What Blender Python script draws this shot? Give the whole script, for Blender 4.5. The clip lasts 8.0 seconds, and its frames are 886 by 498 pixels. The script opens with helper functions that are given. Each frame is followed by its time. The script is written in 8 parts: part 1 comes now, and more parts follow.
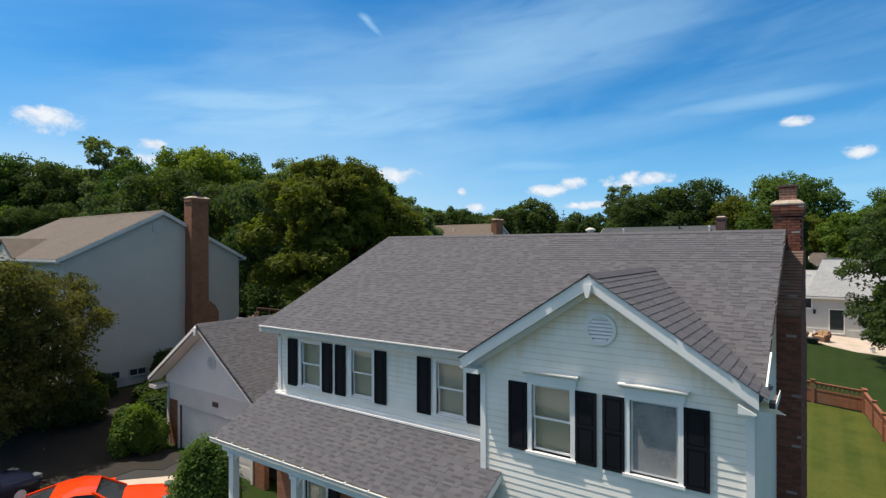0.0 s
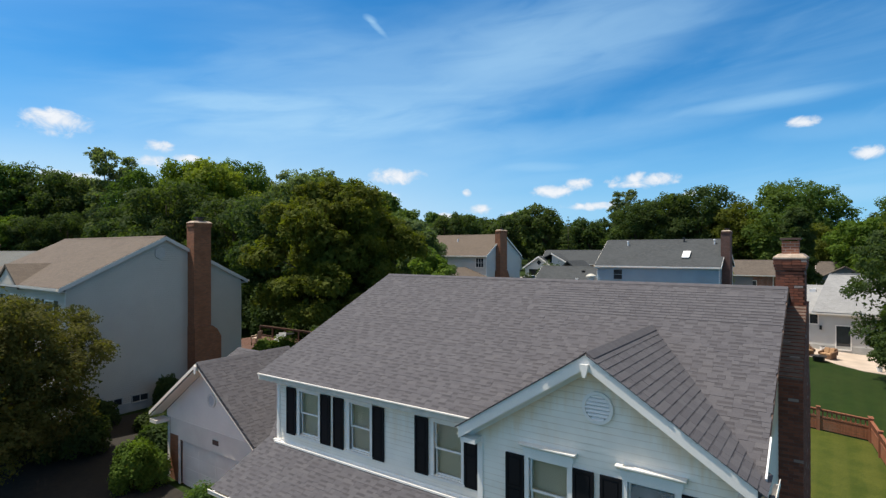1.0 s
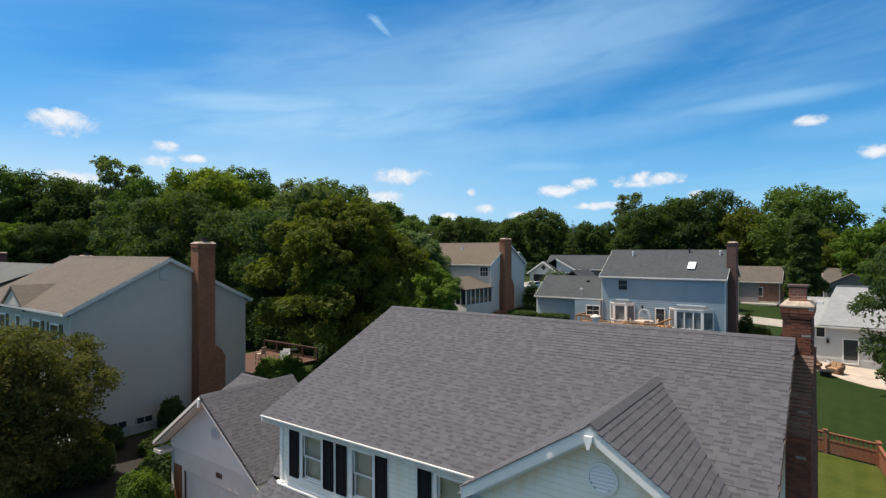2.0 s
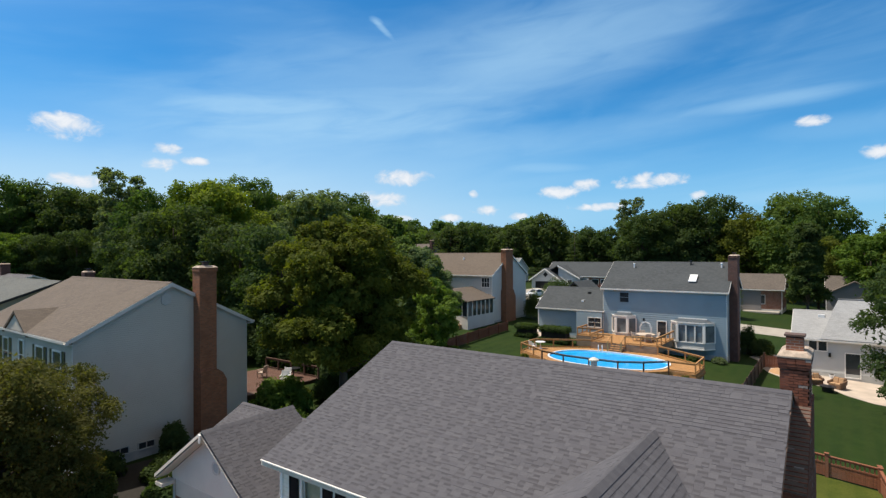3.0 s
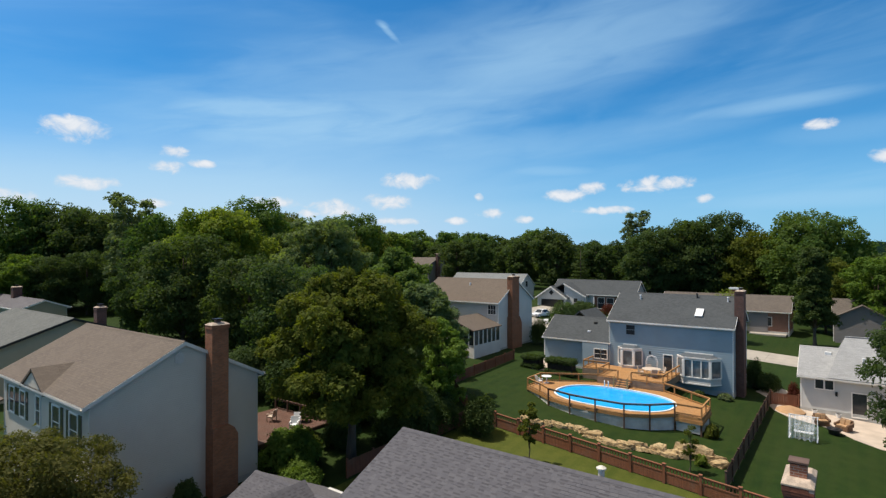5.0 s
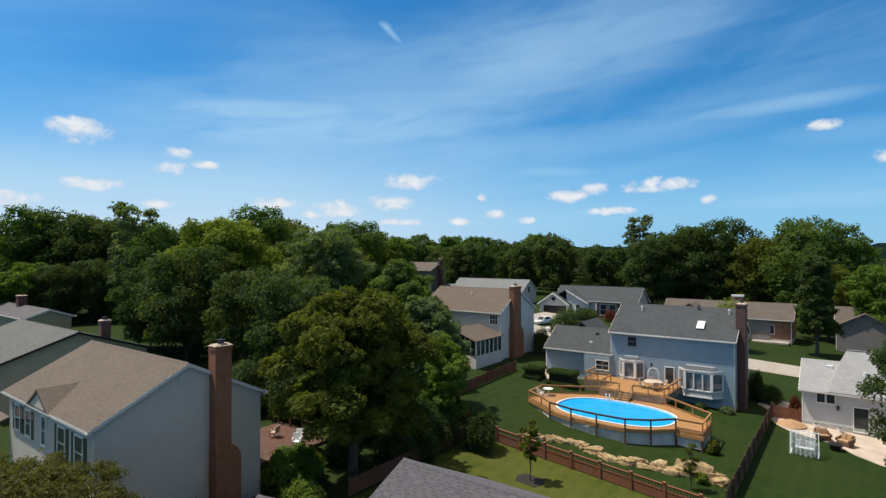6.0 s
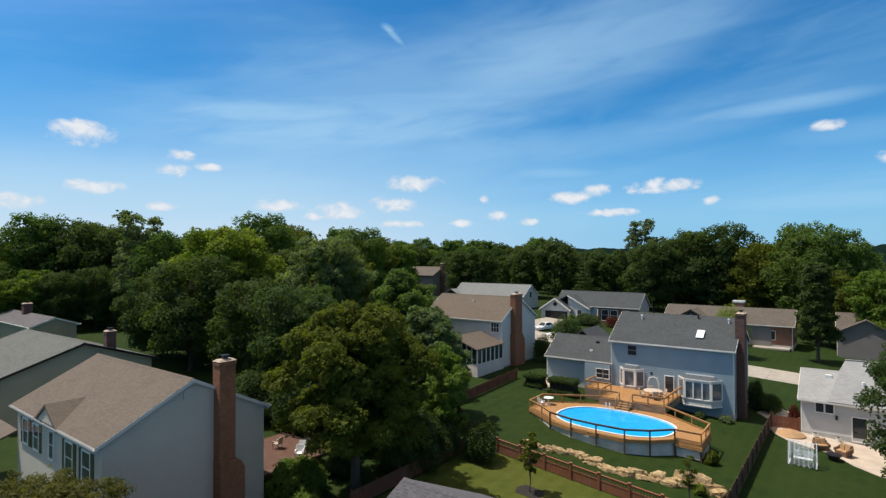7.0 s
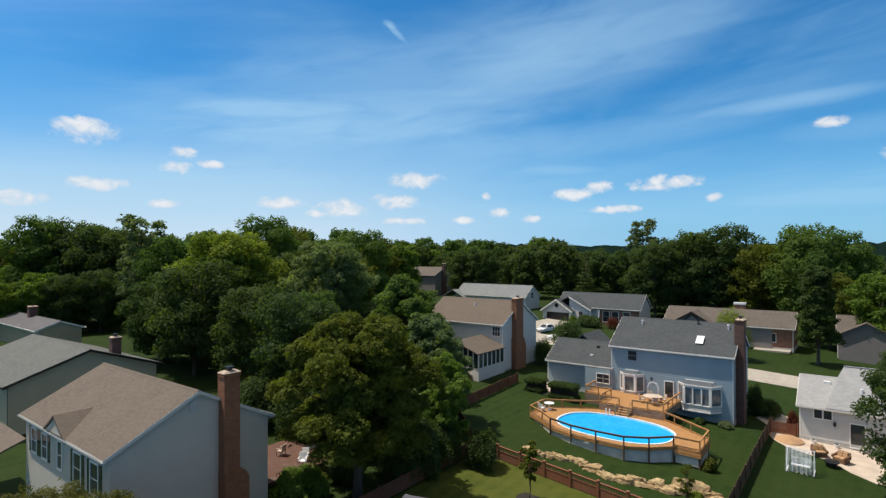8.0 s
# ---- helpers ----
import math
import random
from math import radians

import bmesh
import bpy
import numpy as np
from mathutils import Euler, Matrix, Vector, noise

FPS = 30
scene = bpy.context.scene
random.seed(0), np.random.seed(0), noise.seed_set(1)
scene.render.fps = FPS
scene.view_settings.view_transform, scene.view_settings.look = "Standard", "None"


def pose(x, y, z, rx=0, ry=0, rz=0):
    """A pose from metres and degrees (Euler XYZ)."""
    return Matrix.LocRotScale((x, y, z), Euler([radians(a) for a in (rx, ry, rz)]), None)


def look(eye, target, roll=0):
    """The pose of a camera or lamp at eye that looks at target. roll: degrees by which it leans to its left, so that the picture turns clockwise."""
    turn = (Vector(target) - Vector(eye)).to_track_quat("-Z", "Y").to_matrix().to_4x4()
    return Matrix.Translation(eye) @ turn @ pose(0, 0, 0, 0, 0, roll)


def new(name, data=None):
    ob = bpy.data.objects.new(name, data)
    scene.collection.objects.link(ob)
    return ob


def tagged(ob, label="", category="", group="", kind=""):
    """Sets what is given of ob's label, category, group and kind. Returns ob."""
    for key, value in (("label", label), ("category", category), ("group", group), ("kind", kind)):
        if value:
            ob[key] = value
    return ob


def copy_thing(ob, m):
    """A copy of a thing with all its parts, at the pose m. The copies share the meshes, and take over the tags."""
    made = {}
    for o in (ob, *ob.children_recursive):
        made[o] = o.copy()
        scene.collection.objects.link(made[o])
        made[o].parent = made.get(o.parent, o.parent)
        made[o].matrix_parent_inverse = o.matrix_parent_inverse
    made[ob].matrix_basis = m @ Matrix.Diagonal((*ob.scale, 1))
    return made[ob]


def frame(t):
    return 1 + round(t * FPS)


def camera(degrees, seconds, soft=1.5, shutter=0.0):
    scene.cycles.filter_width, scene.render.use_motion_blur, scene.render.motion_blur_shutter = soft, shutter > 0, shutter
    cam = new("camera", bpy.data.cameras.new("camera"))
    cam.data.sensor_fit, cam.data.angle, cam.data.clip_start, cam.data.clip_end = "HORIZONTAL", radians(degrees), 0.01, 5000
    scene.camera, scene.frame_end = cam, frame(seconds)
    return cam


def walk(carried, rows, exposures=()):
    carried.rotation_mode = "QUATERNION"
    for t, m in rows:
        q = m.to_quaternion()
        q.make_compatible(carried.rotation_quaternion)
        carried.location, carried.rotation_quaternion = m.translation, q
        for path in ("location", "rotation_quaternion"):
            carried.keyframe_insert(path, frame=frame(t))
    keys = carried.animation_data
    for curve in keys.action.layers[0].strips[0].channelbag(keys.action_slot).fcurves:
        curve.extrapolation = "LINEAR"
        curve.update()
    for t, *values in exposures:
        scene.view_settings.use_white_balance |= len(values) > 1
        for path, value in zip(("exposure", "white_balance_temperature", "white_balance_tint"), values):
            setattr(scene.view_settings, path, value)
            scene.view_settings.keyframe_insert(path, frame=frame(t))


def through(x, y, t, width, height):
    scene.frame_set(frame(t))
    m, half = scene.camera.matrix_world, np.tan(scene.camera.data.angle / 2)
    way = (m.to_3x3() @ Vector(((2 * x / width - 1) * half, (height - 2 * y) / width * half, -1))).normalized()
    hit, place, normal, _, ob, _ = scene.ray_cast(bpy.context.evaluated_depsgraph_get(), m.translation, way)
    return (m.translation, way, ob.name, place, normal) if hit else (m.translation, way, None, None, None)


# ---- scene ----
cam = camera(78.4, 8.0, soft=1.35)
PATH = [
    (0, (-0.263, 0.716, 7.8), (-1.414, 2.352, 7.799), -0.1),
    (0.5, (-0.199, 0.818, 8.489), (-1.358, 2.448, 8.493), -0.0),
    (1, (-0.168, 0.896, 9.222), (-1.334, 2.521, 9.225), -0.1),
    (1.5, (-0.193, 0.965, 9.84), (-1.367, 2.584, 9.845), -0.1),
    (2, (-0.19, 0.99, 10.495), (-1.37, 2.606, 10.497), -0.1),
    (3.5, (0.015, 0.978, 12.574), (-1.173, 2.587, 12.584), -0.3),
    (4, (0.017, 0.789, 13.464), (-1.176, 2.394, 13.471), -0.1),
    (4.5, (0.054, 0.592, 14.409), (-1.143, 2.195, 14.423), -0.1),
    (6, (0.346, 0.329, 16.557), (-0.864, 1.922, 16.579), -0.1),
    (6.5, (0.58, 0.19, 17.035), (-0.632, 1.781, 17.059), -0.2),
    (7, (0.824, -0.032, 17.512), (-0.393, 1.555, 17.54), -0.2),
    (7.5, (1.071, -0.191, 18.015), (-0.149, 1.393, 18.036), -0.2),
    (8, (1.193, -0.386, 18.577), (-0.03, 1.196, 18.594), -0.2),
]
walk(cam, [(t, look(eye, target, roll)) for t, eye, target, roll in PATH],
     exposures=[(0, 0.07), (2, 0.07), (3.5, 0.0), (4.5, -0.03), (6, -0.05), (8, -0.05)])

# ---- light ----
SUN_EL, SUN_AZ = 66.0, 246.7          # degrees; azimuth clockwise from +y


def connect(tree, a, out, b, inp):
    tree.links.new(a.outputs[out], b.inputs[inp])


class Graph:
    """A small builder of node arithmetic."""
    def __init__(self, tree):
        self.tree, self.nodes = tree, tree.nodes

    def put(self, socket, value):
        if hasattr(value, "is_output"):
            self.tree.links.new(value, socket)
        else:
            socket.default_value = value

    def math(self, op, a, b=0.0, c=None, clamp=False):
        n = self.nodes.new("ShaderNodeMath")
        n.operation, n.use_clamp = op, clamp
        self.put(n.inputs[0], a)
        self.put(n.inputs[1], b)
        if c is not None:
            self.put(n.inputs[2], c)
        return n.outputs[0]

    def combine(self, x, y, z=0.0):
        n = self.nodes.new("ShaderNodeCombineXYZ")
        for s, v in zip(n.inputs, (x, y, z)):
            self.put(s, v)
        return n.outputs[0]

    def split(self, v):
        n = self.nodes.new("ShaderNodeSeparateXYZ")
        self.tree.links.new(v, n.inputs[0])
        return n.outputs

    def noise(self, v, scale, detail=3.0, rough=0.55, distort=0.0):
        n = self.nodes.new("ShaderNodeTexNoise")
        if v is not None:
            self.tree.links.new(v, n.inputs["Vector"])
        n.inputs["Scale"].default_value, n.inputs["Detail"].default_value = scale, detail
        n.inputs["Roughness"].default_value, n.inputs["Distortion"].default_value = rough, distort
        return n.outputs["Fac"]

    def ramp(self, f, lo, hi, a=0.0, b=1.0):
        n = self.nodes.new("ShaderNodeMapRange")
        n.interpolation_type = "SMOOTHSTEP"
        for i, v in zip((0, 1, 2, 3, 4), (f, lo, hi, a, b)):
            self.put(n.inputs[i], v)
        return n.outputs[0]

    def mix(self, f, a, b, blend="MIX"):
        n = self.nodes.new("ShaderNodeMix")
        n.data_type, n.blend_type = "RGBA", blend
        self.put(n.inputs[0], f)
        for s, v in ((n.inputs[6], a), (n.inputs[7], b)):
            self.put(s, (*v, 1) if isinstance(v, tuple) and len(v) == 3 else v)
        return n.outputs[2]


def make_world():
    w = bpy.data.worlds.new("sky")
    w.use_nodes = True
    scene.world = w
    t = w.node_tree
    t.nodes.clear()
    g = Graph(t)
    sky = t.nodes.new("ShaderNodeTexSky")
    sky.sky_type, sky.sun_disc = "NISHITA", False
    sky.sun_elevation, sky.sun_rotation = radians(SUN_EL), radians(SUN_AZ)
    sky.altitude, sky.air_density, sky.dust_density, sky.ozone_density = 150, 1.0, 0.6, 2.5
    d = t.nodes.new("ShaderNodeTexCoord").outputs["Generated"]
    x, y, z = g.split(d)
    deg = 57.29578
    az = g.math("MULTIPLY", g.math("ARCTAN2", g.math("MULTIPLY", x, -1.0), y), deg)
    el = g.math("MULTIPLY", g.math("ARCSINE", z), deg)
    # high thin streaks, drawn out along the wind
    along = g.math("ADD", g.math("MULTIPLY", az, 0.030), g.math("MULTIPLY", el, 0.02))
    across = g.math("ADD", g.math("MULTIPLY", el, 0.16), g.math("MULTIPLY", az, 0.014))
    streak = g.noise(g.combine(along, across, 3.1), 1.6, 5.0, 0.56, 0.8)
    broad = g.noise(g.combine(g.math("MULTIPLY", az, 0.03), g.math("MULTIPLY", el, 0.07), 7.7), 1.5, 3.0, 0.5)
    wisp = g.noise(g.combine(g.math("MULTIPLY", along, 2.2), g.math("MULTIPLY", across, 1.7), 1.3), 2.0, 4.0, 0.52, 0.6)
    cirrus = g.math("MULTIPLY", g.ramp(streak, 0.36, 0.80, 0.0, 0.26), g.ramp(broad, 0.28, 0.62, 0.20, 1.0))
    # veils: azimuth, elevation, half length, half width, tilt, density
    for a, e, wa, we, tilt, k in VEILS:
        da = g.math("SUBTRACT", az, a)
        de = g.math("ADD", g.math("SUBTRACT", el, e), g.math("MULTIPLY", da, tilt))
        r = g.math("ADD", g.math("POWER", g.math("DIVIDE", g.math("ABSOLUTE", da), wa), 2.0), g.math("POWER", g.math("DIVIDE", g.math("ABSOLUTE", de), we), 2.0))
        r = g.math("ADD", r, g.math("ADD", g.math("MULTIPLY", g.math("SUBTRACT", streak, 0.5), 1.5), g.math("MULTIPLY", g.math("SUBTRACT", wisp, 0.5), 1.5)))
        cirrus = g.math("ADD", cirrus, g.ramp(r, -0.7, 1.7, k, 0.0))
    cirrus = g.math("MULTIPLY", g.math("MINIMUM", cirrus, 0.78), g.ramp(wisp, 0.25, 0.7, 0.80, 1.0))
    # small fair-weather heaps: azimuth, elevation, half width, half height (degrees)
    puffs = g.noise(g.combine(g.math("MULTIPLY", az, 1.1), g.math("MULTIPLY", el, 1.45), 0.3), 0.62, 6.0, 0.58, 0.4)
    heap = None
    for a, e, wa, we in [(c[0], c[1], c[2] * 1.15, c[3] * 1.12) for c in CLOUDS]:
        da = g.math("DIVIDE", g.math("SUBTRACT", az, a), wa)
        de = g.math("DIVIDE", g.math("SUBTRACT", el, e), we)
        r = g.math("ADD", g.math("MULTIPLY", da, da), g.math("MULTIPLY", de, de))
        heap = r if heap is None else g.math("MINIMUM", heap, r)
    lumpy = g.math("ADD", heap, g.math("MULTIPLY", g.math("SUBTRACT", puffs, 0.5), 3.3))
    cumulus = g.ramp(lumpy, -0.3, 1.15, 0.98, 0.0)
    sunlit = g.ramp(lumpy, -1.2, 0.9, 1.0, 0.86)
    haze = g.math("MULTIPLY", g.ramp(el, -1.0, 15.0, 0.78, 0.0), g.ramp(az, 10.0, 58.0, 0.95, 1.5))
    veil = g.ramp(el, 27.0, 55.0, 0.0, 0.75)
    # deep blue away from the sun, paler and brighter towards it
    sd = (math.sin(radians(SUN_AZ)) * math.cos(radians(SUN_EL)), math.cos(radians(SUN_AZ)) * math.cos(radians(SUN_EL)), math.sin(radians(SUN_EL)))
    near = g.math("ADD", g.math("ADD", g.math("MULTIPLY", x, sd[0]), g.math("MULTIPLY", y, sd[1])), g.math("MULTIPLY", z, sd[2]))
    near = g.math("POWER", g.ramp(near, 0.46, 1.0), 1.9)
    blue = g.mix(1.0, sky.outputs[0], g.mix(near, SKY_TINT, SUN_TINT), "MULTIPLY")
    pale = g.mix(g.ramp(az, 15.0, 60.0), (CLOUD_LUM * 0.42, CLOUD_LUM * 0.72, CLOUD_LUM * 1.06), (CLOUD_LUM * 0.70, CLOUD_LUM * 0.88, CLOUD_LUM * 1.05))
    col = g.mix(haze, blue, pale)
    col = g.mix(veil, col, FILL_VEIL)
    col = g.mix(cirrus, col, (CLOUD_LUM * 0.50, CLOUD_LUM * 0.80, CLOUD_LUM * 1.06))
    white = t.nodes.new("ShaderNodeVectorMath")
    white.operation = "SCALE"
    white.inputs[0].default_value = (CLOUD_LUM * 1.02, CLOUD_LUM * 1.06, CLOUD_LUM * 1.12)
    t.links.new(sunlit, white.inputs["Scale"])
    col = g.mix(cumulus, col, white.outputs[0])
    bg = t.nodes.new("ShaderNodeBackground")
    bg.inputs["Strength"].default_value = SKY_STRENGTH
    t.links.new(col, bg.inputs["Color"])
    out = t.nodes.new("ShaderNodeOutputWorld")
    connect(t, bg, 0, out, 0)


SKY_STRENGTH, CLOUD_LUM = 0.12, 7.3
FILL_VEIL = (4.9, 3.95, 2.6)                # warm veil added overhead, out of view, to offset the blue sky fill
SKY_TINT, SUN_TINT = (0.205, 0.76, 1.10), (4.4, 3.55, 2.6)
VEILS = [(40.0, 17.2, 28.0, 5.6, 0.17, 0.50), (55.2, 14.4, 7.0, 0.8, 0.07, 0.42), (45.0, 14.0, 17.0, 2.4, 0.08, 0.28), (46.0, 9.8, 20.0, 4.2, 0.03, 0.40), (66.0, 5.6, 17.0, 3.6, 0.0, 0.62), (70.0, 13.5, 12.0, 3.0, 0.05, 0.20),
         (20.0, 21.0, 16.0, 4.4, 0.17, 0.26), (5.0, 13.2, 6.5, 0.7, 0.04, 0.50), (5.0, 14.4, 14.0, 2.2, 0.05, 0.16), (0.5, 10.4, 5.0, 1.0, 0.0, 0.22), (25.2, 8.5, 4.0, 0.5, -0.03, 0.34), (24.0, 11.6, 14.0, 1.5, 0.04, 0.26),
         (2.0, 4.7, 9.0, 0.8, 0.0, 0.40), (53.0, 20.5, 9.0, 3.0, 0.1, 0.14), (36.0, 4.0, 24.0, 1.6, 0.0, 0.22), (42.5, 22.1, 1.0, 0.40, -0.72, 0.55), (43.3, 22.9, 0.7, 0.35, -0.25, 0.45)]
CLOUDS = [(71.2, 10.9, 2.5, 1.0), (63.4, 9.7, 1.2, 0.6), (64.0, 8.2, 1.4, 0.6), (70.5, 6.3, 2.4, 0.6), (54.3, 5.2, 2.2, 0.6), (48.2, 4.7, 2.4, 0.9),
          (42.6, 5.5, 2.3, 0.8), (40.6, 7.7, 2.6, 0.8), (33.1, 6.0, 0.5, 0.4), (31.9, 4.2, 1.3, 0.5), (28.4, 3.6, 1.0, 0.4), (24.2, 6.0, 2.0, 0.7),
          (21.5, 6.6, 1.3, 0.6), (15.6, 6.8, 3.0, 0.75), (20.4, 4.4, 3.0, 0.4), (11.2, 5.2, 0.7, 0.4), (2.1, 11.1, 1.3, 0.45), (-2.5, 8.0, 1.2, 0.6),
          (60.7, 8.7, 1.1, 0.4), (75.7, 4.8, 1.6, 0.7), (65.0, 4.8, 1.4, 0.4), (50.8, 4.2, 1.2, 0.4), (41.6, 3.5, 2.4, 0.4), (35.5, 3.5, 1.2, 0.4)]
make_world()
sun = new("sun", bpy.data.lights.new("sun", "SUN"))
sun.data.energy, sun.data.angle, sun.data.color = 5.0, radians(0.53), (1.0, 0.93, 0.82)
sun.matrix_world = look((0, 0, 60), (-math.sin(radians(SUN_AZ)) * math.cos(radians(SUN_EL)), -math.cos(radians(SUN_AZ)) * math.cos(radians(SUN_EL)), 60 - math.sin(radians(SUN_EL))))


# ---- materials ----
def material(name):
    m = bpy.data.materials.new(name)
    m.use_nodes = True
    t = m.node_tree
    g = Graph(t)
    bsdf = next(n for n in t.nodes if n.type == "BSDF_PRINCIPLED")
    where = t.nodes.new("ShaderNodeNewGeometry").outputs["Position"]
    return m, t, g, bsdf, where


def relief(t, g, bsdf, height, strength, distance):
    b = t.nodes.new("ShaderNodeBump")
    b.inputs["Strength"].default_value, b.inputs["Distance"].default_value = strength, distance
    t.links.new(height, b.inputs["Height"])
    t.links.new(b.outputs[0], bsdf.inputs["Normal"])


def plain(name, colour, rough=0.6, metal=0.0, vary=0.12, grain=40.0, blotch=1.2, bump=0.15):
    """Paint, metal, plastic: a colour with blotches and grain."""
    m, t, g, bsdf, where = material(name)
    f = g.math("ADD", g.math("MULTIPLY", g.noise(where, blotch, 4.0), 0.65), g.math("MULTIPLY", g.noise(where, grain, 2.0), 0.35))
    lo = tuple(c * (1 - vary) for c in colour)
    hi = tuple(min(1, c * (1 + vary)) for c in colour)
    t.links.new(g.mix(g.ramp(f, 0.3, 0.7), lo, hi), bsdf.inputs["Base Color"])
    t.links.new(g.ramp(f, 0.3, 0.7, max(0.02, rough - 0.08), min(1, rough + 0.08)), bsdf.inputs["Roughness"])
    bsdf.inputs["Metallic"].default_value = metal
    if bump:
        relief(t, g, bsdf, f, bump, 0.01)
    return m


def stained_paint(name, colour, stain):
    """Old paint with faint yellow-brown stains and streaks."""
    m, t, g, bsdf, where = material(name)
    x, y, z = g.split(where)
    f = g.noise(where, 2.5, 4.0)
    run_down = g.noise(g.combine(g.math("MULTIPLY", g.math("ADD", x, y), 5.0), 0.0, g.math("MULTIPLY", z, 0.5)), 1.5, 4.0)
    patch = g.noise(where, 0.55, 5.0)
    col = g.mix(g.ramp(f, 0.3, 0.7), tuple(c * 0.94 for c in colour), colour)
    col = g.mix(g.math("MULTIPLY", g.ramp(patch, 0.48, 0.72), g.ramp(run_down, 0.35, 0.75, 0.05, 0.45)), col, stain)
    # stain colour strongest right under the gable's two rakes, fading downwards
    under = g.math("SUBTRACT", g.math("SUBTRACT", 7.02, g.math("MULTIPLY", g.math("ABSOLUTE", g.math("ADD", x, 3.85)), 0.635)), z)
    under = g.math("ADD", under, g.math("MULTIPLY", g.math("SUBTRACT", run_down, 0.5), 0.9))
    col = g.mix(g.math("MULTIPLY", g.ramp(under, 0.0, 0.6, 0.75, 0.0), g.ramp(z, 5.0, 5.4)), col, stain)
    # brown line at the top of each board, along the lap above it
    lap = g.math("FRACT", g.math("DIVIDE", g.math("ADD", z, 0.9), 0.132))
    lap_line = g.math("MULTIPLY", g.ramp(lap, 0.80, 1.0, 0.0, 0.60), g.ramp(patch, 0.34, 0.62, 0.15, 1.0))
    col = g.mix(lap_line, col, tuple(c * 0.62 for c in stain))
    t.links.new(col, bsdf.inputs["Base Color"])
    bsdf.inputs["Roughness"].default_value = 0.5
    relief(t, g, bsdf, f, 0.12, 0.01)
    return m


def siding(name, colour, lap=0.115, rough=0.55, dirt=(0.45, 0.40, 0.28), relieved=True):
    """Lapped boards seen from afar: each lap slants outwards to its lower edge."""
    m, t, g, bsdf, where = material(name)
    x, y, z = g.split(where)
    saw = g.math("FRACT", g.math("DIVIDE", z, lap))
    tone = g.noise(where, 0.7, 5.0)
    fine = g.noise(g.combine(g.math("MULTIPLY", g.math("ADD", x, y), 3.0), g.math("MULTIPLY", z, 0.4), 0.0), 6.0, 3.0)
    base = g.mix(g.ramp(tone, 0.3, 0.75), tuple(c * 0.92 for c in colour), colour)
    base = g.mix(g.ramp(fine, 0.62, 0.85, 0.0, 0.10), base, dirt)
    t.links.new(base, bsdf.inputs["Base Color"])
    bsdf.inputs["Roughness"].default_value = rough
    if relieved:
        relief(t, g, bsdf, g.math("SUBTRACT", 1.0, saw), 0.9, 0.012)
    return m


def shingle_sheet(name, a, b, axis="x", course=0.14, tab=0.30):
    """A shingle roof that stays far off."""
    m, t, g, bsdf, where = material(name)
    x, y, z = g.split(where)
    n = t.nodes.new("ShaderNodeTexBrick")
    u = x if axis == "x" else y
    t.links.new(g.combine(u, g.math("MULTIPLY", z, 2.0)), n.inputs["Vector"])
    for key, v in (("Scale", 1.0), ("Mortar Size", 0.006), ("Mortar Smooth", 0.3), ("Bias", 0.0), ("Brick Width", tab), ("Row Height", course)):
        n.inputs[key].default_value = v
    n.inputs["Color1"].default_value, n.inputs["Color2"].default_value = (*a, 1), (*b, 1)
    n.inputs["Mortar"].default_value = (*(c * 0.55 for c in a), 1)
    tone = g.noise(where, 0.5, 5.0)
    grit = g.noise(where, 25.0, 2.0)
    col = g.mix(g.ramp(tone, 0.35, 0.7, 0.0, 0.45), n.outputs["Color"], b)
    col = g.mix(g.ramp(grit, 0.3, 0.7, 0.0, 0.35), col, tuple(c * 0.6 for c in a))
    t.links.new(col, bsdf.inputs["Base Color"])
    bsdf.inputs["Roughness"].default_value = 0.92
    relief(t, g, bsdf, g.math("ADD", g.math("MULTIPLY", n.outputs["Fac"], -1.0), grit), 0.5, 0.01)
    return m


def shingle_tab(name, a, b, c):
    """Single tabs: one tone to each, with mineral grit."""
    m, t, g, bsdf, where = material(name)
    r1 = t.nodes.new("ShaderNodeObjectInfo").outputs["Random"]
    r2 = t.nodes.new("ShaderNodeNewGeometry").outputs["Random Per Island"]
    r = g.math("FRACT", g.math("ADD", r1, r2))
    r3 = g.math("FRACT", g.math("MULTIPLY", r, 7.31))
    grit = g.noise(where, 60.0, 2.0)
    tone = g.noise(where, 0.6, 4.0)
    col = g.mix(g.ramp(r, 0.15, 0.95), a, b)
    col = g.mix(g.ramp(r3, 0.70, 0.85, 0.0, 0.75), col, c)
    col = g.mix(g.ramp(tone, 0.35, 0.75, 0.0, 0.35), col, a)
    col = g.mix(g.ramp(grit, 0.35, 0.7, 0.0, 0.35), col, tuple(v * 0.55 for v in a))
    t.links.new(col, bsdf.inputs["Base Color"])
    bsdf.inputs["Roughness"].default_value = 0.93
    relief(t, g, bsdf, grit, 0.5, 0.006)
    return m


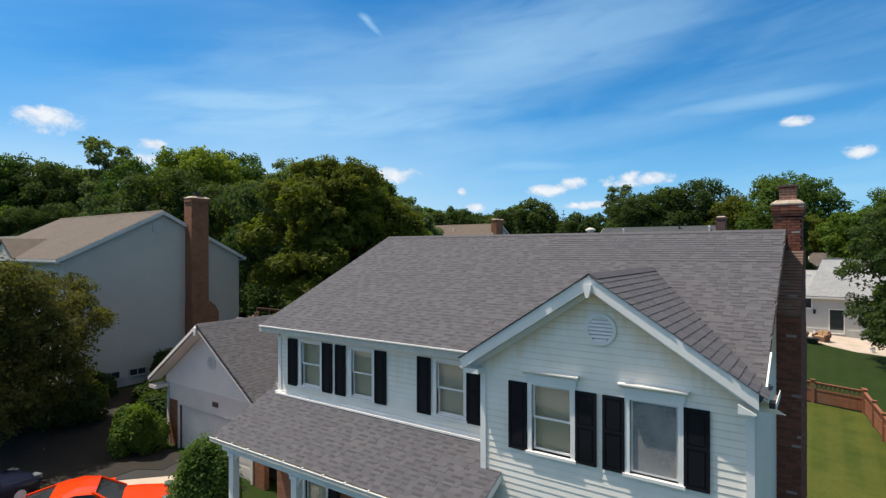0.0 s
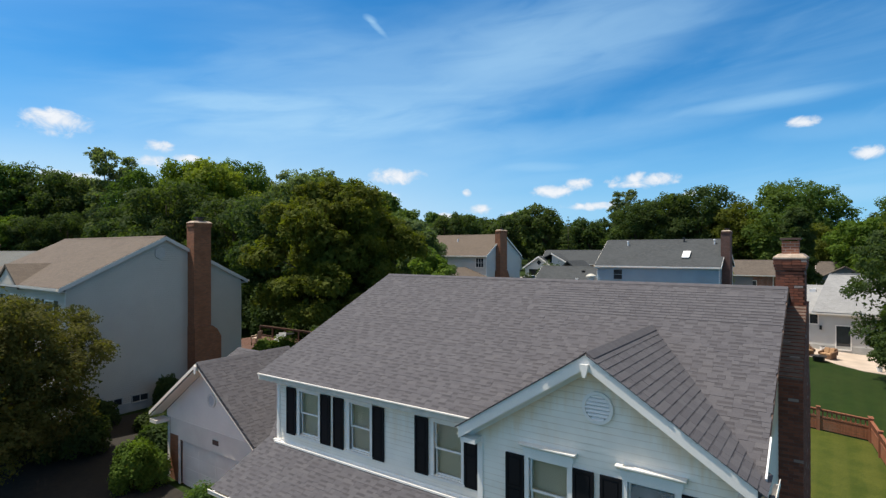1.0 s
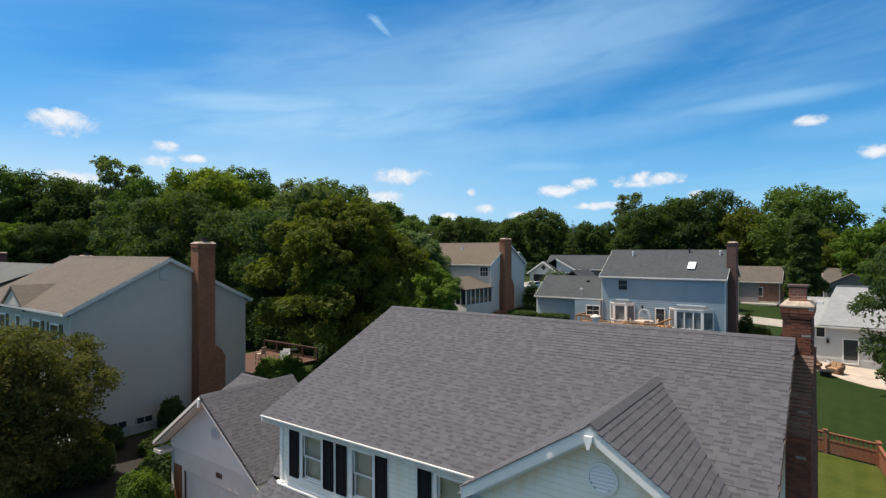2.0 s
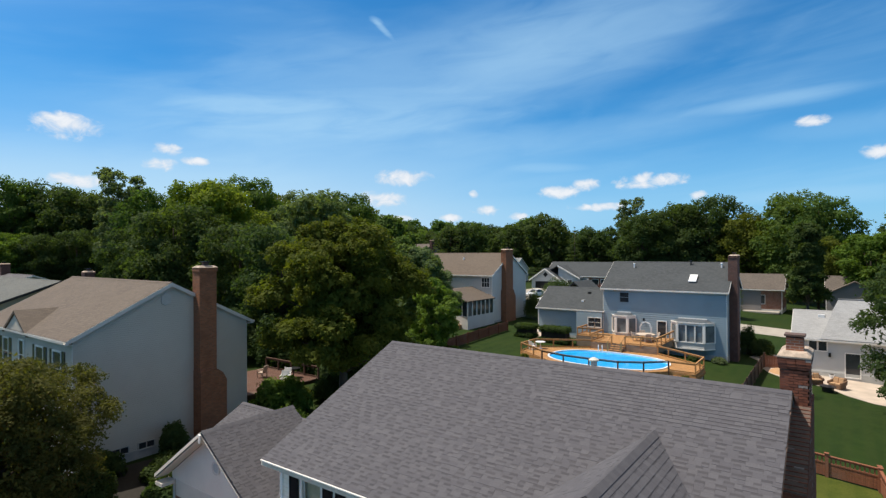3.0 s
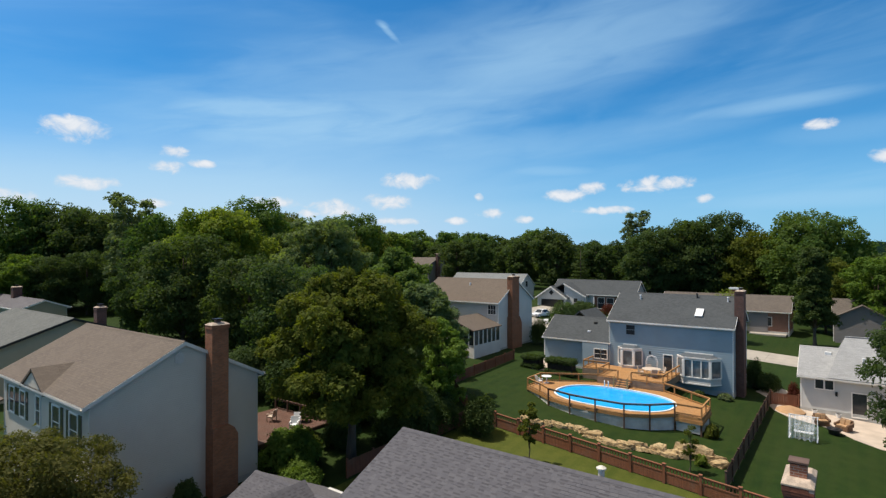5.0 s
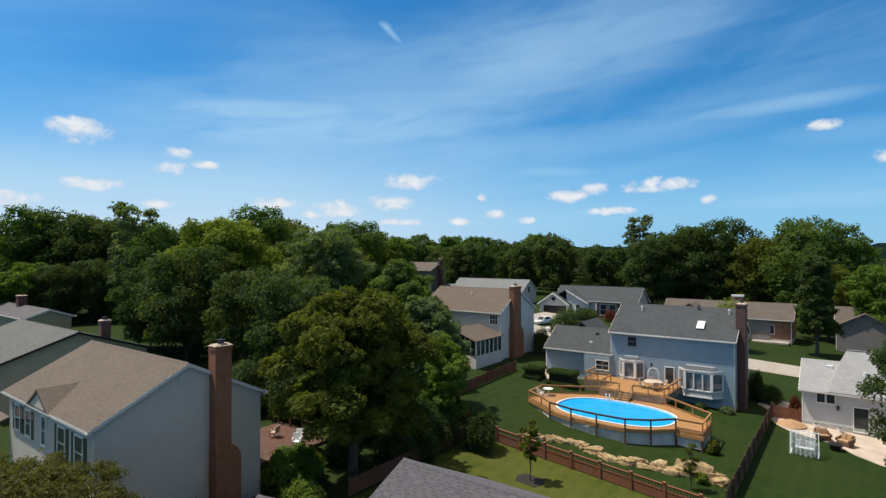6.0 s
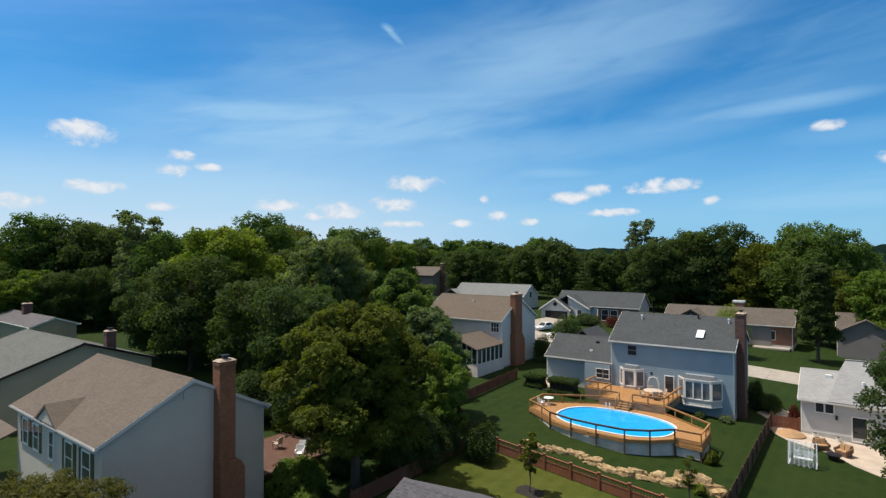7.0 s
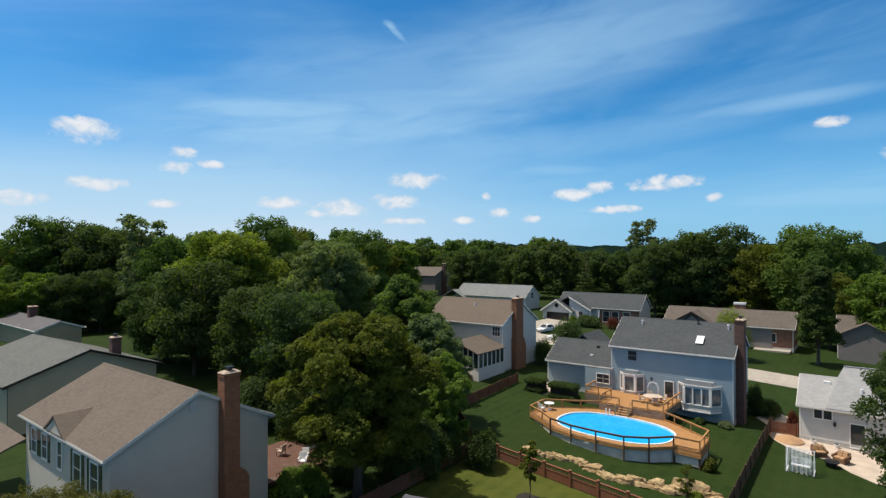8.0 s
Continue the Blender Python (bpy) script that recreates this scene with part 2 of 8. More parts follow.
def brickwork(name, a, b, mortar, width=0.21, row=0.075):
    m, t, g, bsdf, where = material(name)
    x, y, z = g.split(where)
    n = t.nodes.new("ShaderNodeTexBrick")
    t.links.new(g.combine(g.math("ADD", x, y), z), n.inputs["Vector"])
    for key, v in (("Scale", 1.0), ("Mortar Size", 0.008), ("Mortar Smooth", 0.1), ("Bias", 0.0), ("Brick Width", width), ("Row Height", row)):
        n.inputs[key].default_value = v
    n.inputs["Color1"].default_value, n.inputs["Color2"].default_value, n.inputs["Mortar"].default_value = (*a, 1), (*b, 1), (*mortar, 1)
    tone = g.noise(where, 1.4, 5.0)
    col = g.mix(g.ramp(tone, 0.4, 0.75, 0.0, 0.5), n.outputs["Color"], tuple(v * 0.5 for v in a))
    t.links.new(col, bsdf.inputs["Base Color"])
    bsdf.inputs["Roughness"].default_value = 0.9
    relief(t, g, bsdf, g.math("SUBTRACT", g.math("MULTIPLY", g.noise(where, 30.0), 0.4), n.outputs["Fac"]), 0.6, 0.01)
    return m


def brick_piece(name, a, b, c):
    """Single bricks: tone by piece, worn faces, pale mortar smears."""
    m, t, g, bsdf, where = material(name)
    r1 = t.nodes.new("ShaderNodeObjectInfo").outputs["Random"]
    r2 = t.nodes.new("ShaderNodeNewGeometry").outputs["Random Per Island"]
    r = g.math("FRACT", g.math("ADD", r1, r2))
    r3 = g.math("FRACT", g.math("MULTIPLY", r, 9.7))
    col = g.mix(g.ramp(r, 0.0, 1.0), a, b)
    col = g.mix(g.ramp(r3, 0.965, 0.975, 0.0, 0.8), col, c)
    n = g.noise(where, 18.0, 4.0)
    col = g.mix(g.ramp(n, 0.55, 0.75, 0.0, 0.5), col, tuple(v * 0.45 for v in a))
    t.links.new(col, bsdf.inputs["Base Color"])
    bsdf.inputs["Roughness"].default_value = 0.9
    relief(t, g, bsdf, n, 0.5, 0.008)
    return m


def ledge_stone(name, pale, tan, crack):
    """Broken limestone: pale and tan layers, dark cracks, rough faces."""
    m, t, g, bsdf, where = material(name)
    x, y, z = g.split(where)
    layer = g.noise(g.combine(g.math("MULTIPLY", x, 0.8), g.math("MULTIPLY", y, 0.8), g.math("MULTIPLY", z, 5.0)), 1.6, 5.0, 0.6, 0.8)
    coarse = g.noise(where, 2.4, 5.0, 0.6)
    grit = g.noise(where, 16.0, 3.0)
    col = g.mix(g.ramp(layer, 0.35, 0.62), tan, pale)
    seam = g.math("ABSOLUTE", g.math("SUBTRACT", coarse, 0.47))
    col = g.mix(g.ramp(seam, 0.0, 0.022, 0.65, 0.0), col, crack)
    col = g.mix(g.ramp(grit, 0.5, 0.75, 0.0, 0.35), col, tan)
    t.links.new(col, bsdf.inputs["Base Color"])
    bsdf.inputs["Roughness"].default_value = 0.95
    relief(t, g, bsdf, g.math("ADD", g.math("ADD", layer, grit), g.ramp(seam, 0.0, 0.06)), 1.0, 0.05)
    return m


def timber(name, colour, dark=0.55, axis="x", rough=0.7, scale=1.0):
    m, t, g, bsdf, where = material(name)
    x, y, z = g.split(where)
    k = {"x": (0.6, 9.0, 9.0), "y": (9.0, 0.6, 9.0), "z": (9.0, 9.0, 0.6)}[axis]
    grain = g.noise(g.combine(g.math("MULTIPLY", x, k[0] * scale), g.math("MULTIPLY", y, k[1] * scale), g.math("MULTIPLY", z, k[2] * scale)), 2.0, 5.0, 0.6, 0.6)
    r = g.math("FRACT", g.math("ADD", t.nodes.new("ShaderNodeObjectInfo").outputs["Random"], t.nodes.new("ShaderNodeNewGeometry").outputs["Random Per Island"]))
    col = g.mix(g.ramp(grain, 0.3, 0.7), tuple(c * dark for c in colour), colour)
    col = g.mix(g.ramp(r, 0.0, 1.0, 0.0, 0.35), col, tuple(c * 0.6 for c in colour))
    col = g.mix(g.ramp(g.noise(where, 0.9, 4.0), 0.5, 0.8, 0.0, 0.35), col, (0.16, 0.14, 0.11))
    t.links.new(col, bsdf.inputs["Base Color"])
    bsdf.inputs["Roughness"].default_value = rough
    relief(t, g, bsdf, grain, 0.3, 0.006)
    return m


def foliage(name, dark, light, hue=(0.14, 0.15, 0.02), through=0.46, rough=0.75):
    m, t, g, bsdf, where = material(name)
    r = t.nodes.new("ShaderNodeNewGeometry").outputs["Random Per Island"]
    ob = t.nodes.new("ShaderNodeObjectInfo").outputs["Random"]
    tone = g.noise(where, 0.30, 2.0)
    tuft = g.noise(where, 1.5, 2.0)
    f = g.math("ADD", g.math("MULTIPLY", r, 0.16), g.math("ADD", g.math("MULTIPLY", tone, 0.34), g.math("MULTIPLY", tuft, 0.58)))
    col = g.mix(g.ramp(f, 0.30, 0.82), dark, light)
    col = g.mix(g.ramp(ob, 0.0, 1.0, 0.0, 0.35), col, hue)
    t.links.new(col, bsdf.inputs["Base Color"])
    bsdf.inputs["Roughness"].default_value = rough
    bsdf.inputs["Specular IOR Level"].default_value = 0.12
    tr = t.nodes.new("ShaderNodeBsdfTranslucent")
    t.links.new(g.mix(1.0, col, (1.3, 1.35, 0.5), "MULTIPLY"), tr.inputs["Color"])
    ms = t.nodes.new("ShaderNodeMixShader")
    ms.inputs[0].default_value = through
    out = next(n for n in t.nodes if n.type == "OUTPUT_MATERIAL")
    connect(t, bsdf, 0, ms, 1)
    connect(t, tr, 0, ms, 2)
    connect(t, ms, 0, out, 0)
    return m


def grass_ground(name, dark, light, dry, shade):
    m, t, g, bsdf, where = material(name)
    x, y, z = g.split(where)
    broad = g.noise(where, 0.07, 5.0)
    mid = g.noise(where, 0.9, 5.0, 0.6)
    fine = g.noise(where, 14.0, 3.0, 0.7)
    col = g.mix(g.ramp(mid, 0.3, 0.7), dark, light)
    col = g.mix(g.ramp(broad, 0.42, 0.7, 0.0, 0.6), col, dry)
    # mown stripes
    wave = g.math("SINE", g.math("MULTIPLY", g.math("ADD", x, g.math("MULTIPLY", mid, 0.4)), 5.2))
    col = g.mix(g.ramp(wave, -0.5, 0.5, 0.0, 0.30), col, dry)
    col = g.mix(g.ramp(fine, 0.4, 0.75, 0.0, 0.5), col, shade)
    t.links.new(col, bsdf.inputs["Base Color"])
    bsdf.inputs["Roughness"].default_value = 0.9
    bsdf.inputs["Specular IOR Level"].default_value = 0.15
    relief(t, g, bsdf, g.math("ADD", fine, mid), 0.6, 0.05)
    return m


def sheer(name, colour, cover):
    """Thin open-weave cloth: part threads, part holes."""
    m, t, g, bsdf, where = material(name)
    col = g.mix(g.ramp(g.noise(where, 6.0, 3.0), 0.35, 0.7), colour, tuple(v * 0.8 for v in colour))
    t.links.new(col, bsdf.inputs["Base Color"])
    bsdf.inputs["Roughness"].default_value = 0.9
    t.links.new(g.ramp(g.noise(where, 3.0, 2.0), 0.3, 0.7, cover * 0.7, cover * 1.3), bsdf.inputs["Alpha"])
    return m


def clear_glass(name):
    m, t, g, bsdf, where = material(name)
    bsdf.inputs["Base Color"].default_value = (0.92, 0.95, 0.95, 1)
    bsdf.inputs["Roughness"].default_value = 0.02
    bsdf.inputs["Transmission Weight"].default_value = 1.0
    bsdf.inputs["IOR"].default_value = 1.45
    return m


def pool_water():
    m, t, g, bsdf, where = material("pool_water")
    f = g.noise(where, 2.2, 3.0, 0.5, 0.6)
    t.links.new(g.mix(g.ramp(f, 0.3, 0.7), (0.004, 0.34, 0.80), (0.012, 0.41, 0.86)), bsdf.inputs["Base Color"])
    bsdf.inputs["Roughness"].default_value = 0.08
    bsdf.inputs["IOR"].default_value = 1.33
    relief(t, g, bsdf, f, 0.12, 0.03)
    return m


WHITE = plain("white_trim", (0.85, 0.81, 0.75), 0.5, vary=0.05)
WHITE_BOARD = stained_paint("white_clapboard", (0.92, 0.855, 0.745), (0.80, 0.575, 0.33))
BLACK_PAINT = plain("black_shutter_paint", (0.007, 0.007, 0.009), 0.6, vary=0.25)
next(n for n in BLACK_PAINT.node_tree.nodes if n.type == "BSDF_PRINCIPLED").inputs["Specular IOR Level"].default_value = 0.2
DARK_GLASS = plain("dark_window_glass", (0.035, 0.04, 0.045), 0.04, vary=0.3, bump=0.0)
# beige that puts the eaves' shade into the gutter and fascia colour
SHADE_BEIGE = plain("shade_beige_trim", (0.60, 0.56, 0.48), 0.5, vary=0.12, blotch=3)
PANE_PALE = plain("curtained_window_glass", (0.15, 0.17, 0.18), 0.04, vary=0.35, bump=0.0)
GLASS = clear_glass("window_glass")
BLIND = plain("cream_blind", (0.80, 0.66, 0.45), 0.8, vary=0.08)
SHEER_CLOTH = sheer("sheer_white_cloth", (0.70, 0.75, 0.80), 0.30)
INSECT_MESH = sheer("insect_mesh", (0.36, 0.355, 0.345), 0.58)
SHEER = plain("grey_screen", (0.50, 0.50, 0.49), 0.9, vary=0.12)
ROOM_GREY = plain("dark_room_grey", (0.13, 0.14, 0.145), 0.9)
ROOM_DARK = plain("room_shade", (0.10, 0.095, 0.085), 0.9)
TAB = shingle_tab("grey_shingle_tab", (0.085, 0.081, 0.091), (0.099, 0.095, 0.105), (0.110, 0.105, 0.114))
TAB_DARK = shingle_tab("dark_shingle_band", (0.060, 0.056, 0.063), (0.073, 0.068, 0.075), (0.066, 0.062, 0.068))
GREY_ROOF = shingle_sheet("grey_roof", (0.085, 0.080, 0.087), (0.14, 0.132, 0.14))
GREY_ROOF_Y = shingle_sheet("grey_roof_cross", (0.085, 0.080, 0.087), (0.14, 0.132, 0.14), "y")
TAN_ROOF = shingle_sheet("tan_roof", (0.112, 0.086, 0.066), (0.148, 0.115, 0.088))
TAN_ROOF_Y = shingle_sheet("tan_roof_cross", (0.112, 0.086, 0.066), (0.148, 0.115, 0.088), "y")
BLUE_ROOF = shingle_sheet("slate_grey_roof", (0.046, 0.052, 0.056), (0.074, 0.081, 0.086))
BLUE_ROOF_Y = shingle_sheet("slate_grey_roof_cross", (0.046, 0.052, 0.056), (0.074, 0.081, 0.086), "y")
GREEN_ROOF = shingle_sheet("grey_green_roof", (0.094, 0.096, 0.088), (0.138, 0.140, 0.128))
PALE_ROOF = shingle_sheet("pale_grey_roof", (0.30, 0.30, 0.30), (0.38, 0.38, 0.38))
DULL_ROOF = shingle_sheet("dull_grey_roof", (0.17, 0.18, 0.18), (0.23, 0.24, 0.24))
BROWN_ROOF = shingle_sheet("brown_roof", (0.092, 0.075, 0.062), (0.148, 0.121, 0.099))
GREY_SIDING = siding("grey_siding", (0.50, 0.455, 0.385))
TRIM_GREY = plain("pale_grey_trim", (0.56, 0.54, 0.50), 0.5, vary=0.06)
BLUE_SIDING = siding("blue_grey_siding", (0.285, 0.362, 0.405), 0.2)
CREAM_SIDING = siding("cream_siding", (0.62, 0.60, 0.56))
OLIVE_SIDING = siding("olive_siding", (0.44, 0.37, 0.25))
BLUE_BOARD = siding("blue_grey_boards", (0.285, 0.362, 0.405), 0.2, relieved=False)
WHITE_SIDING = siding("white_siding", (0.60, 0.585, 0.55))
GARAGE_SIDING = siding("garage_white_siding", (0.82, 0.75, 0.665))
CREAM_TRIM = plain("cream_trim", (0.68, 0.625, 0.555), 0.55, vary=0.08)
TAUPE_SIDING = siding("taupe_siding", (0.22, 0.20, 0.19))
BRICK = brickwork("red_brick", (0.30, 0.115, 0.060), (0.20, 0.075, 0.045), (0.30, 0.25, 0.21))
BRICK_BROWN = brickwork("brown_brick", (0.34, 0.125, 0.055), (0.23, 0.085, 0.040), (0.20, 0.125, 0.08))
BRICK_DARK = brickwork("dark_brown_brick", (0.155, 0.068, 0.05), (0.10, 0.045, 0.034), (0.13, 0.10, 0.09))
BRICK_ONE = brick_piece("single_brick", (0.225, 0.075, 0.042), (0.135, 0.048, 0.030), (0.34, 0.29, 0.26))
MORTAR = plain("mortar", (0.12, 0.085, 0.068), 0.95, vary=0.3, blotch=6)
STONE_CAP = plain("chimney_crown", (0.42, 0.33, 0.255), 0.9, vary=0.35, blotch=5)
RUST = plain("rusty_flue", (0.10, 0.06, 0.045), 0.7, vary=0.4)
METAL_DARK = plain("dark_metal", (0.03, 0.03, 0.032), 0.4, 0.6)
METAL_WHITE = plain("white_metal", (0.82, 0.82, 0.82), 0.35)
# near-black base colour stands in for the shade over the driveway
ASPHALT_SHADE_DARK = plain("asphalt", (0.034, 0.032, 0.031), 0.9, vary=0.3, blotch=1.0, grain=60, bump=0.4)
CONCRETE = plain("concrete", (0.36, 0.32, 0.27), 0.9, vary=0.15, blotch=0.8, grain=30, bump=0.3)
PATIO = plain("patio_concrete", (0.50, 0.41, 0.33), 0.9, vary=0.15, blotch=0.9, grain=30, bump=0.3)
FOUNDATION = plain("foundation", (0.42, 0.41, 0.38), 0.9, vary=0.18)
FENCE_RED = timber("red_fence_wood", (0.32, 0.115, 0.055), axis="z")
DECK_RED = timber("red_deck_wood", (0.14, 0.062, 0.038), axis="x")
BAY_METAL = plain("blue_grey_bay_roof", (0.075, 0.088, 0.10), 0.8, vary=0.12)
# shade on the divider fence's near face is put into this dark brown
FENCE_SHADE_DARK = timber("shade_dark_fence_wood", (0.115, 0.056, 0.034), axis="z")
FENCE_MID = timber("red_brown_fence_wood", (0.20, 0.070, 0.036), axis="z")
DECK_WOOD = timber("deck_wood", (0.52, 0.262, 0.09), axis="x")
DECK_GREY = timber("weathered_wood", (0.33, 0.24, 0.17), axis="x")
RAIL_WOOD = timber("brown_rail_wood", (0.15, 0.085, 0.05), axis="x")
BARK = timber("bark", (0.12, 0.09, 0.065), axis="z", rough=0.95, scale=0.6)
ROCK = ledge_stone("limestone_boulder", (0.52, 0.385, 0.205), (0.37, 0.25, 0.12), (0.13, 0.08, 0.04))
# mulch, kept near black so the bed below the trees reads as deep shade
MULCH_AND_SHADE = plain("mulch", (0.022, 0.018, 0.013), 0.95, vary=0.5, blotch=5, bump=0.8)
POOL_WALL = plain("pool_wall_panel", (0.60, 0.585, 0.555), 0.35, vary=0.2, blotch=0.9)
POOL_EDGE = plain("pool_coping", (0.82, 0.84, 0.84), 0.4)
WATER = pool_water()
LAWN = grass_ground("lawn", (0.013, 0.031, 0.004), (0.022, 0.044, 0.006), (0.030, 0.046, 0.008), (0.006, 0.014, 0.002))
LAWN_DRY = grass_ground("dry_lawn", (0.042, 0.062, 0.008), (0.072, 0.088, 0.013), (0.102, 0.108, 0.020), (0.020, 0.030, 0.005))
RED_PAINT = plain("orange_red_car_paint", (0.85, 0.055, 0.008), 0.18, vary=0.04, bump=0.0)
NAVY_PAINT = plain("navy_car_paint", (0.012, 0.016, 0.035), 0.2, vary=0.1, bump=0.0)
WHITE_PAINT = plain("white_car_paint", (0.80, 0.80, 0.80), 0.2, vary=0.04, bump=0.0)
RUBBER = plain("tyre_rubber", (0.02, 0.02, 0.02), 0.85)
CUSHION = plain("tan_cushion", (0.40, 0.24, 0.125), 0.9, vary=0.2)
WICKER = plain("brown_wicker", (0.14, 0.075, 0.04), 0.8, vary=0.3, grain=60)
LEAF_BIG = foliage("olive_leaves", (0.066, 0.095, 0.017), (0.145, 0.158, 0.026), (0.118, 0.131, 0.019))
LEAF_MAPLE = foliage("maple_leaves", (0.060, 0.112, 0.018), (0.155, 0.232, 0.043), (0.158, 0.215, 0.034))
LEAF_DARK = foliage("dark_leaves", (0.043, 0.078, 0.026), (0.076, 0.111, 0.035), (0.085, 0.103, 0.027))
LEAF_WOODS = foliage("woodland_leaves", (0.057, 0.112, 0.028), (0.109, 0.169, 0.040), (0.134, 0.174, 0.038))
LEAF_PALE = foliage("pale_leaves", (0.075, 0.110, 0.048), (0.185, 0.230, 0.115), (0.180, 0.215, 0.095))
LEAF_SILVER = foliage("silvery_green_leaves", (0.078, 0.118, 0.052), (0.185, 0.245, 0.105), (0.180, 0.225, 0.090))
LEAF_BRIGHT = foliage("bright_green_leaves", (0.075, 0.135, 0.024), (0.195, 0.280, 0.056), (0.17, 0.24, 0.045))
LEAF_LIME = foliage("lime_leaves", (0.095, 0.149, 0.022), (0.234, 0.293, 0.047), (0.240, 0.260, 0.039))
LEAF_BROWN = foliage("brownish_leaves", (0.052, 0.060, 0.020), (0.128, 0.132, 0.040), (0.132, 0.122, 0.029))
LEAF_RED = foliage("red_leaves", (0.060, 0.018, 0.012), (0.15, 0.045, 0.030), (0.14, 0.04, 0.03))


# ---- building helpers ----
ORIGIN = {}


class Shape:
    """Collects the faces of one mesh, in world coordinates."""
    def __init__(self):
        self.v, self.f = [], []

    def add(self, verts, faces):
        n = len(self.v)
        self.v += [tuple(p) for p in verts]
        self.f += [tuple(i + n for i in q) for q in faces]
        return self

    def box(self, x0, x1, y0, y1, z0, z1):
        return self.add([(x, y, z) for z in (z0, z1) for x, y in ((x0, y0), (x1, y0), (x1, y1), (x0, y1))],
                        [(0, 3, 2, 1), (4, 5, 6, 7), (0, 1, 5, 4), (1, 2, 6, 5), (2, 3, 7, 6), (3, 0, 4, 7)])

    def prism(self, outline, axis, a, b):
        """An outline in the plane across axis, drawn from a to b along it. x: (y, z), y: (x, z), z: (x, y)."""
        def at(p, s):
            return {"x": (s, p[0], p[1]), "y": (p[0], s, p[1]), "z": (p[0], p[1], s)}[axis]
        n = len(outline)
        area = sum(outline[i][0] * outline[(i + 1) % n][1] - outline[(i + 1) % n][0] * outline[i][1] for i in range(n))
        if (area > 0) == (axis == "y"):
            outline = outline[::-1]
        if b < a:
            a, b = b, a
        v = [at(p, a) for p in outline] + [at(p, b) for p in outline]
        f = [tuple(reversed(range(n))), tuple(range(n, 2 * n))] + [(i, (i + 1) % n, n + (i + 1) % n, n + i) for i in range(n)]
        return self.add(v, f)

    def slab(self, corners, thick):
        """A plate under four (or three) corners, given anticlockwise from its upper side."""
        c = [Vector(p) for p in corners]
        n = (c[1] - c[0]).cross(c[2] - c[0]).normalized() * thick
        k = len(c)
        return self.add(c + [p - n for p in c], [tuple(range(k)), tuple(reversed(range(k, 2 * k)))] + [(i, i + k, (i + 1) % k + k, (i + 1) % k) for i in range(k)])

    def beam(self, a, b, w, h):
        """A bar from a to b, w wide and h high."""
        a, b = Vector(a), Vector(b)
        d = (b - a).normalized()
        side = d.cross(Vector((0, 0, 1)))
        side = (side if side.length > 1e-4 else Vector((1, 0, 0))).normalized() * (w / 2)
        up = side.cross(d).normalized() * (h / 2)
        v = [p + s * side + u * up for p in (a, b) for s, u in ((-1, -1), (1, -1), (1, 1), (-1, 1))]
        return self.add(v, [(0, 1, 2, 3), (7, 6, 5, 4), (0, 4, 5, 1), (1, 5, 6, 2), (2, 6, 7, 3), (3, 7, 4, 0)])

    def tube(self, points, radii, sides=8):
        pts = [Vector(p) for p in points]
        n0 = len(self.v)
        for i, p in enumerate(pts):
            d = (pts[min(i + 1, len(pts) - 1)] - pts[max(i - 1, 0)]).normalized()
            a = d.cross(Vector((0.3, 0.9, 0.1))).normalized()
            b = d.cross(a)
            self.v += [tuple(p + (a * math.cos(k * math.tau / sides) + b * math.sin(k * math.tau / sides)) * radii[i]) for k in range(sides)]
        for i in range(len(pts) - 1):
            for k in range(sides):
                q = (k + 1) % sides
                self.f.append((n0 + i * sides + k, n0 + i * sides + q, n0 + (i + 1) * sides + q, n0 + (i + 1) * sides + k))
        self.f.append(tuple(n0 + k for k in reversed(range(sides))))
        self.f.append(tuple(n0 + (len(pts) - 1) * sides + k for k in range(sides)))
        return self

    def mesh(self, name, offset=(0, 0, 0)):
        me = bpy.data.meshes.new(name)
        o = Vector(offset)
        me.from_pydata([Vector(p) - o for p in self.v], [], self.f)
        return me


def thing(name, label, category, at, group="", kind=""):
    ob = tagged(new(name), label, category, group, kind)
    ob.location = at
    ORIGIN[ob] = Vector(at)
    return ob


def part(name, shape, mat, parent, label="", bevel=0.0, smooth=False, kind=""):
    me = shape.mesh(name, ORIGIN[parent])
    me.materials.append(mat)
    ob = new(name, me)
    ob.parent = parent
    ORIGIN[ob] = ORIGIN[parent]
    if bevel:
        m = ob.modifiers.new("edge", "BEVEL")
        m.width, m.segments, m.limit_method = bevel, 2, "ANGLE"
    if smooth:
        me.polygons.foreach_set("use_smooth", [True] * len(me.polygons))
    return tagged(ob, label, kind=kind) if label or kind else ob


def single(name, shape, mat, label, category, at=None, group="", kind="", bevel=0.0, smooth=False):
    """A thing of one mesh."""
    at = at or (0, 0, 0)
    me = shape.mesh(name, at)
    me.materials.append(mat)
    ob = tagged(new(name, me), label, category, group, kind)
    ob.location = at
    ORIGIN[ob] = Vector(at)
    if bevel:
        m = ob.modifiers.new("edge", "BEVEL")
        m.width, m.segments, m.limit_method = bevel, 2, "ANGLE"
    if smooth:
        me.polygons.foreach_set("use_smooth", [True] * len(me.polygons))
    return ob


def pieces(name, me, mat, parent, places):
    """Many alike pieces of one part: objects of their own on one mesh. places: (x, y, z[, turn])."""
    if not me.materials:
        me.materials.append(mat)
    for p in places:
        ob = new(name, me)
        ob.parent = parent
        ob.location = Vector(p[:3]) - ORIGIN[parent]
        if len(p) > 3:
            ob.rotation_euler = p[3]


def ground_z(x, y):
    far = max(0.0, math.hypot(x, y) - 300.0)
    xs = max(-90.0, min(25.0, x))
    ys = max(-30.0, min(66.0, y))
    return -2.113 - 0.0634 * xs + 0.02045 * ys - min(far * 0.004, 3.0)


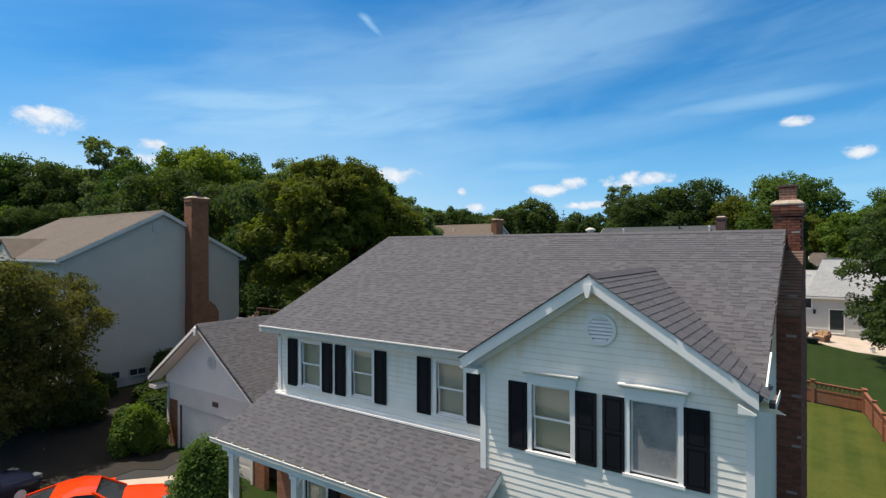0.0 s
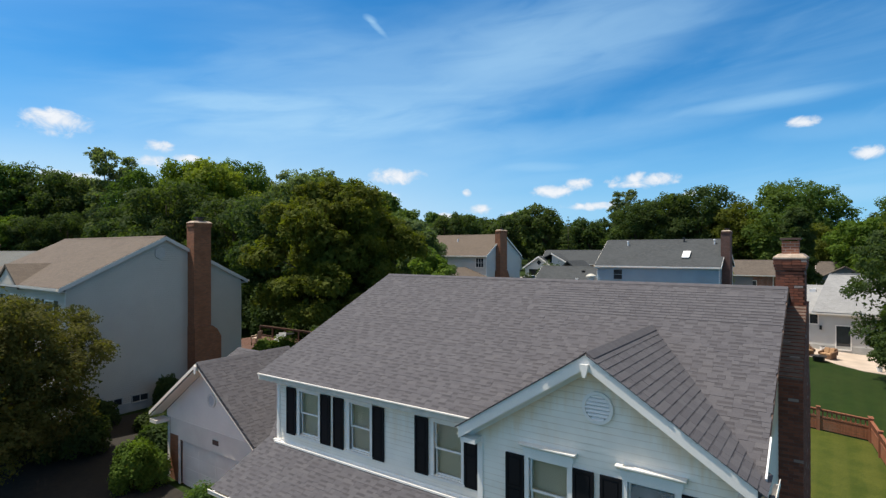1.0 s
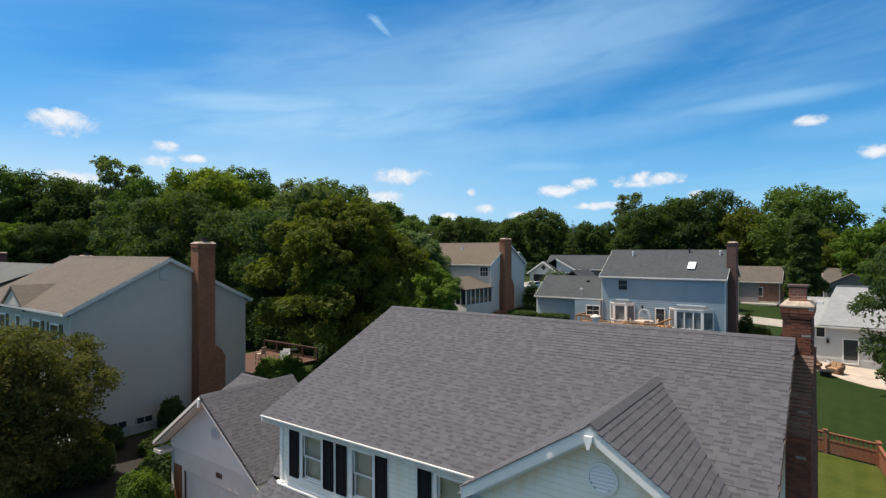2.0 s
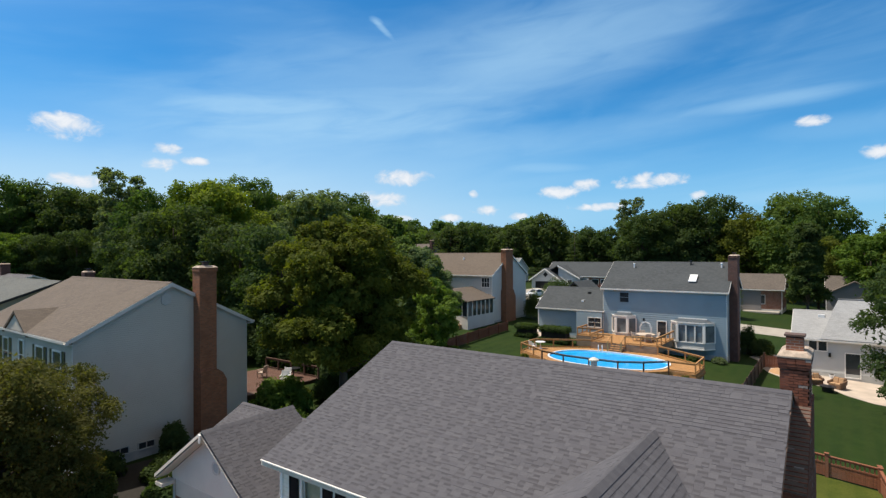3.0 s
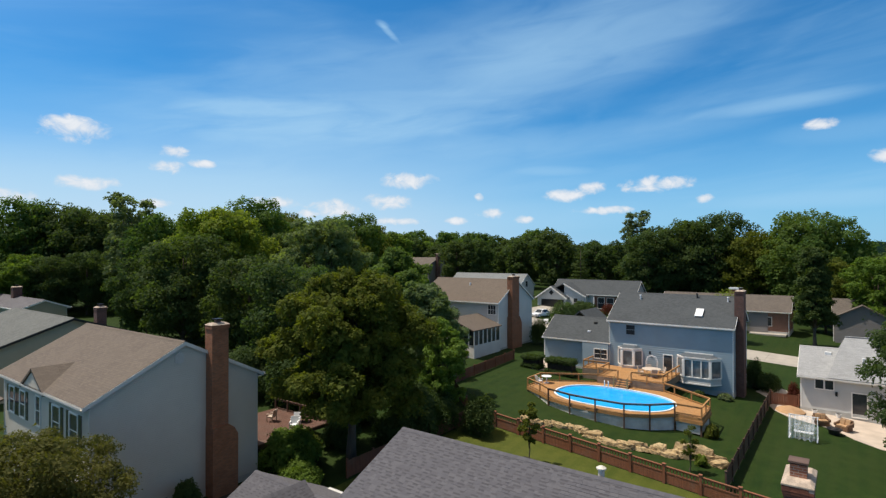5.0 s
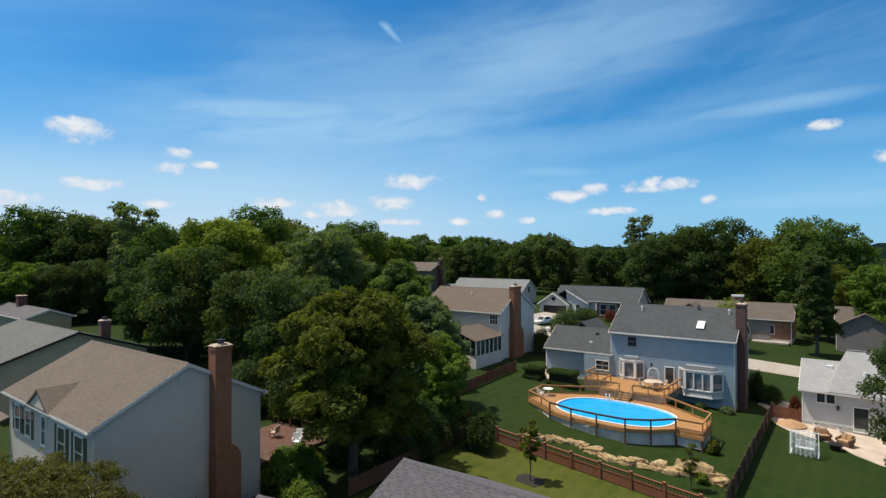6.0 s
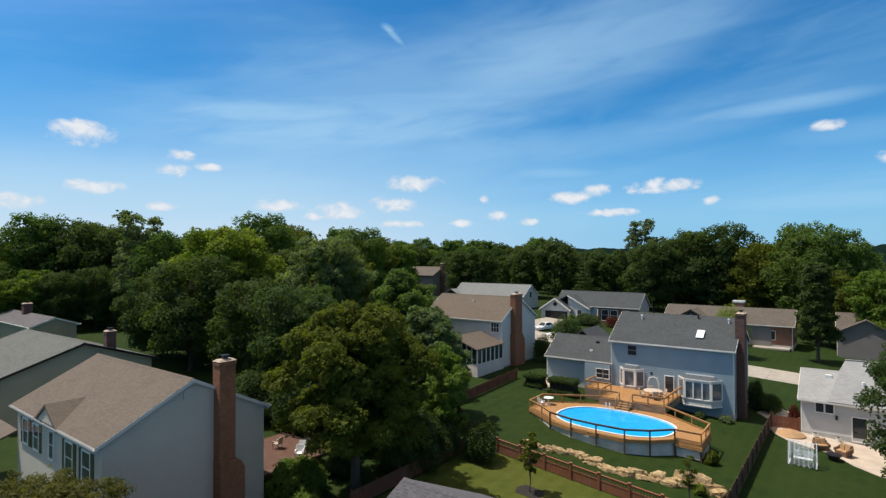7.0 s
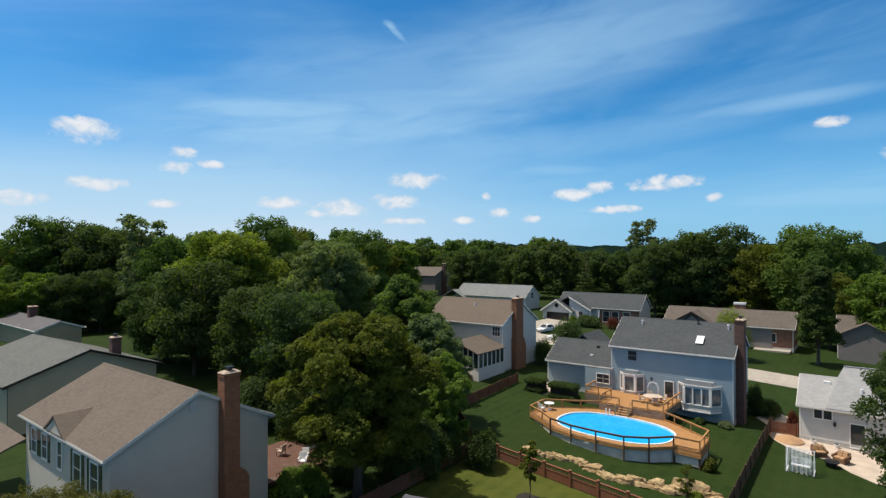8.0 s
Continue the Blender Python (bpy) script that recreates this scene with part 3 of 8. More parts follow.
def wall_panel(shape, plane, fixed, thick, a0, a1, z0, z1, holes):
    """A wall in the plane x or y = fixed (outer face), thick inwards, with rectangular holes (a0, a1, z0, z1): one closed mesh."""
    av = sorted({a0, a1, *(h[0] for h in holes), *(h[1] for h in holes)})
    zv = sorted({z0, z1, *(h[2] for h in holes), *(h[3] for h in holes)})
    na, nz = len(av), len(zv)

    def solid(i, j):
        if not (0 <= i < na - 1 and 0 <= j < nz - 1):
            return False
        am, zm = (av[i] + av[i + 1]) / 2, (zv[j] + zv[j + 1]) / 2
        return not any(h[0] < am < h[1] and h[2] < zm < h[3] for h in holes)
    lo, hi = sorted((fixed, fixed + thick))
    base = len(shape.v)
    for d in (lo, hi):
        for z in zv:
            for a in av:
                shape.v.append((a, d, z) if plane == "y" else (d, a, z))
    at = lambda i, j, k: base + k * na * nz + j * na + i
    faces = []
    for i in range(na - 1):
        for j in range(nz - 1):
            if not solid(i, j):
                continue
            faces.append((at(i, j, 0), at(i + 1, j, 0), at(i + 1, j + 1, 0), at(i, j + 1, 0)))
            faces.append((at(i, j, 1), at(i, j + 1, 1), at(i + 1, j + 1, 1), at(i + 1, j, 1)))
            if not solid(i - 1, j):
                faces.append((at(i, j, 0), at(i, j + 1, 0), at(i, j + 1, 1), at(i, j, 1)))
            if not solid(i + 1, j):
                faces.append((at(i + 1, j, 0), at(i + 1, j, 1), at(i + 1, j + 1, 1), at(i + 1, j + 1, 0)))
            if not solid(i, j - 1):
                faces.append((at(i, j, 0), at(i, j, 1), at(i + 1, j, 1), at(i + 1, j, 0)))
            if not solid(i, j + 1):
                faces.append((at(i, j + 1, 0), at(i + 1, j + 1, 0), at(i + 1, j + 1, 1), at(i, j + 1, 1)))
    shape.f += faces if plane == "y" else [f[::-1] for f in faces]
    return shape


def far_window(house, plane, at, a0, a1, z0, z1, out, bars=(1, 1), trim=WHITE, width=0.09, shutters=None):
    """A window of a house farther off: frame, sill, glazing bars and a dark pane. out: -1 or 1, the way that it faces."""
    def bx(s, a, b, c, d, depth0, depth1):
        lo, hi = sorted((at + out * depth0, at + out * depth1))
        return s.box(a, b, lo, hi, c, d) if plane == "y" else s.box(lo, hi, a, b, c, d)
    fr = Shape()
    bx(fr, a0 - width, a0, z0 - width, z1 + width, 0, 0.06)
    bx(fr, a1, a1 + width, z0 - width, z1 + width, 0, 0.06)
    bx(fr, a0, a1, z1, z1 + width, 0, 0.06)
    bx(fr, a0, a1, z0 - width, z0, 0, 0.08)
    frame_ob = part("window", fr, trim, house)
    part("pane", bx(Shape(), a0, a1, z0, z1, 0, 0.02), DARK_GLASS, frame_ob)
    for i in range(1, bars[0]):
        c = a0 + (a1 - a0) * i / bars[0]
        part("glazing_bar", bx(Shape(), c - 0.025, c + 0.025, z0, z1, 0.021, 0.045), trim, frame_ob)
    for j in range(1, bars[1]):
        c = z0 + (z1 - z0) * j / bars[1]
        part("glazing_bar", bx(Shape(), a0, a1, c - 0.022, c + 0.022, 0.021, 0.04), trim, frame_ob)
    for a in ((a0 - width - 0.42, a0 - width - 0.02), (a1 + width + 0.02, a1 + width + 0.42)) if shutters else ():
        part("shutter", bx(Shape(), a[0], a[1], z0 - width, z1 + width, 0, 0.04), shutters, house)
    return frame_ob


def gable_house(name, label, box, base, eave, ridge, wall_mat, roof_mat, axis="x", over=0.35, rake=0.2, trim=WHITE, gutter=True, category="house", foundation=0.4):
    """A house with a saddle roof. box: x0, x1, y0, y1 of the walls; eave: height of the roof's lower edge; ridge: its crest."""
    x0, x1, y0, y1 = box
    h = thing(name, label, category, ((x0 + x1) / 2, (y0 + y1) / 2, base))
    swap = axis == "y"
    a0, a1, b0, b1 = (y0, y1, x0, x1) if swap else (x0, x1, y0, y1)      # a along the ridge, b across it
    mid = (b0 + b1) / 2
    slope = (ridge - eave) / (mid - b0 + over)
    top = eave + slope * over - 0.16
    peak = ridge - 0.16
    t = 0.2

    def bx(s, p, q, r, u, z0, z1):
        return s.box(r, u, p, q, z0, z1) if swap else s.box(p, q, r, u, z0, z1)
    gab = lambda c0, c1: Shape().prism([(b0, base), (b1, base), (b1, top), (mid, peak), (b0, top)], "y" if swap else "x", c0, c1)
    part("gable_wall", gab(a0, a0 + t), wall_mat, h)
    part("gable_wall", gab(a1 - t, a1), wall_mat, h)
    part("wall", bx(Shape(), a0 + t, a1 - t, b0, b0 + t, base, top), wall_mat, h)
    part("wall", bx(Shape(), a0 + t, a1 - t, b1 - t, b1, base, top), wall_mat, h)
    if foundation:
        part("foundation", bx(bx(bx(bx(Shape(), a0 - 0.03, a1 + 0.03, b0 - 0.03, b0, base - 0.8, base + foundation), a0 - 0.03, a1 + 0.03, b1, b1 + 0.03, base - 0.8, base + foundation),
             a0 - 0.03, a0, b0, b1, base - 0.8, base + foundation), a1, a1 + 0.03, b0, b1, base - 0.8, base + foundation), FOUNDATION, h)

    def pt(a, b, z):
        return (b, a, z) if swap else (a, b, z)
    lo, hi = b0 - over, b1 + over
    A, B = a0 - rake, a1 + rake
    f = [pt(A, lo, eave), pt(B, lo, eave), pt(B, mid, ridge), pt(A, mid, ridge)]
    k = [pt(B, hi, eave), pt(A, hi, eave), pt(A, mid, ridge), pt(B, mid, ridge)]
    if swap:
        f, k = f[::-1], k[::-1]
    part("roof", Shape().slab(f, 0.14), roof_mat, h)
    part("roof", Shape().slab(k, 0.14), roof_mat, h)
    cap = Shape().prism([(mid - 0.16, ridge - 0.16 * slope + 0.015), (mid, ridge + 0.03), (mid + 0.16, ridge - 0.16 * slope + 0.015), (mid, ridge - 0.05)], "y" if swap else "x", A, B)
    part("ridge_cap", cap, roof_mat, h)
    for c in (A - 0.03, B):
        s = Shape()
        for e in (lo, hi):
            sgn = 1 if e == lo else -1
            s.prism([(e, eave - 0.02), (mid, ridge - 0.02), (mid, ridge - 0.24), (e, eave - 0.24)][::sgn], "y" if swap else "x", c, c + 0.03)
        part("rake_board", s, trim, h)
    for e, sg in ((lo, -1), (hi, 1)):
        part("fascia", bx(Shape(), A, B, min(e, e - sg * 0.03), max(e, e - sg * 0.03), eave - 0.22, eave - 0.02), trim, h)
        part("soffit", bx(Shape(), A, B, min(e - sg * 0.03, b0 if sg < 0 else b1), max(e - sg * 0.03, b0 if sg < 0 else b1), eave - 0.22, eave - 0.19), trim, h)
        if gutter:
            c0, c1 = sorted((e, e + sg * 0.11))
            s = bx(bx(Shape(), A, B, c0, c1, eave - 0.14, eave - 0.125), A, B, *((c0, c0 + 0.012) if sg < 0 else (c1 - 0.012, c1)), eave - 0.125, eave - 0.02)
            part("gutter", s, trim, h)
    for a in (a0 + 0.0, a1):
        for b in (b0, b1):
            o = 0.02
            s = bx(Shape(), a - o if a == a0 else a - 0.1, a + 0.1 if a == a0 else a + o, b - o if b == b0 else b, b if b == b0 else b + o, base + foundation, top - 0.1)
            part("corner_board", s, trim, h)
    h["slope"] = slope
    return h


def saddle(parent, xc, half, y0, y1, eave, ridge, mat, thick=0.14, axis="y", name="cross_gable_roof"):
    """A cross-gable roof whose crest runs along axis at xc."""
    def pt(a, b, z):
        return (a, b, z) if axis == "y" else (b, a, z)
    for s in (-1, 1):
        c = [pt(xc + s * half, y0, eave), pt(xc, y0, ridge), pt(xc, y1, ridge), pt(xc + s * half, y1, eave)]
        n = (Vector(c[1]) - Vector(c[0])).cross(Vector(c[2]) - Vector(c[0]))
        part(name, Shape().slab(c if n.z > 0 else c[::-1], thick), mat, parent)


def chimney_stack(house, x0, x1, y0, y1, z0, z1, mat=BRICK, shoulder=None, flue=True):
    ch = part("chimney", Shape().box(x0 - 0.1, x1, y0, y1, z0, z1 - 0.35), mat, house)
    part("corbel", Shape().box(x0 - 0.05, x1 + 0.05, y0 - 0.05, y1 + 0.05, z1 - 0.35, z1 - 0.12), mat, ch)
    part("crown", Shape().add([(x0 - .07, y0 - .07, z1 - .12), (x1 + .07, y0 - .07, z1 - .12), (x1 + .07, y1 + .07, z1 - .12), (x0 - .07, y1 + .07, z1 - .12),
         (x0 + .1, y0 + .1, z1), (x1 - .1, y0 + .1, z1), (x1 - .1, y1 - .1, z1), (x0 + .1, y1 - .1, z1)],
         [(0, 3, 2, 1), (4, 5, 6, 7), (0, 1, 5, 4), (1, 2, 6, 5), (2, 3, 7, 6), (3, 0, 4, 7)]), STONE_CAP, ch)
    if flue:
        xm, ym = (x0 + x1) / 2, (y0 + y1) / 2
        part("flue", Shape().box(xm - .14, xm + .14, ym - .14, ym + .14, z1, z1 + .2), RUST, ch)
        part("flue_cap", Shape().box(xm - .24, xm + .24, ym - .24, ym + .24, z1 + .2, z1 + .25), METAL_DARK, ch)
    if shoulder:
        part("shoulder", shoulder, mat, ch)
    return ch


# ---- trees ----
def leaf_cloud(rng, lobes, count, size, shell=0.35, flat=1.0):
    """Leaf blades over many lobes. lobes: rows of centre and radii (x, y, z, rx, ry, rz)."""
    L = np.array(lobes)
    w = (L[:, 3] * L[:, 4]) ** 0.9
    pick = rng.choice(len(L), count, p=w / w.sum())
    d = rng.normal(size=(count, 3))
    d[:, 2] = d[:, 2] * 0.8 + 0.28
    d /= np.linalg.norm(d, axis=1)[:, None]
    r = 1.0 - shell * rng.random(count) ** 1.6 + 0.10 * rng.normal(size=count)
    c = L[pick, :3] + d * L[pick, 3:] * r[:, None]
    lean = rng.normal(size=(len(L), 3)) * np.array([0.32, 0.32, 0.22])
    n = d * 0.85 + lean[pick] + rng.normal(size=(count, 3)) * 0.40 + np.array([0, 0, 0.40])
    n /= np.linalg.norm(n, axis=1)[:, None]
    u = np.cross(n, rng.normal(size=(count, 3)))
    u /= np.linalg.norm(u, axis=1)[:, None]
    v = np.cross(n, u)
    s = (size * (0.6 + 0.8 * rng.random(count)))[:, None]
    droop = np.array([0, 0, -0.22]) * s
    blade = np.stack([c - u * s * 0.95, c + u * s * 0.5 - v * s * 0.72 * flat, c + u * s * 0.5 + v * s * 0.72 * flat + droop], axis=1)
    return blade.reshape(-1, 3)


def leaf_mesh(name, verts, mat):
    me = bpy.data.meshes.new(name)
    n = len(verts) // 3
    me.vertices.add(len(verts))
    me.vertices.foreach_set("co", verts.astype(np.float32).ravel())
    me.loops.add(3 * n)
    me.loops.foreach_set("vertex_index", np.arange(3 * n, dtype=np.int32))
    me.polygons.add(n)
    me.polygons.foreach_set("loop_start", np.arange(0, 3 * n, 3, dtype=np.int32))
    me.update(calc_edges=True)
    me.materials.append(mat)
    return me


def clump_rows(rng, big, per, size, flat=0.8):
    """Small leaf clumps over the upper and outer side of big lobes."""
    rows = []
    for x, y, z, rx, ry, rz in big:
        for _ in range(per):
            d = rng.normal(size=3)
            d[2] = d[2] * 0.8 + 0.30
            d /= np.linalg.norm(d)
            k = rng.uniform(0.72, 1.08)
            q = size * rng.uniform(0.6, 1.25)
            rows.append((x + d[0] * rx * k, y + d[1] * ry * k, z + d[2] * rz * k, q, q, q * flat))
    return rows


def make_tree(label, seed, height, radius, clear=0.25, lobes=16, leaves=9000, size=0.24, mat=None, form="round", trunk=0.25, category="tree", lean=0.0, per=14, clump=None, core=0, core_size=0.4, lump=1.0):
    """A broad-leaved tree at the origin: trunk with limbs, and a crown of leaf blades in clumps over uneven lobes."""
    rng = np.random.default_rng(seed)
    t = thing("tree", label, category, (0, 0, 0))
    lo = height * clear
    ch = (height - lo) / 2
    mid = lo + ch
    big = []
    for i in range(lobes):
        a = i * 2.399963 + rng.random() * 0.9
        h = -0.82 + 1.70 * ((i + rng.random()) / lobes)
        if form == "round":
            reach = math.sqrt(max(0.05, 1 - min(1, abs(h * 0.95)) ** 2.4))
        elif form == "dome":
            reach = math.sqrt(max(0.06, 1 - min(1, abs((h + 0.15) / 1.16)) ** 2.8))
        elif form == "spire":
            reach = 0.30 + 0.62 * (1 - (h + 0.82) / 1.7) ** 0.8
        elif form == "vase":
            reach = 0.40 + 0.5 * math.sin((h + 0.85) / 1.75 * 2.3)
        else:
            reach = math.sqrt(max(0.05, 1 - abs(h) ** 3)) * 0.9
        q = radius * reach * rng.uniform(0.42 if lump == 1.0 else 0.14, 0.80 + 0.25 * (1 - lump))
        lr = radius * rng.uniform(0.22, 0.40) * lump
        big.append((q * math.cos(a) + lean * h, q * math.sin(a), mid + h * ch * 0.90, lr, lr, lr * rng.uniform(0.55, 0.85)))
    rows = clump_rows(rng, big, per, clump or radius * 0.115)
    verts = leaf_cloud(rng, rows, leaves, size, shell=0.38)
    # thin sprays that break the outline
    out = clump_rows(rng, [(x * 1.06, y * 1.06, mid + (z - mid) * 1.05, rx, ry, rz) for x, y, z, rx, ry, rz in big], 4, (clump or radius * 0.115) * 0.6)
    verts = np.concatenate([verts, leaf_cloud(rng, out, leaves // 12, size * 0.9, shell=0.9)])
    if core:
        inner = [(x, y, z, rx * 0.92, ry * 0.92, rz * 0.92) for x, y, z, rx, ry, rz in big]
        verts = np.concatenate([verts, leaf_cloud(rng, inner, core, core_size, shell=0.4)])
    s = Shape()
    s.tube([(0, 0, -0.6), (0, 0, lo * 0.4), (lean * -0.3 + 0.05, 0.05, lo), (0.1, -0.08, mid), (lean * 0.4, 0, mid + ch * 0.55)], [trunk * 1.35, trunk, trunk * 0.8, trunk * 0.5, trunk * 0.15], 8)
    for x, y, z, rx, ry, rz in big:
        z0 = lo * 0.8 + (z - lo) * 0.45 if z > lo else lo * 0.7
        s.tube([(0, 0, z0), (x * 0.45, y * 0.45, z0 + (z - z0) * 0.6 + 0.2), (x * 0.95, y * 0.95, z)], [trunk * 0.38, trunk * 0.2, trunk * 0.05], 5)
    part("trunk", s, BARK, t, smooth=True)
    crown = new("crown", leaf_mesh("crown", verts, mat))
    crown.parent = t
    return t


def make_conifer(label, seed, height, radius, leaves=6000, size=0.22, mat=None):
    """A spruce: whorls of drooping boughs round a straight stem."""
    rng = np.random.default_rng(seed)
    t = thing("conifer", label, "tree", (0, 0, 0))
    rows = []
    tiers = 16
    for i in range(tiers):
        f = i / (tiers - 1)
        r = radius * (1 - f) ** 0.85 + 0.15
        for k in range(max(3, int(8 * (1 - f) + 2))):
            a = k * math.tau / max(3, int(8 * (1 - f) + 2)) + i * 0.9 + rng.random() * 0.4
            q = r * (0.55 + 0.25 * rng.random())
            rows.append((q * math.cos(a), q * math.sin(a), height * (0.1 + 0.88 * f) - 0.12 * r, 0.42 * r + 0.1, 0.42 * r + 0.1, 0.10 * r + 0.12))
    verts = leaf_cloud(rng, rows, leaves, size, shell=0.8, flat=0.6)
    part("trunk", Shape().tube([(0, 0, -0.5), (0, 0, height * 0.5), (0, 0, height * 0.97)], [0.22, 0.13, 0.03], 8), BARK, t, smooth=True)
    crown = new("crown", leaf_mesh("crown", verts, mat))
    crown.parent = t
    return t


def make_bush(label, seed, rx, ry, rz, leaves=2500, size=0.10, mat=None, lobes=16, name="shrub", category="shrub"):
    rng = np.random.default_rng(seed)
    t = thing(name, label, category, (0, 0, 0))
    rows = []
    for i in range(lobes):
        a, h = i * 2.399963, (i + 0.5) / lobes
        q = math.sqrt(max(0.0, 1 - (h * 0.95) ** 2)) * (0.45 + 0.35 * rng.random())
        k = 0.30 + 0.14 * rng.random()
        rows.append((rx * q * math.cos(a), ry * q * math.sin(a), rz * (0.22 + 0.62 * h), rx * k, ry * k, rz * k))
    verts = leaf_cloud(rng, rows, leaves, size)
    s = Shape()
    for k in range(6):
        a = k * 1.05
        s.tube([(0.08 * math.cos(a), 0.08 * math.sin(a), -0.3), (rx * 0.5 * math.cos(a), ry * 0.5 * math.sin(a), rz * 0.6)], [0.03, 0.01], 5)
    part("stem", s, BARK, t)
    crown = new("foliage", leaf_mesh("foliage", verts, mat))
    crown.parent = t
    return t


def plant(ob, x, y, turn=0.0, scale=1.0, label="", sink=0.0):
    """Set a tree or shrub down on the ground."""
    ob.location, ob.rotation_euler, ob.scale = (x, y, ground_z(x, y) - sink), (0, 0, turn), (scale, scale, scale)
    if label:
        ob["label"] = label
    return ob


def plant_copy(ob, x, y, turn, scale, sink=0.0, stretch=1.0):
    c = copy_thing(ob, Matrix.Translation((x, y, ground_z(x, y) - sink)) @ Matrix.Rotation(turn, 4, "Z"))
    c.scale = (scale, scale, scale * stretch)
    return c


# ---- ground ----
def make_ground():
    def line(lo, hi, near0, near1, step):
        inner = list(np.arange(near0, near1 + 0.1, step))
        left = [near0 - (near0 - lo) * (k / 12) ** 2.4 for k in range(12, 0, -1)]
        right = [near1 + (hi - near1) * (k / 12) ** 2.4 for k in range(1, 13)]
        return left + inner + right
    xs, ys = line(-4000, 4000, -110, 50, 4.0), line(-4000, 4000, -20, 160, 4.0)
    s = Shape()
    s.v = [(x, y, ground_z(x, y)) for y in ys for x in xs]
    w = len(xs)
    s.f = [(j * w + i, j * w + i + 1, (j + 1) * w + i + 1, (j + 1) * w + i) for j in range(len(ys) - 1) for i in range(w - 1)]
    single("ground", s, LAWN, "mown green suburban lawn running over gentle slopes", "ground", kind="structure", smooth=True)


def sheet(name, outline, mat, label, category, lift=0.03, thick=0.12, kind="structure"):
    """A paved sheet that lies on the ground, given by its outline seen from above."""
    n = len(outline)
    s = Shape().add([(x, y, ground_z(x, y) + lift) for x, y in outline] + [(x, y, ground_z(x, y) + lift - thick) for x, y in outline],
                    [tuple(range(n)), tuple(reversed(range(n, 2 * n)))] + [(i, i + n, (i + 1) % n + n, (i + 1) % n) for i in range(n)])
    return single(name, s, mat, label, category, kind=kind)


make_ground()
sheet("lawn", [(-26.9, 24.0), (3.0, 24.0), (2.5, 31.0), (1.5, 38.9), (-13.0, 40.2), (-26.9, 41.2)], LAWN_DRY, "yellow-green mown back lawn inside a fence", "lawn", 0.015)
for k in range(14):
    x = -106 + k * 12.0
    sheet("road", [(x, 89.6), (x + 11.98, 89.6), (x + 11.98, 98.2), (x, 98.2)], CONCRETE, "pale concrete street slab between the lawns", "road", 0.02)
sheet("driveway", [(-22.4, -8.0), (-17.2, -8.0), (-17.2, 12.5), (-22.4, 12.5)], ASPHALT_SHADE_DARK, "asphalt driveway, near black in place of shade", "driveway", 0.03)
# slabs out of view, added to bounce light onto the front walls
for k in range(8):
    x = -46 + k * 9.0
    sheet("road", [(x, -16.0), (x + 8.98, -16.0), (x + 8.98, -8.1), (x, -8.1)], CONCRETE, "unseen pale concrete slab added in front of the house", "road", 0.02)
sheet("path", [(-17.15, 8.6), (-14.4, 8.6), (-14.4, 9.8), (-17.15, 9.8)], PATIO, "short pale concrete path to the porch", "path", 0.03)
sheet("path", [(-21.3, 9.7), (-20.3, 9.3), (-19.0, 10.9), (-19.9, 11.5)], PATIO, "pale concrete strip at the garage shrubs", "path", 0.045)
sheet("path", [(-18.9, 9.7), (-17.1, 9.7), (-17.1, 11.2), (-18.9, 11.2)], PATIO, "pale concrete apron beside the porch", "path", 0.05)
sheet("driveway", [(-58.5, 98.2), (-50.5, 98.2), (-52.8, 117.9), (-58.7, 117.9)], CONCRETE, "pale concrete driveway up to a far garage", "driveway", 0.03)
sheet("patio", [(-7.0, 66.0), (-6.2, 63.9), (-5.0, 62.6), (-3.2, 61.9), (-1.3, 61.4), (0.2, 59.6), (2.0, 58.4), (5.5, 58.2), (6.5, 62), (6.5, 66.2), (-4.2, 66.2), (-5.2, 66.8)], PATIO, "warm concrete patio beside the white house", "patio", 0.04)
sheet("path", [(-8.6, 70.5), (-6.6, 67.6), (-4.4, 68.8), (-4.4, 71), (-5.8, 73.5), (-7.4, 75)], PATIO, "curved concrete path beside the white house", "path", 0.03)
sheet("path", [(-33.6, 66.8), (-31.6, 60.5), (-29.9, 60.8), (-29.8, 65), (-32.5, 67.5)], PATIO, "short stone path beside the blue house", "path", 0.03)


# ---- far woods and hills ----
def make_far_woods():
    """One rolling canopy far behind everything."""
    rng = np.random.default_rng(11)
    s = Shape()
    az = np.radians(np.arange(-40, 132, 0.5))
    ds = [235, 250, 290, 350, 430, 540, 700, 950, 1300, 1700, 2150, 2400]
    hs = [2, 13, 15, 15, 14, 14, 13, 12, 16, 26, 44, 38]
    for d, h in zip(ds, hs):
        for a in az:
            k = 1.8 if h > 3 else 0
            up = h + k * (noise.noise((math.sin(a) * d / 14, math.cos(a) * d / 14, 0)) * 1.6 + noise.noise((math.sin(a) * d / 5, math.cos(a) * d / 5, 4)))
            if d > 1200:
                up += 16 * noise.noise((math.sin(a) * 4, math.cos(a) * 4, 2.2)) + rng.uniform(0.0, 8.0)
            s.v.append((-math.sin(a) * d, math.cos(a) * d, ground_z(-30, 66) + up))
    w = len(az)
    s.f = [(j * w + i, (j + 1) * w + i, (j + 1) * w + i + 1, j * w + i + 1) for j in range(len(ds) - 1) for i in range(w - 1)]
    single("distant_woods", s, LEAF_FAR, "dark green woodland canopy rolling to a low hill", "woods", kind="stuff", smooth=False)


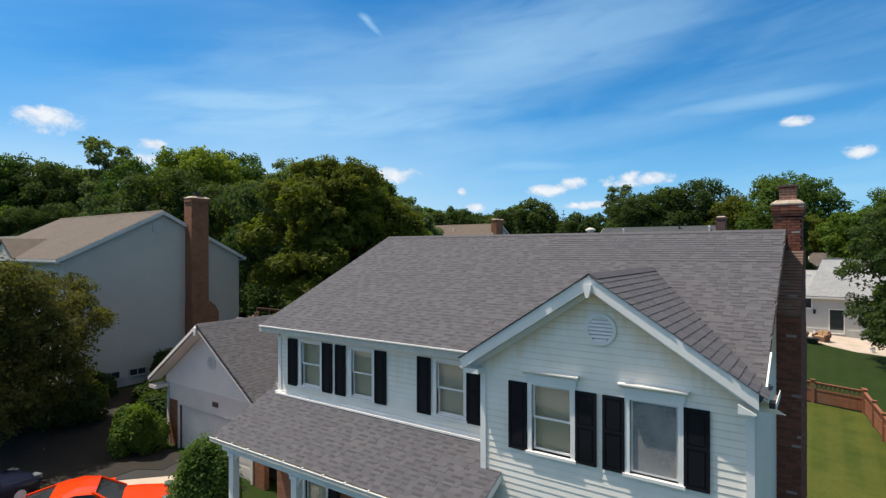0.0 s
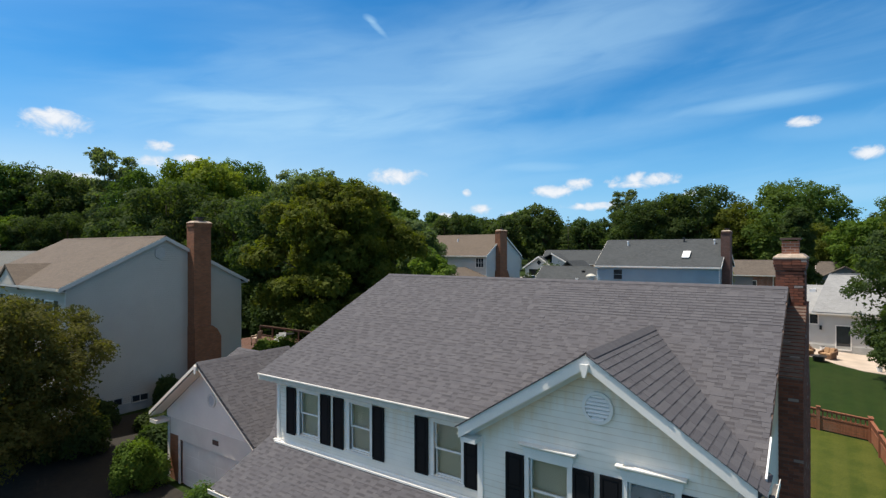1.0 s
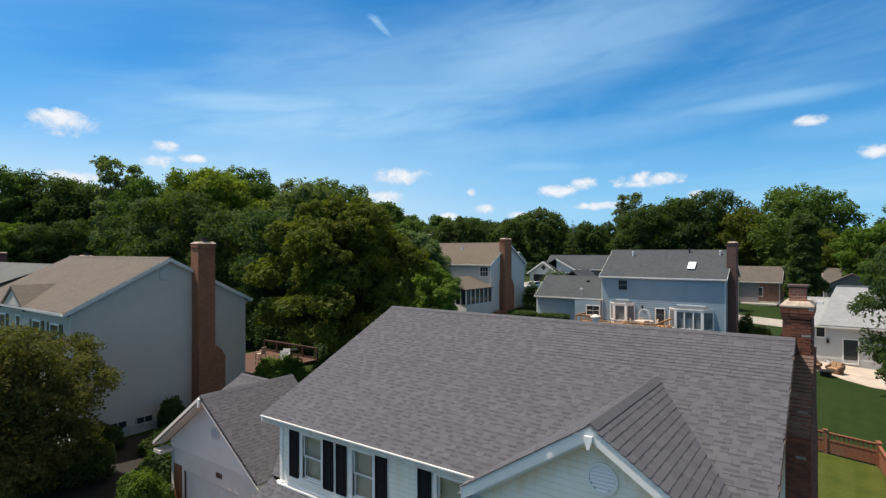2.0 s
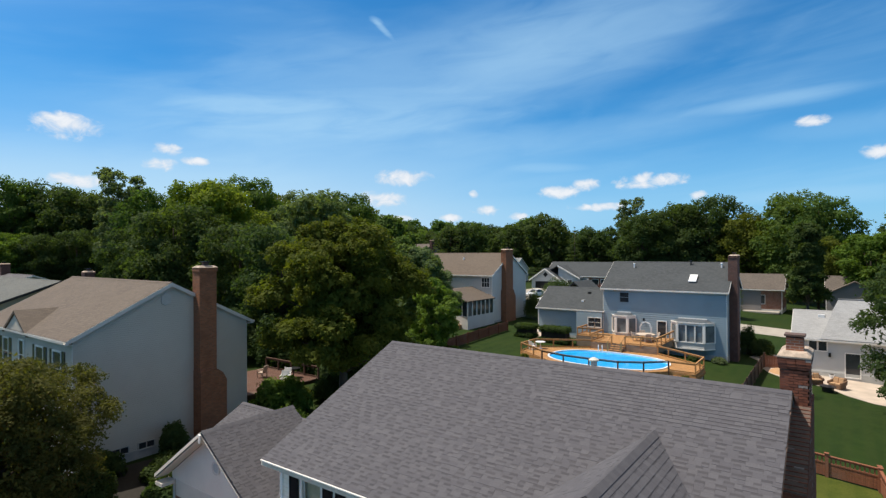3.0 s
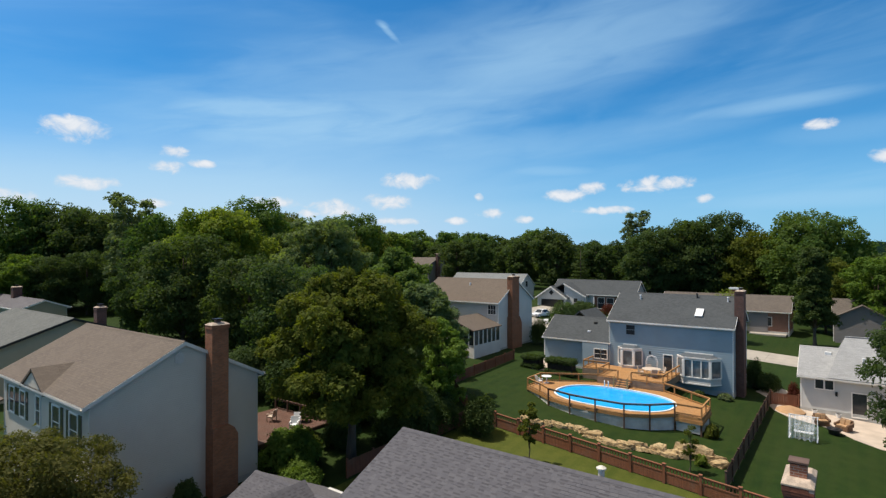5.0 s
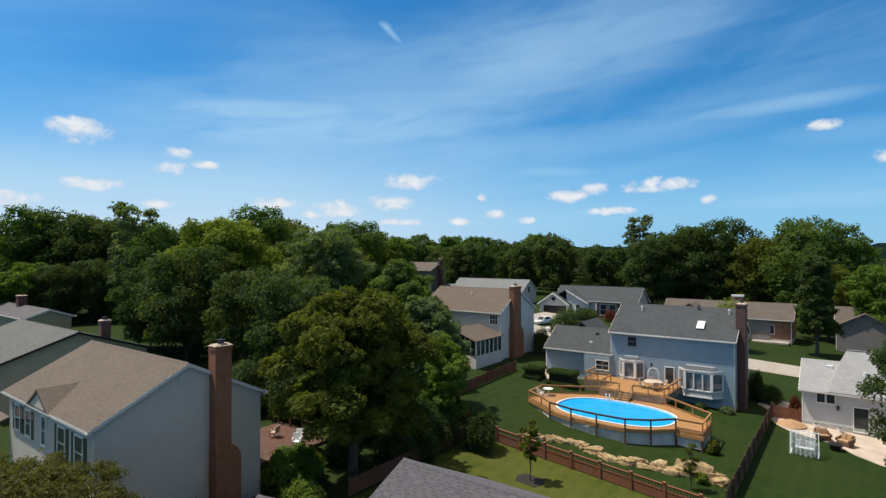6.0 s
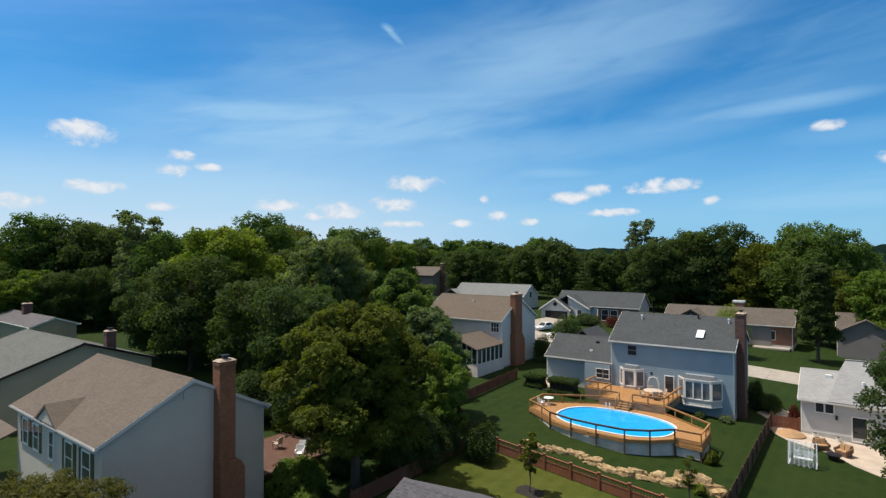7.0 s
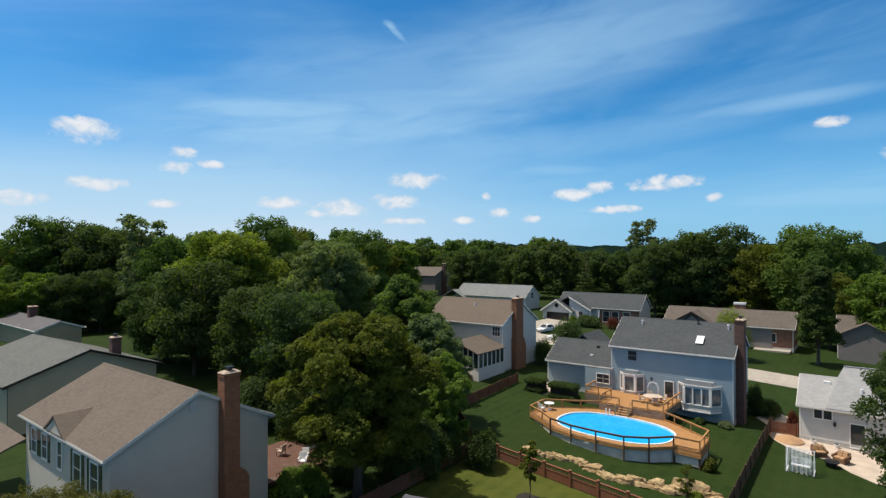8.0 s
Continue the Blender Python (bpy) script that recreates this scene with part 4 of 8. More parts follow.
def far_canopy():
    m, t, g, bsdf, where = material("distant_canopy")
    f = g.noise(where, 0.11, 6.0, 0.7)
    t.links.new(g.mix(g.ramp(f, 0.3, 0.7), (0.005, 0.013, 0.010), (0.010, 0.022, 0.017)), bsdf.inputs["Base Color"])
    bsdf.inputs["Roughness"].default_value = 0.95
    bsdf.inputs["Specular IOR Level"].default_value = 0.0
    relief(t, g, bsdf, f, 1.0, 4.0)
    return m


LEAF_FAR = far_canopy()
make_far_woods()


# ---- the white house ----
def tabs(parent, p0, u, s, width, length, seed, single_if=None, course=0.14, edge=None, steps=(0.003, 0.004, 0.009), share=0.92, low=0.55):
    """Shingles laid course over course on a slope: p0 its lower left corner, u along the eave, s up the slope. edge(d): how far the course at d up the slope reaches (lo, hi)."""
    rng = random.Random(seed)
    p0, u, s = Vector(p0), Vector(u).normalized(), Vector(s).normalized()
    n = u.cross(s)
    rest, ones = Shape(), []
    widths = (0.15, 0.21, 0.28)
    bands = Shape()
    d, turn = -0.03, False
    while d < length:
        lo, hi = edge(d) if edge else (0.0, width)
        a = lo - rng.uniform(0, 0.25)
        while a < hi:
            w = rng.choice(widths)
            b0, b1 = max(a, lo), min(a + w - 0.003, hi)
            if b1 - b0 > 0.03:
                top = min(course + 0.03, length - d)
                h = rng.choice(steps)
                c = p0 + u * a + s * d
                turn = not turn
                if share and turn and rng.random() < share and top > 0.15:
                    e0, e1 = d + course * rng.uniform(low - 0.04, low + 0.10), d + course + 0.01
                    lift = [h * (1 - (e - d) / (course + 0.03)) + 0.0035 for e in (e0, e1)]
                    bands.add([p0 + u * q + s * e + n * k for e, k in zip((e0, e1), lift) for q in (b0, b1)], [(0, 1, 3, 2)])
                if single_if and b1 - b0 > w - 0.008 and single_if(c) and len(ones) < 300:
                    ones.append((widths.index(w), c))
                else:
                    pts = []
                    for q in (b0, b1):
                        base = p0 + u * q + s * d
                        pts += [base - n * 0.01, base + n * h, base + s * top + n * 0.002]
                    rest.add(pts, [(1, 4, 5, 2), (0, 3, 4, 1), (0, 1, 2), (3, 5, 4)])
            a += w
        d += course
    part("shingles", rest, TAB, parent, kind="stuff")
    if bands.v:
        part("shingle_band", bands, TAB_DARK, parent, kind="stuff")
    if ones:
        rot = Matrix((u, s, n)).transposed().to_euler()
        made = []
        for w in widths:
            q = Shape().add([(0, 0, -0.01), (0, 0, 0.013), (0, 0.17, 0.002), (w - 0.006, 0, -0.01), (w - 0.006, 0, 0.013), (w - 0.006, 0.17, 0.002)], [(1, 4, 5, 2), (0, 3, 4, 1), (0, 1, 2), (3, 5, 4)])
            made.append(q.mesh("shingle"))
        for i in range(3):
            pieces("shingle", made[i], TAB, parent, [(*c, rot) for k, c in ones if k == i])


def ridge_caps(parent, a, b, drop, across):
    """Bent cap shingles over a crest from a to b; across: the level direction across it, drop: fall of each side."""
    a, b, across = Vector(a), Vector(b), Vector(across)
    k = max(2, int((b - a).length / 0.15))
    s = Shape()
    for i in range(k):
        p, q = a + (b - a) * (i / k), a + (b - a) * ((i + 1.25) / k)
        up = Vector((0, 0, 1))
        for sg in (-1, 1):
            o = across * (0.15 * sg) - up * (0.15 * drop)
            s.add([p + up * 0.027, q + up * 0.022, q + o + up * 0.022, p + o + up * 0.027], [(0, 1, 2, 3) if sg > 0 else (3, 2, 1, 0)])
    part("ridge_cap", s, TAB, parent, kind="stuff")


def clapboards(parent, plane, at, out, z0, z1, span, holes, lap=0.132, mat=WHITE_BOARD):
    """Lapped boards, row by row, cut at the openings. span(z): how far the row reaches (lo, hi)."""
    z = z0
    while z < z1 - 0.02:
        top = min(z + lap + 0.012, z1)
        lo, hi = span(z)
        lo2, hi2 = span(top)
        cuts = sorted((h[0], h[1]) for h in holes if h[2] < z + lap * 0.6 and h[3] > z + lap * 0.4)
        runs, a = [], lo
        for c, e in cuts:
            if c > a:
                runs.append((a, min(c, hi)))
            a = max(a, e)
        runs.append((a, hi))
        for p, q in runs:
            if q - p < 0.04:
                continue
            pt, qt = max(p, lo2) if p == lo else p, min(q, hi2) if q == hi else q
            if qt <= pt:
                pt = qt = (p + q) / 2
            v = []
            for (r, zz, dep) in ((p, z, 0.0), (q, z, 0.0), (p, z, 0.014), (q, z, 0.014), (pt, top, 0.0), (qt, top, 0.0), (pt, top, 0.003), (qt, top, 0.003)):
                v.append((r, at + out * dep, zz) if plane == "y" else (at + out * dep, r, zz))
            f = [(2, 3, 7, 6), (0, 1, 3, 2), (4, 6, 7, 5), (0, 2, 6, 4), (1, 5, 7, 3)]
            if (plane == "y") == (out > 0):
                f = [t[::-1] for t in f]
            part("clapboard", Shape().add(v, f), mat, parent)
        z += lap


def sash_window(house, x0, x1, z0, z1, y, blind, crown=False, shade=None, meeting=True, blind_mat=None):
    """A double-hung window in a wall whose outer face is y: casing, two sashes with real panes, and a blind inside. It faces -y."""
    w = part("window", Shape().box(x0 - 0.09, x0, y - 0.045, y + 0.10, z0 - 0.02, z1 + 0.09).box(x1, x1 + 0.09, y - 0.045, y + 0.10, z0 - 0.02, z1 + 0.09)
             .box(x0, x1, y - 0.045, y + 0.10, z1, z1 + 0.09), WHITE, house)
    part("sill", Shape().box(x0 - 0.12, x1 + 0.12, y - 0.085, y + 0.10, z0 - 0.075, z0 - 0.02), WHITE, w)
    zm = (z0 + z1) / 2
    for lo, hi, dy in ((z0, zm + 0.02, 0.055), (zm - 0.02, z1, 0.02)) if meeting else ((z0, z1, 0.03),):
        r = 0.045
        s = Shape().box(x0, x0 + r, y + dy, y + dy + 0.035, lo, hi).box(x1 - r, x1, y + dy, y + dy + 0.035, lo, hi)
        s.box(x0 + r, x1 - r, y + dy, y + dy + 0.035, lo, lo + r).box(x0 + r, x1 - r, y + dy, y + dy + 0.035, hi - r, hi)
        part("sash", s, WHITE, w)
        pane = part("pane", Shape().box(x0 + r, x1 - r, y + dy + 0.014, y + dy + 0.018, lo + r, hi - r), GLASS, w)
        pane.visible_shadow = False
    if not meeting:
        part("insect_screen", Shape().box(x0 + 0.045, x1 - 0.045, y + 0.012, y + 0.016, z0 + 0.045, z1 - 0.045), INSECT_MESH, w, "grey insect screen")
    if blind:
        part("blind", Shape().box(x0, x1, y + 0.16, y + 0.17, blind[0], blind[1]), blind_mat or BLIND, w, "drawn cream roller blind")
    if shade:
        # slanted dark panel stands in for the unlit room above the screen
        part("valance", Shape().prism(shade, "y", y + 0.135, y + 0.145), ROOM_GREY, w, "dark grey panel for the unlit upper window")
    if crown:
        c = Shape().box(x0 - 0.12, x1 + 0.12, y - 0.06, y, z1 + 0.09, z1 + 0.22)
        c.prism([(y - 0.17, z1 + 0.27), (y - 0.06, z1 + 0.20), (y, z1 + 0.20), (y, z1 + 0.27)], "x", x0 - 0.18, x1 + 0.18)
        c.box(x0 - 0.19, x1 + 0.19, y - 0.18, y, z1 + 0.27, z1 + 0.295)
        part("window_crown", c, WHITE, w)
    return w


def shutter(house, x0, x1, z0, z1, y):
    """A raised-panel shutter fixed flat on the wall, facing -y."""
    s = Shape().box(x0, x1, y - 0.045, y - 0.025, z0, z1)
    zm = z0 + (z1 - z0) * 0.52
    b = 0.055
    for c in ((x0, x0 + b, z0, z1), (x1 - b, x1, z0, z1), (x0 + b, x1 - b, z0, z0 + b), (x0 + b, x1 - b, z1 - b, z1), (x0 + b, x1 - b, zm - b / 2, zm + b / 2)):
        s.box(c[0], c[1], y - 0.06, y - 0.045, c[2], c[3])
    for lo, hi in ((z0 + b + 0.03, zm - b / 2 - 0.03), (zm + b / 2 + 0.03, z1 - b - 0.03)):
        s.box(x0 + b + 0.025, x1 - b - 0.025, y - 0.056, y - 0.045, lo, hi)
    part("shutter", s, BLACK_PAINT, house, "black raised-panel wooden shutter")


home = thing("house", "two-storey white clapboard house with grey shingle roof and black shutters", "house", (-7.6, 14.0, -0.8))
EAVE, RIDGE, YE, YR = 5.49, 8.26, 11.10, 17.10
SL = (RIDGE - EAVE) / (YR - YE)
XL, XR = -14.0, -1.22              # side walls
YF, YB = 11.50, 10.80              # main front and bay front
XB0, BX = -6.32, -3.85             # bay's left wall, crest of the bay's gable
BSL = (7.31 - 5.48) / 2.82
BASE = -1.4

win_main = [(-12.99, -12.17), (-10.92, -10.15), (-8.04, -7.24)]
win_bay = [(-5.14, -4.31), (-3.18, -2.35)]
holes_main = [(a, b, 3.775, 5.055) for a, b in win_main]
holes_low = [(-12.7, -11.8, 0.2, 2.0), (-9.9, -8.9, -0.5, 1.65), (-8.3, -7.2, 0.2, 2.0)]
holes_bay = [(a, b, 3.70, 5.05) for a, b in win_bay]
part("wall", wall_panel(Shape(), "y", YF, 0.2, XL + 0.0, XB0 + 0.2, BASE, 5.62, holes_main + holes_low), WHITE_BOARD, home)
part("wall", wall_panel(Shape(), "y", YB, 0.2, XB0, XR, BASE, 5.42, holes_bay).prism([(XB0 - 0.1, 5.42), (XR + 0.02, 5.42), (BX, 7.14)], "y", YB, YB + 0.2), WHITE_BOARD, home)
part("wall", Shape().box(XB0, XB0 + 0.2, YB + 0.2, YF, BASE, 5.4), WHITE_BOARD, home)
ys0, ys1 = 11.0, 22.7
part("gable_wall", Shape().prism([(ys0, BASE), (ys1, BASE), (ys1, 5.5), (YR, 8.09), (YF, 5.5), (ys0, 5.35)], "x", XR - 0.2, XR), WHITE_BOARD, home)
part("gable_wall", Shape().prism([(YF + 0.2, BASE), (ys1, BASE), (ys1, 5.5), (YR, 8.09), (YF + 0.2, 5.56)], "x", XL, XL + 0.2), WHITE_BOARD, home)
part("wall", Shape().box(XL + 0.2, XR - 0.2, ys1 - 0.2, ys1, BASE, 5.5), WHITE_BOARD, home)
# unseen floor and back wall, their dark colour standing in for room shade
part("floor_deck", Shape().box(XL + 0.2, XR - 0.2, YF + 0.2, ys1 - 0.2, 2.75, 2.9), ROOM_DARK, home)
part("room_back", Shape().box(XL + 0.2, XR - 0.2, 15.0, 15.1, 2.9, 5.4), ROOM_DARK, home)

# roof: decks under the shingles
part("roof_deck", Shape().slab([(-14.41, YE, EAVE), (-1.10, YE, EAVE), (-1.10, YR, RIDGE), (-14.41, YR, RIDGE)], 0.14), GREY_ROOF, home)
part("roof_deck", Shape().slab([(-1.10, 23.1, EAVE), (-14.41, 23.1, EAVE), (-14.41, YR, RIDGE), (-1.10, YR, RIDGE)], 0.14), GREY_ROOF, home)
saddle(home, BX, 2.61, 10.50, 15.05, 7.31 - 2.61 * BSL, 7.31, GREY_ROOF_Y, name="bay_roof_deck")
for sg in (-1, 1):
    c = [(BX + sg * 2.82, 10.50, 5.48), (BX + sg * 2.61, 10.50, 7.31 - 2.61 * BSL), (BX + sg * 2.61, 11.45, 7.31 - 2.61 * BSL), (BX + sg * 2.82, 11.45, 5.48)]
    part("bay_roof_edge", Shape().slab(c if sg < 0 else c[::-1], 0.14), GREY_ROOF_Y, home)
up = Vector((0, 1, SL)).normalized()
tabs(home, (-14.43, YE - 0.002, EAVE + 0.006), (1, 0, 0), up, 13.35, (YR - YE) / up.y + 0.01, 1, lambda c: c.y > 15.35 and -7.3 < c.x < -1.2)
lw = math.hypot(2.82, 1.83)
for sg, seed in ((-1, 2), (1, 3)):
    s_dir = Vector((-sg, 0, BSL)).normalized()
    foot = Vector((BX + sg * 2.84, 10.44 if sg > 0 else 15.05, 5.47))
    # the thin dark bands here stand in for shadow lines below each course
    tabs(home, foot, (0, 1 if sg > 0 else -1, 0), s_dir, 4.62, lw + 0.02, seed, course=0.165, steps=(0.011, 0.013, 0.016), share=1.0, low=0.80, edge=(lambda d: (0.0, 0.99 if d < 0.33 else 4.62)) if sg > 0 else None)
ridge_caps(home, (-14.41, YR, RIDGE), (-1.12, YR, RIDGE), SL, (0, 1, 0))
ridge_caps(home, (BX, 10.50, 7.315), (BX, 15.10, 7.315), BSL, (1, 0, 0))
part("roof_vent", Shape().tube([(-6.35, 17.5, 8.0), (-6.35, 17.5, 8.36)], [0.10, 0.10], 12).tube([(-6.35, 17.5, 8.36), (-6.35, 17.5, 8.40), (-6.35, 17.5, 8.46)], [0.16, 0.16, 0.05], 12), SHADE_BEIGE, home, "white round roof ventilator")

# trim of the main eave and rakes
part("drip_edge", Shape().box(-14.41, -6.62, YE - 0.072, YE - 0.012, EAVE - 0.040, EAVE - 0.010), WHITE, home)
part("fascia", Shape().box(-14.40, -6.6, YE - 0.01, YE + 0.02, EAVE - 0.20, EAVE - 0.04), SHADE_BEIGE, home)
part("soffit", Shape().box(-14.40, -6.3, YE + 0.02, YF, EAVE - 0.20, EAVE - 0.17), WHITE, home)
part("frieze_board", Shape().box(XL, XB0, YF - 0.04, YF, 5.15, 5.29), WHITE, home)
for x, h, m in ((-14.445, 0.20, WHITE), (-1.10, 0.07, RUST)):
    s = Shape().prism([(YE, EAVE - 0.02), (YR, RIDGE - 0.02), (YR, RIDGE - h), (YE, EAVE - h)], "x", x, x + 0.035)
    s.prism([(23.1, EAVE - 0.02), (23.1, EAVE - h), (YR, RIDGE - h), (YR, RIDGE - 0.02)], "x", x, x + 0.035)
    part("rake_board", s, m, home)

# trim of the bay's gable
for sg in (-1, 1):
    foot = BX + (2.74 if sg > 0 else -2.80)
    z_f = 7.295 - abs(foot - BX) * BSL
    o = [(foot, z_f), (BX, 7.295), (BX, 7.04), (foot, z_f - 0.255)]
    part("rake_board", Shape().prism(o, "y", 10.47, 10.505), WHITE, home)
    part("rake_soffit", Shape().prism([(foot, 5.29), (BX, 7.10), (BX, 7.07), (foot, 5.26)], "y", 10.505, YB), WHITE, home)
    part("rake_frieze", Shape().prism([(foot, 5.25), (BX, 7.06), (BX, 6.94), (foot + -sg * 0.10, 5.19)], "y", YB - 0.055, YB - 0.034), WHITE, home)
part("cornice_return", Shape().box(-6.62, -6.25, 10.50, YB, 5.15, 5.25), WHITE, home)
part("cornice_return", Shape().prism([(-1.40, 5.32), (-1.14, 5.19), (-1.14, 5.17), (-1.40, 5.17)], "y", 10.46, YB), WHITE, home)
part("gable_ornament", Shape().prism([(BX - 0.075, 7.13), (BX + 0.075, 7.13), (BX + 0.075, 7.07), (BX + 0.025, 6.89), (BX - 0.025, 6.89), (BX - 0.075, 7.07)], "y", 10.40, 10.47), WHITE, home, "white wooden keystone ornament")
part("gutter", Shape().box(-0.98, -0.88, 10.55, 11.5, 5.29, 5.305).box(-0.892, -0.88, 10.55, 11.5, 5.305, 5.40), WHITE, home)
part("rake_flashing", Shape().beam((-1.045, 11.0, 5.50), (-1.045, 11.9, 5.918), 0.03, 0.10), METAL_WHITE, home)
part("gutter_end", Shape().box(-0.98, -0.895, 10.535, 10.75, 5.307, 5.395), METAL_DARK, home)
part("gutter", Shape().box(-6.76, -6.68, 10.60, 11.0, 5.36, 5.44), WHITE, home)
part("downspout", Shape().box(-6.80, -6.73, 11.30, 11.38, 5.0, 5.3).box(-6.42, -6.35, 11.36, 11.43, 2.9, 5.2), WHITE, home)

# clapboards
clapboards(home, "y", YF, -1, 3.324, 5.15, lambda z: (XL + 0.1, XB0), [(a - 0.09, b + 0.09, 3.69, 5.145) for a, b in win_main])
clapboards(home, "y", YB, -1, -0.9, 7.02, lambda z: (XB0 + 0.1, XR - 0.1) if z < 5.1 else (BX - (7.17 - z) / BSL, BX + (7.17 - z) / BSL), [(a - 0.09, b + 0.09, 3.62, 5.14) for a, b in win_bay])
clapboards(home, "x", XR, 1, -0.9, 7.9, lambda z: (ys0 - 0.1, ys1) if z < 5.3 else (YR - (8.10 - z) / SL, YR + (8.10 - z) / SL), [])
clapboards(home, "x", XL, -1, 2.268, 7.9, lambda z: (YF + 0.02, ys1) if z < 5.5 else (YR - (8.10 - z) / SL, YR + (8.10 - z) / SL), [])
part("corner_board", Shape().box(XL - 0.028, XL + 0.10, YF - 0.04, YF, 3.40, 5.30), WHITE, home)
part("corner_board", Shape().box(XB0 - 0.03, XB0 + 0.10, YB - 0.04, YB, -0.9, 5.2).box(XB0 - 0.03, XB0, YB, YF - 0.03, -0.9, 5.2), WHITE, home)
part("corner_board", Shape().box(XR - 0.10, XR + 0.028, YB - 0.04, YB, -0.9, 5.2).box(XR, XR + 0.028, YB, YB + 0.1, -0.9, 5.2), WHITE, home)
part("flashing", Shape().box(XL, XB0 - 0.03, YF - 0.045, YF - 0.03, 3.37, 3.50).box(XL - 0.02, XB0 - 0.03, YF - 0.15, YF - 0.045, 3.375, 3.425), WHITE, home)
part("corner_cap", Shape().box(XL - 0.10, XL + 0.16, YF - 0.12, YF - 0.03, 3.40, 3.46), WHITE, home)

# windows and shutters
for a, b in win_main:
    sash_window(home, a, b, 3.775, 5.055, YF, (3.775, 5.055))
sash_window(home, *win_bay[0], 3.72, 5.05, YB, (3.72, 5.05), crown=True)
sash_window(home, *win_bay[1], 3.72, 5.05, YB, (3.72, 5.05), crown=True, meeting=False, shade=[(-3.18, 5.05), (-2.35, 5.05), (-2.35, 4.56), (-2.7, 4.60), (-3.10, 4.70), (-3.18, 4.82)], blind_mat=SHEER)
for a, b in ((-13.56, -13.15), (-12.07, -11.67), (-11.54, -11.14), (-10.05, -9.65), (-8.62, -8.21), (-7.15, -6.75)):
    shutter(home, a, b, 3.71, 5.11, YF)
for a, b in ((-5.66, -5.25), (-4.21, -3.80), (-3.68, -3.27), (-2.26, -1.85)):
    shutter(home, a, b, 3.67, 5.06, YB)

# round louvred vent in the gable
def ring(r0, r1, x, z, y0, y1, k=24):
    s = Shape()
    for i in range(k):
        a, b = i * math.tau / k, (i + 1) * math.tau / k
        p = [(x + r * math.cos(t), z + r * math.sin(t)) for t, r in ((a, r0), (a, r1), (b, r1), (b, r0))]
        s.prism(p, "y", y0, y1)
    return s
vent = part("gable_vent", ring(0.24, 0.30, -3.72, 6.28, 10.735, 10.79), WHITE, home, "round white louvred gable vent")
part("vent_backing", Shape().prism([(-3.72 + 0.24 * math.cos(i * math.tau / 24), 6.28 + 0.24 * math.sin(i * math.tau / 24)) for i in range(24)], "y", 10.775, 10.785), SHEER, vent)
for i in range(7):
    z = 6.07 + i * 0.07
    w = math.sqrt(max(0.0, 0.24 ** 2 - (z - 6.28) ** 2))
    part("louvre", Shape().prism([(10.735, z - 0.02), (10.74, z - 0.025), (10.775, z + 0.028), (10.77, z + 0.033)], "x", -3.72 - w, -3.72 + w), WHITE, vent)

# porch
PE, PT = 2.52, 3.40
part("porch_roof_deck", Shape().slab([(-14.45, 9.57, PE), (-5.87, 9.57, PE), (-5.87, YF, PT), (-14.45, YF, PT)], 0.10), GREY_ROOF, home)
pu = Vector((0, 1.93, 0.88)).normalized()
tabs(home, (-14.47, 9.55, PE + 0.004), (1, 0, 0), pu, 8.62, 1.93 / pu.y, 4)
part("porch_gutter_lip", Shape().box(-14.46, -5.9, 9.43, 9.455, PE - 0.025, PE - 0.007), WHITE, home)
part("porch_gutter", Shape().box(-14.45, -5.9, 9.44, 9.452, PE - 0.12, PE - 0.025).box(-14.45, -5.9, 9.452, 9.56, PE - 0.12, PE - 0.108), SHADE_BEIGE, home)
for k in range(12):
    part("gutter_strap", Shape().box(-14.2 + k * 0.72, -14.17 + k * 0.72, 9.43, 9.50, PE - 0.008, PE + 0.008), METAL_WHITE, home)
part("porch_beam", Shape().box(-14.3, -6.0, 9.72, 9.90, 2.10, 2.42), WHITE, home)
part("porch_fascia", Shape().box(-14.45, -5.87, 9.56, 9.59, PE - 0.2, PE - 0.02), SHADE_BEIGE, home)
part("porch_ceiling", Shape().box(-14.4, -6.32, 9.6, YF, 2.36, 2.40), WHITE, home)
part("porch_rake", Shape().prism([(9.57, PE - 0.02), (YB, 3.07), (YB, 2.9), (9.57, PE - 0.2)], "x", -5.88, -5.85), WHITE, home)
part("porch_rake", Shape().prism([(9.57, PE - 0.02), (YF, PT - 0.02), (YF, PT - 0.2), (9.57, PE - 0.2)], "x", -14.40, -14.45), WHITE, home)
part("porch_floor", Shape().box(-14.4, -6.32, 9.5, YF, -1.2, -0.45), CONCRETE, home)
for x in (-13.85, -11.20, -8.60, -6.25):
    c = part("porch_column", Shape().box(x - 0.10, x + 0.10, 9.71, 9.91, -0.45, 2.10), WHITE, home)
    part("column_base", Shape().box(x - 0.14, x + 0.14, 9.67, 9.95, -0.45, -0.28), WHITE, c)
    part("column_cap", Shape().box(x - 0.13, x + 0.13, 9.68, 9.94, 2.0, 2.10), WHITE, c)
    for sg in (-1, 1):
        part("arch_bracket", Shape().prism([(x + sg * 0.10, 2.10), (x + sg * 0.36, 2.10), (x + sg * 0.24, 2.03), (x + sg * 0.15, 1.94), (x + sg * 0.10, 1.82)], "y", 9.77, 9.85), WHITE, c)
part("brick_front", wall_panel(Shape(), "y", YF - 0.11, 0.11, XL, XB0, -0.45, 2.36, holes_low), BRICK_BROWN, home)
for a, b, c, d in (holes_low[0], holes_low[2]):
    sash_window(home, a, b, c, d, YF - 0.11, (c, d))
    shutter(home, a - 0.52, a - 0.10, c - 0.05, d + 0.05, YF - 0.11)
    shutter(home, b + 0.10, b + 0.52, c - 0.05, d + 0.05, YF - 0.11)
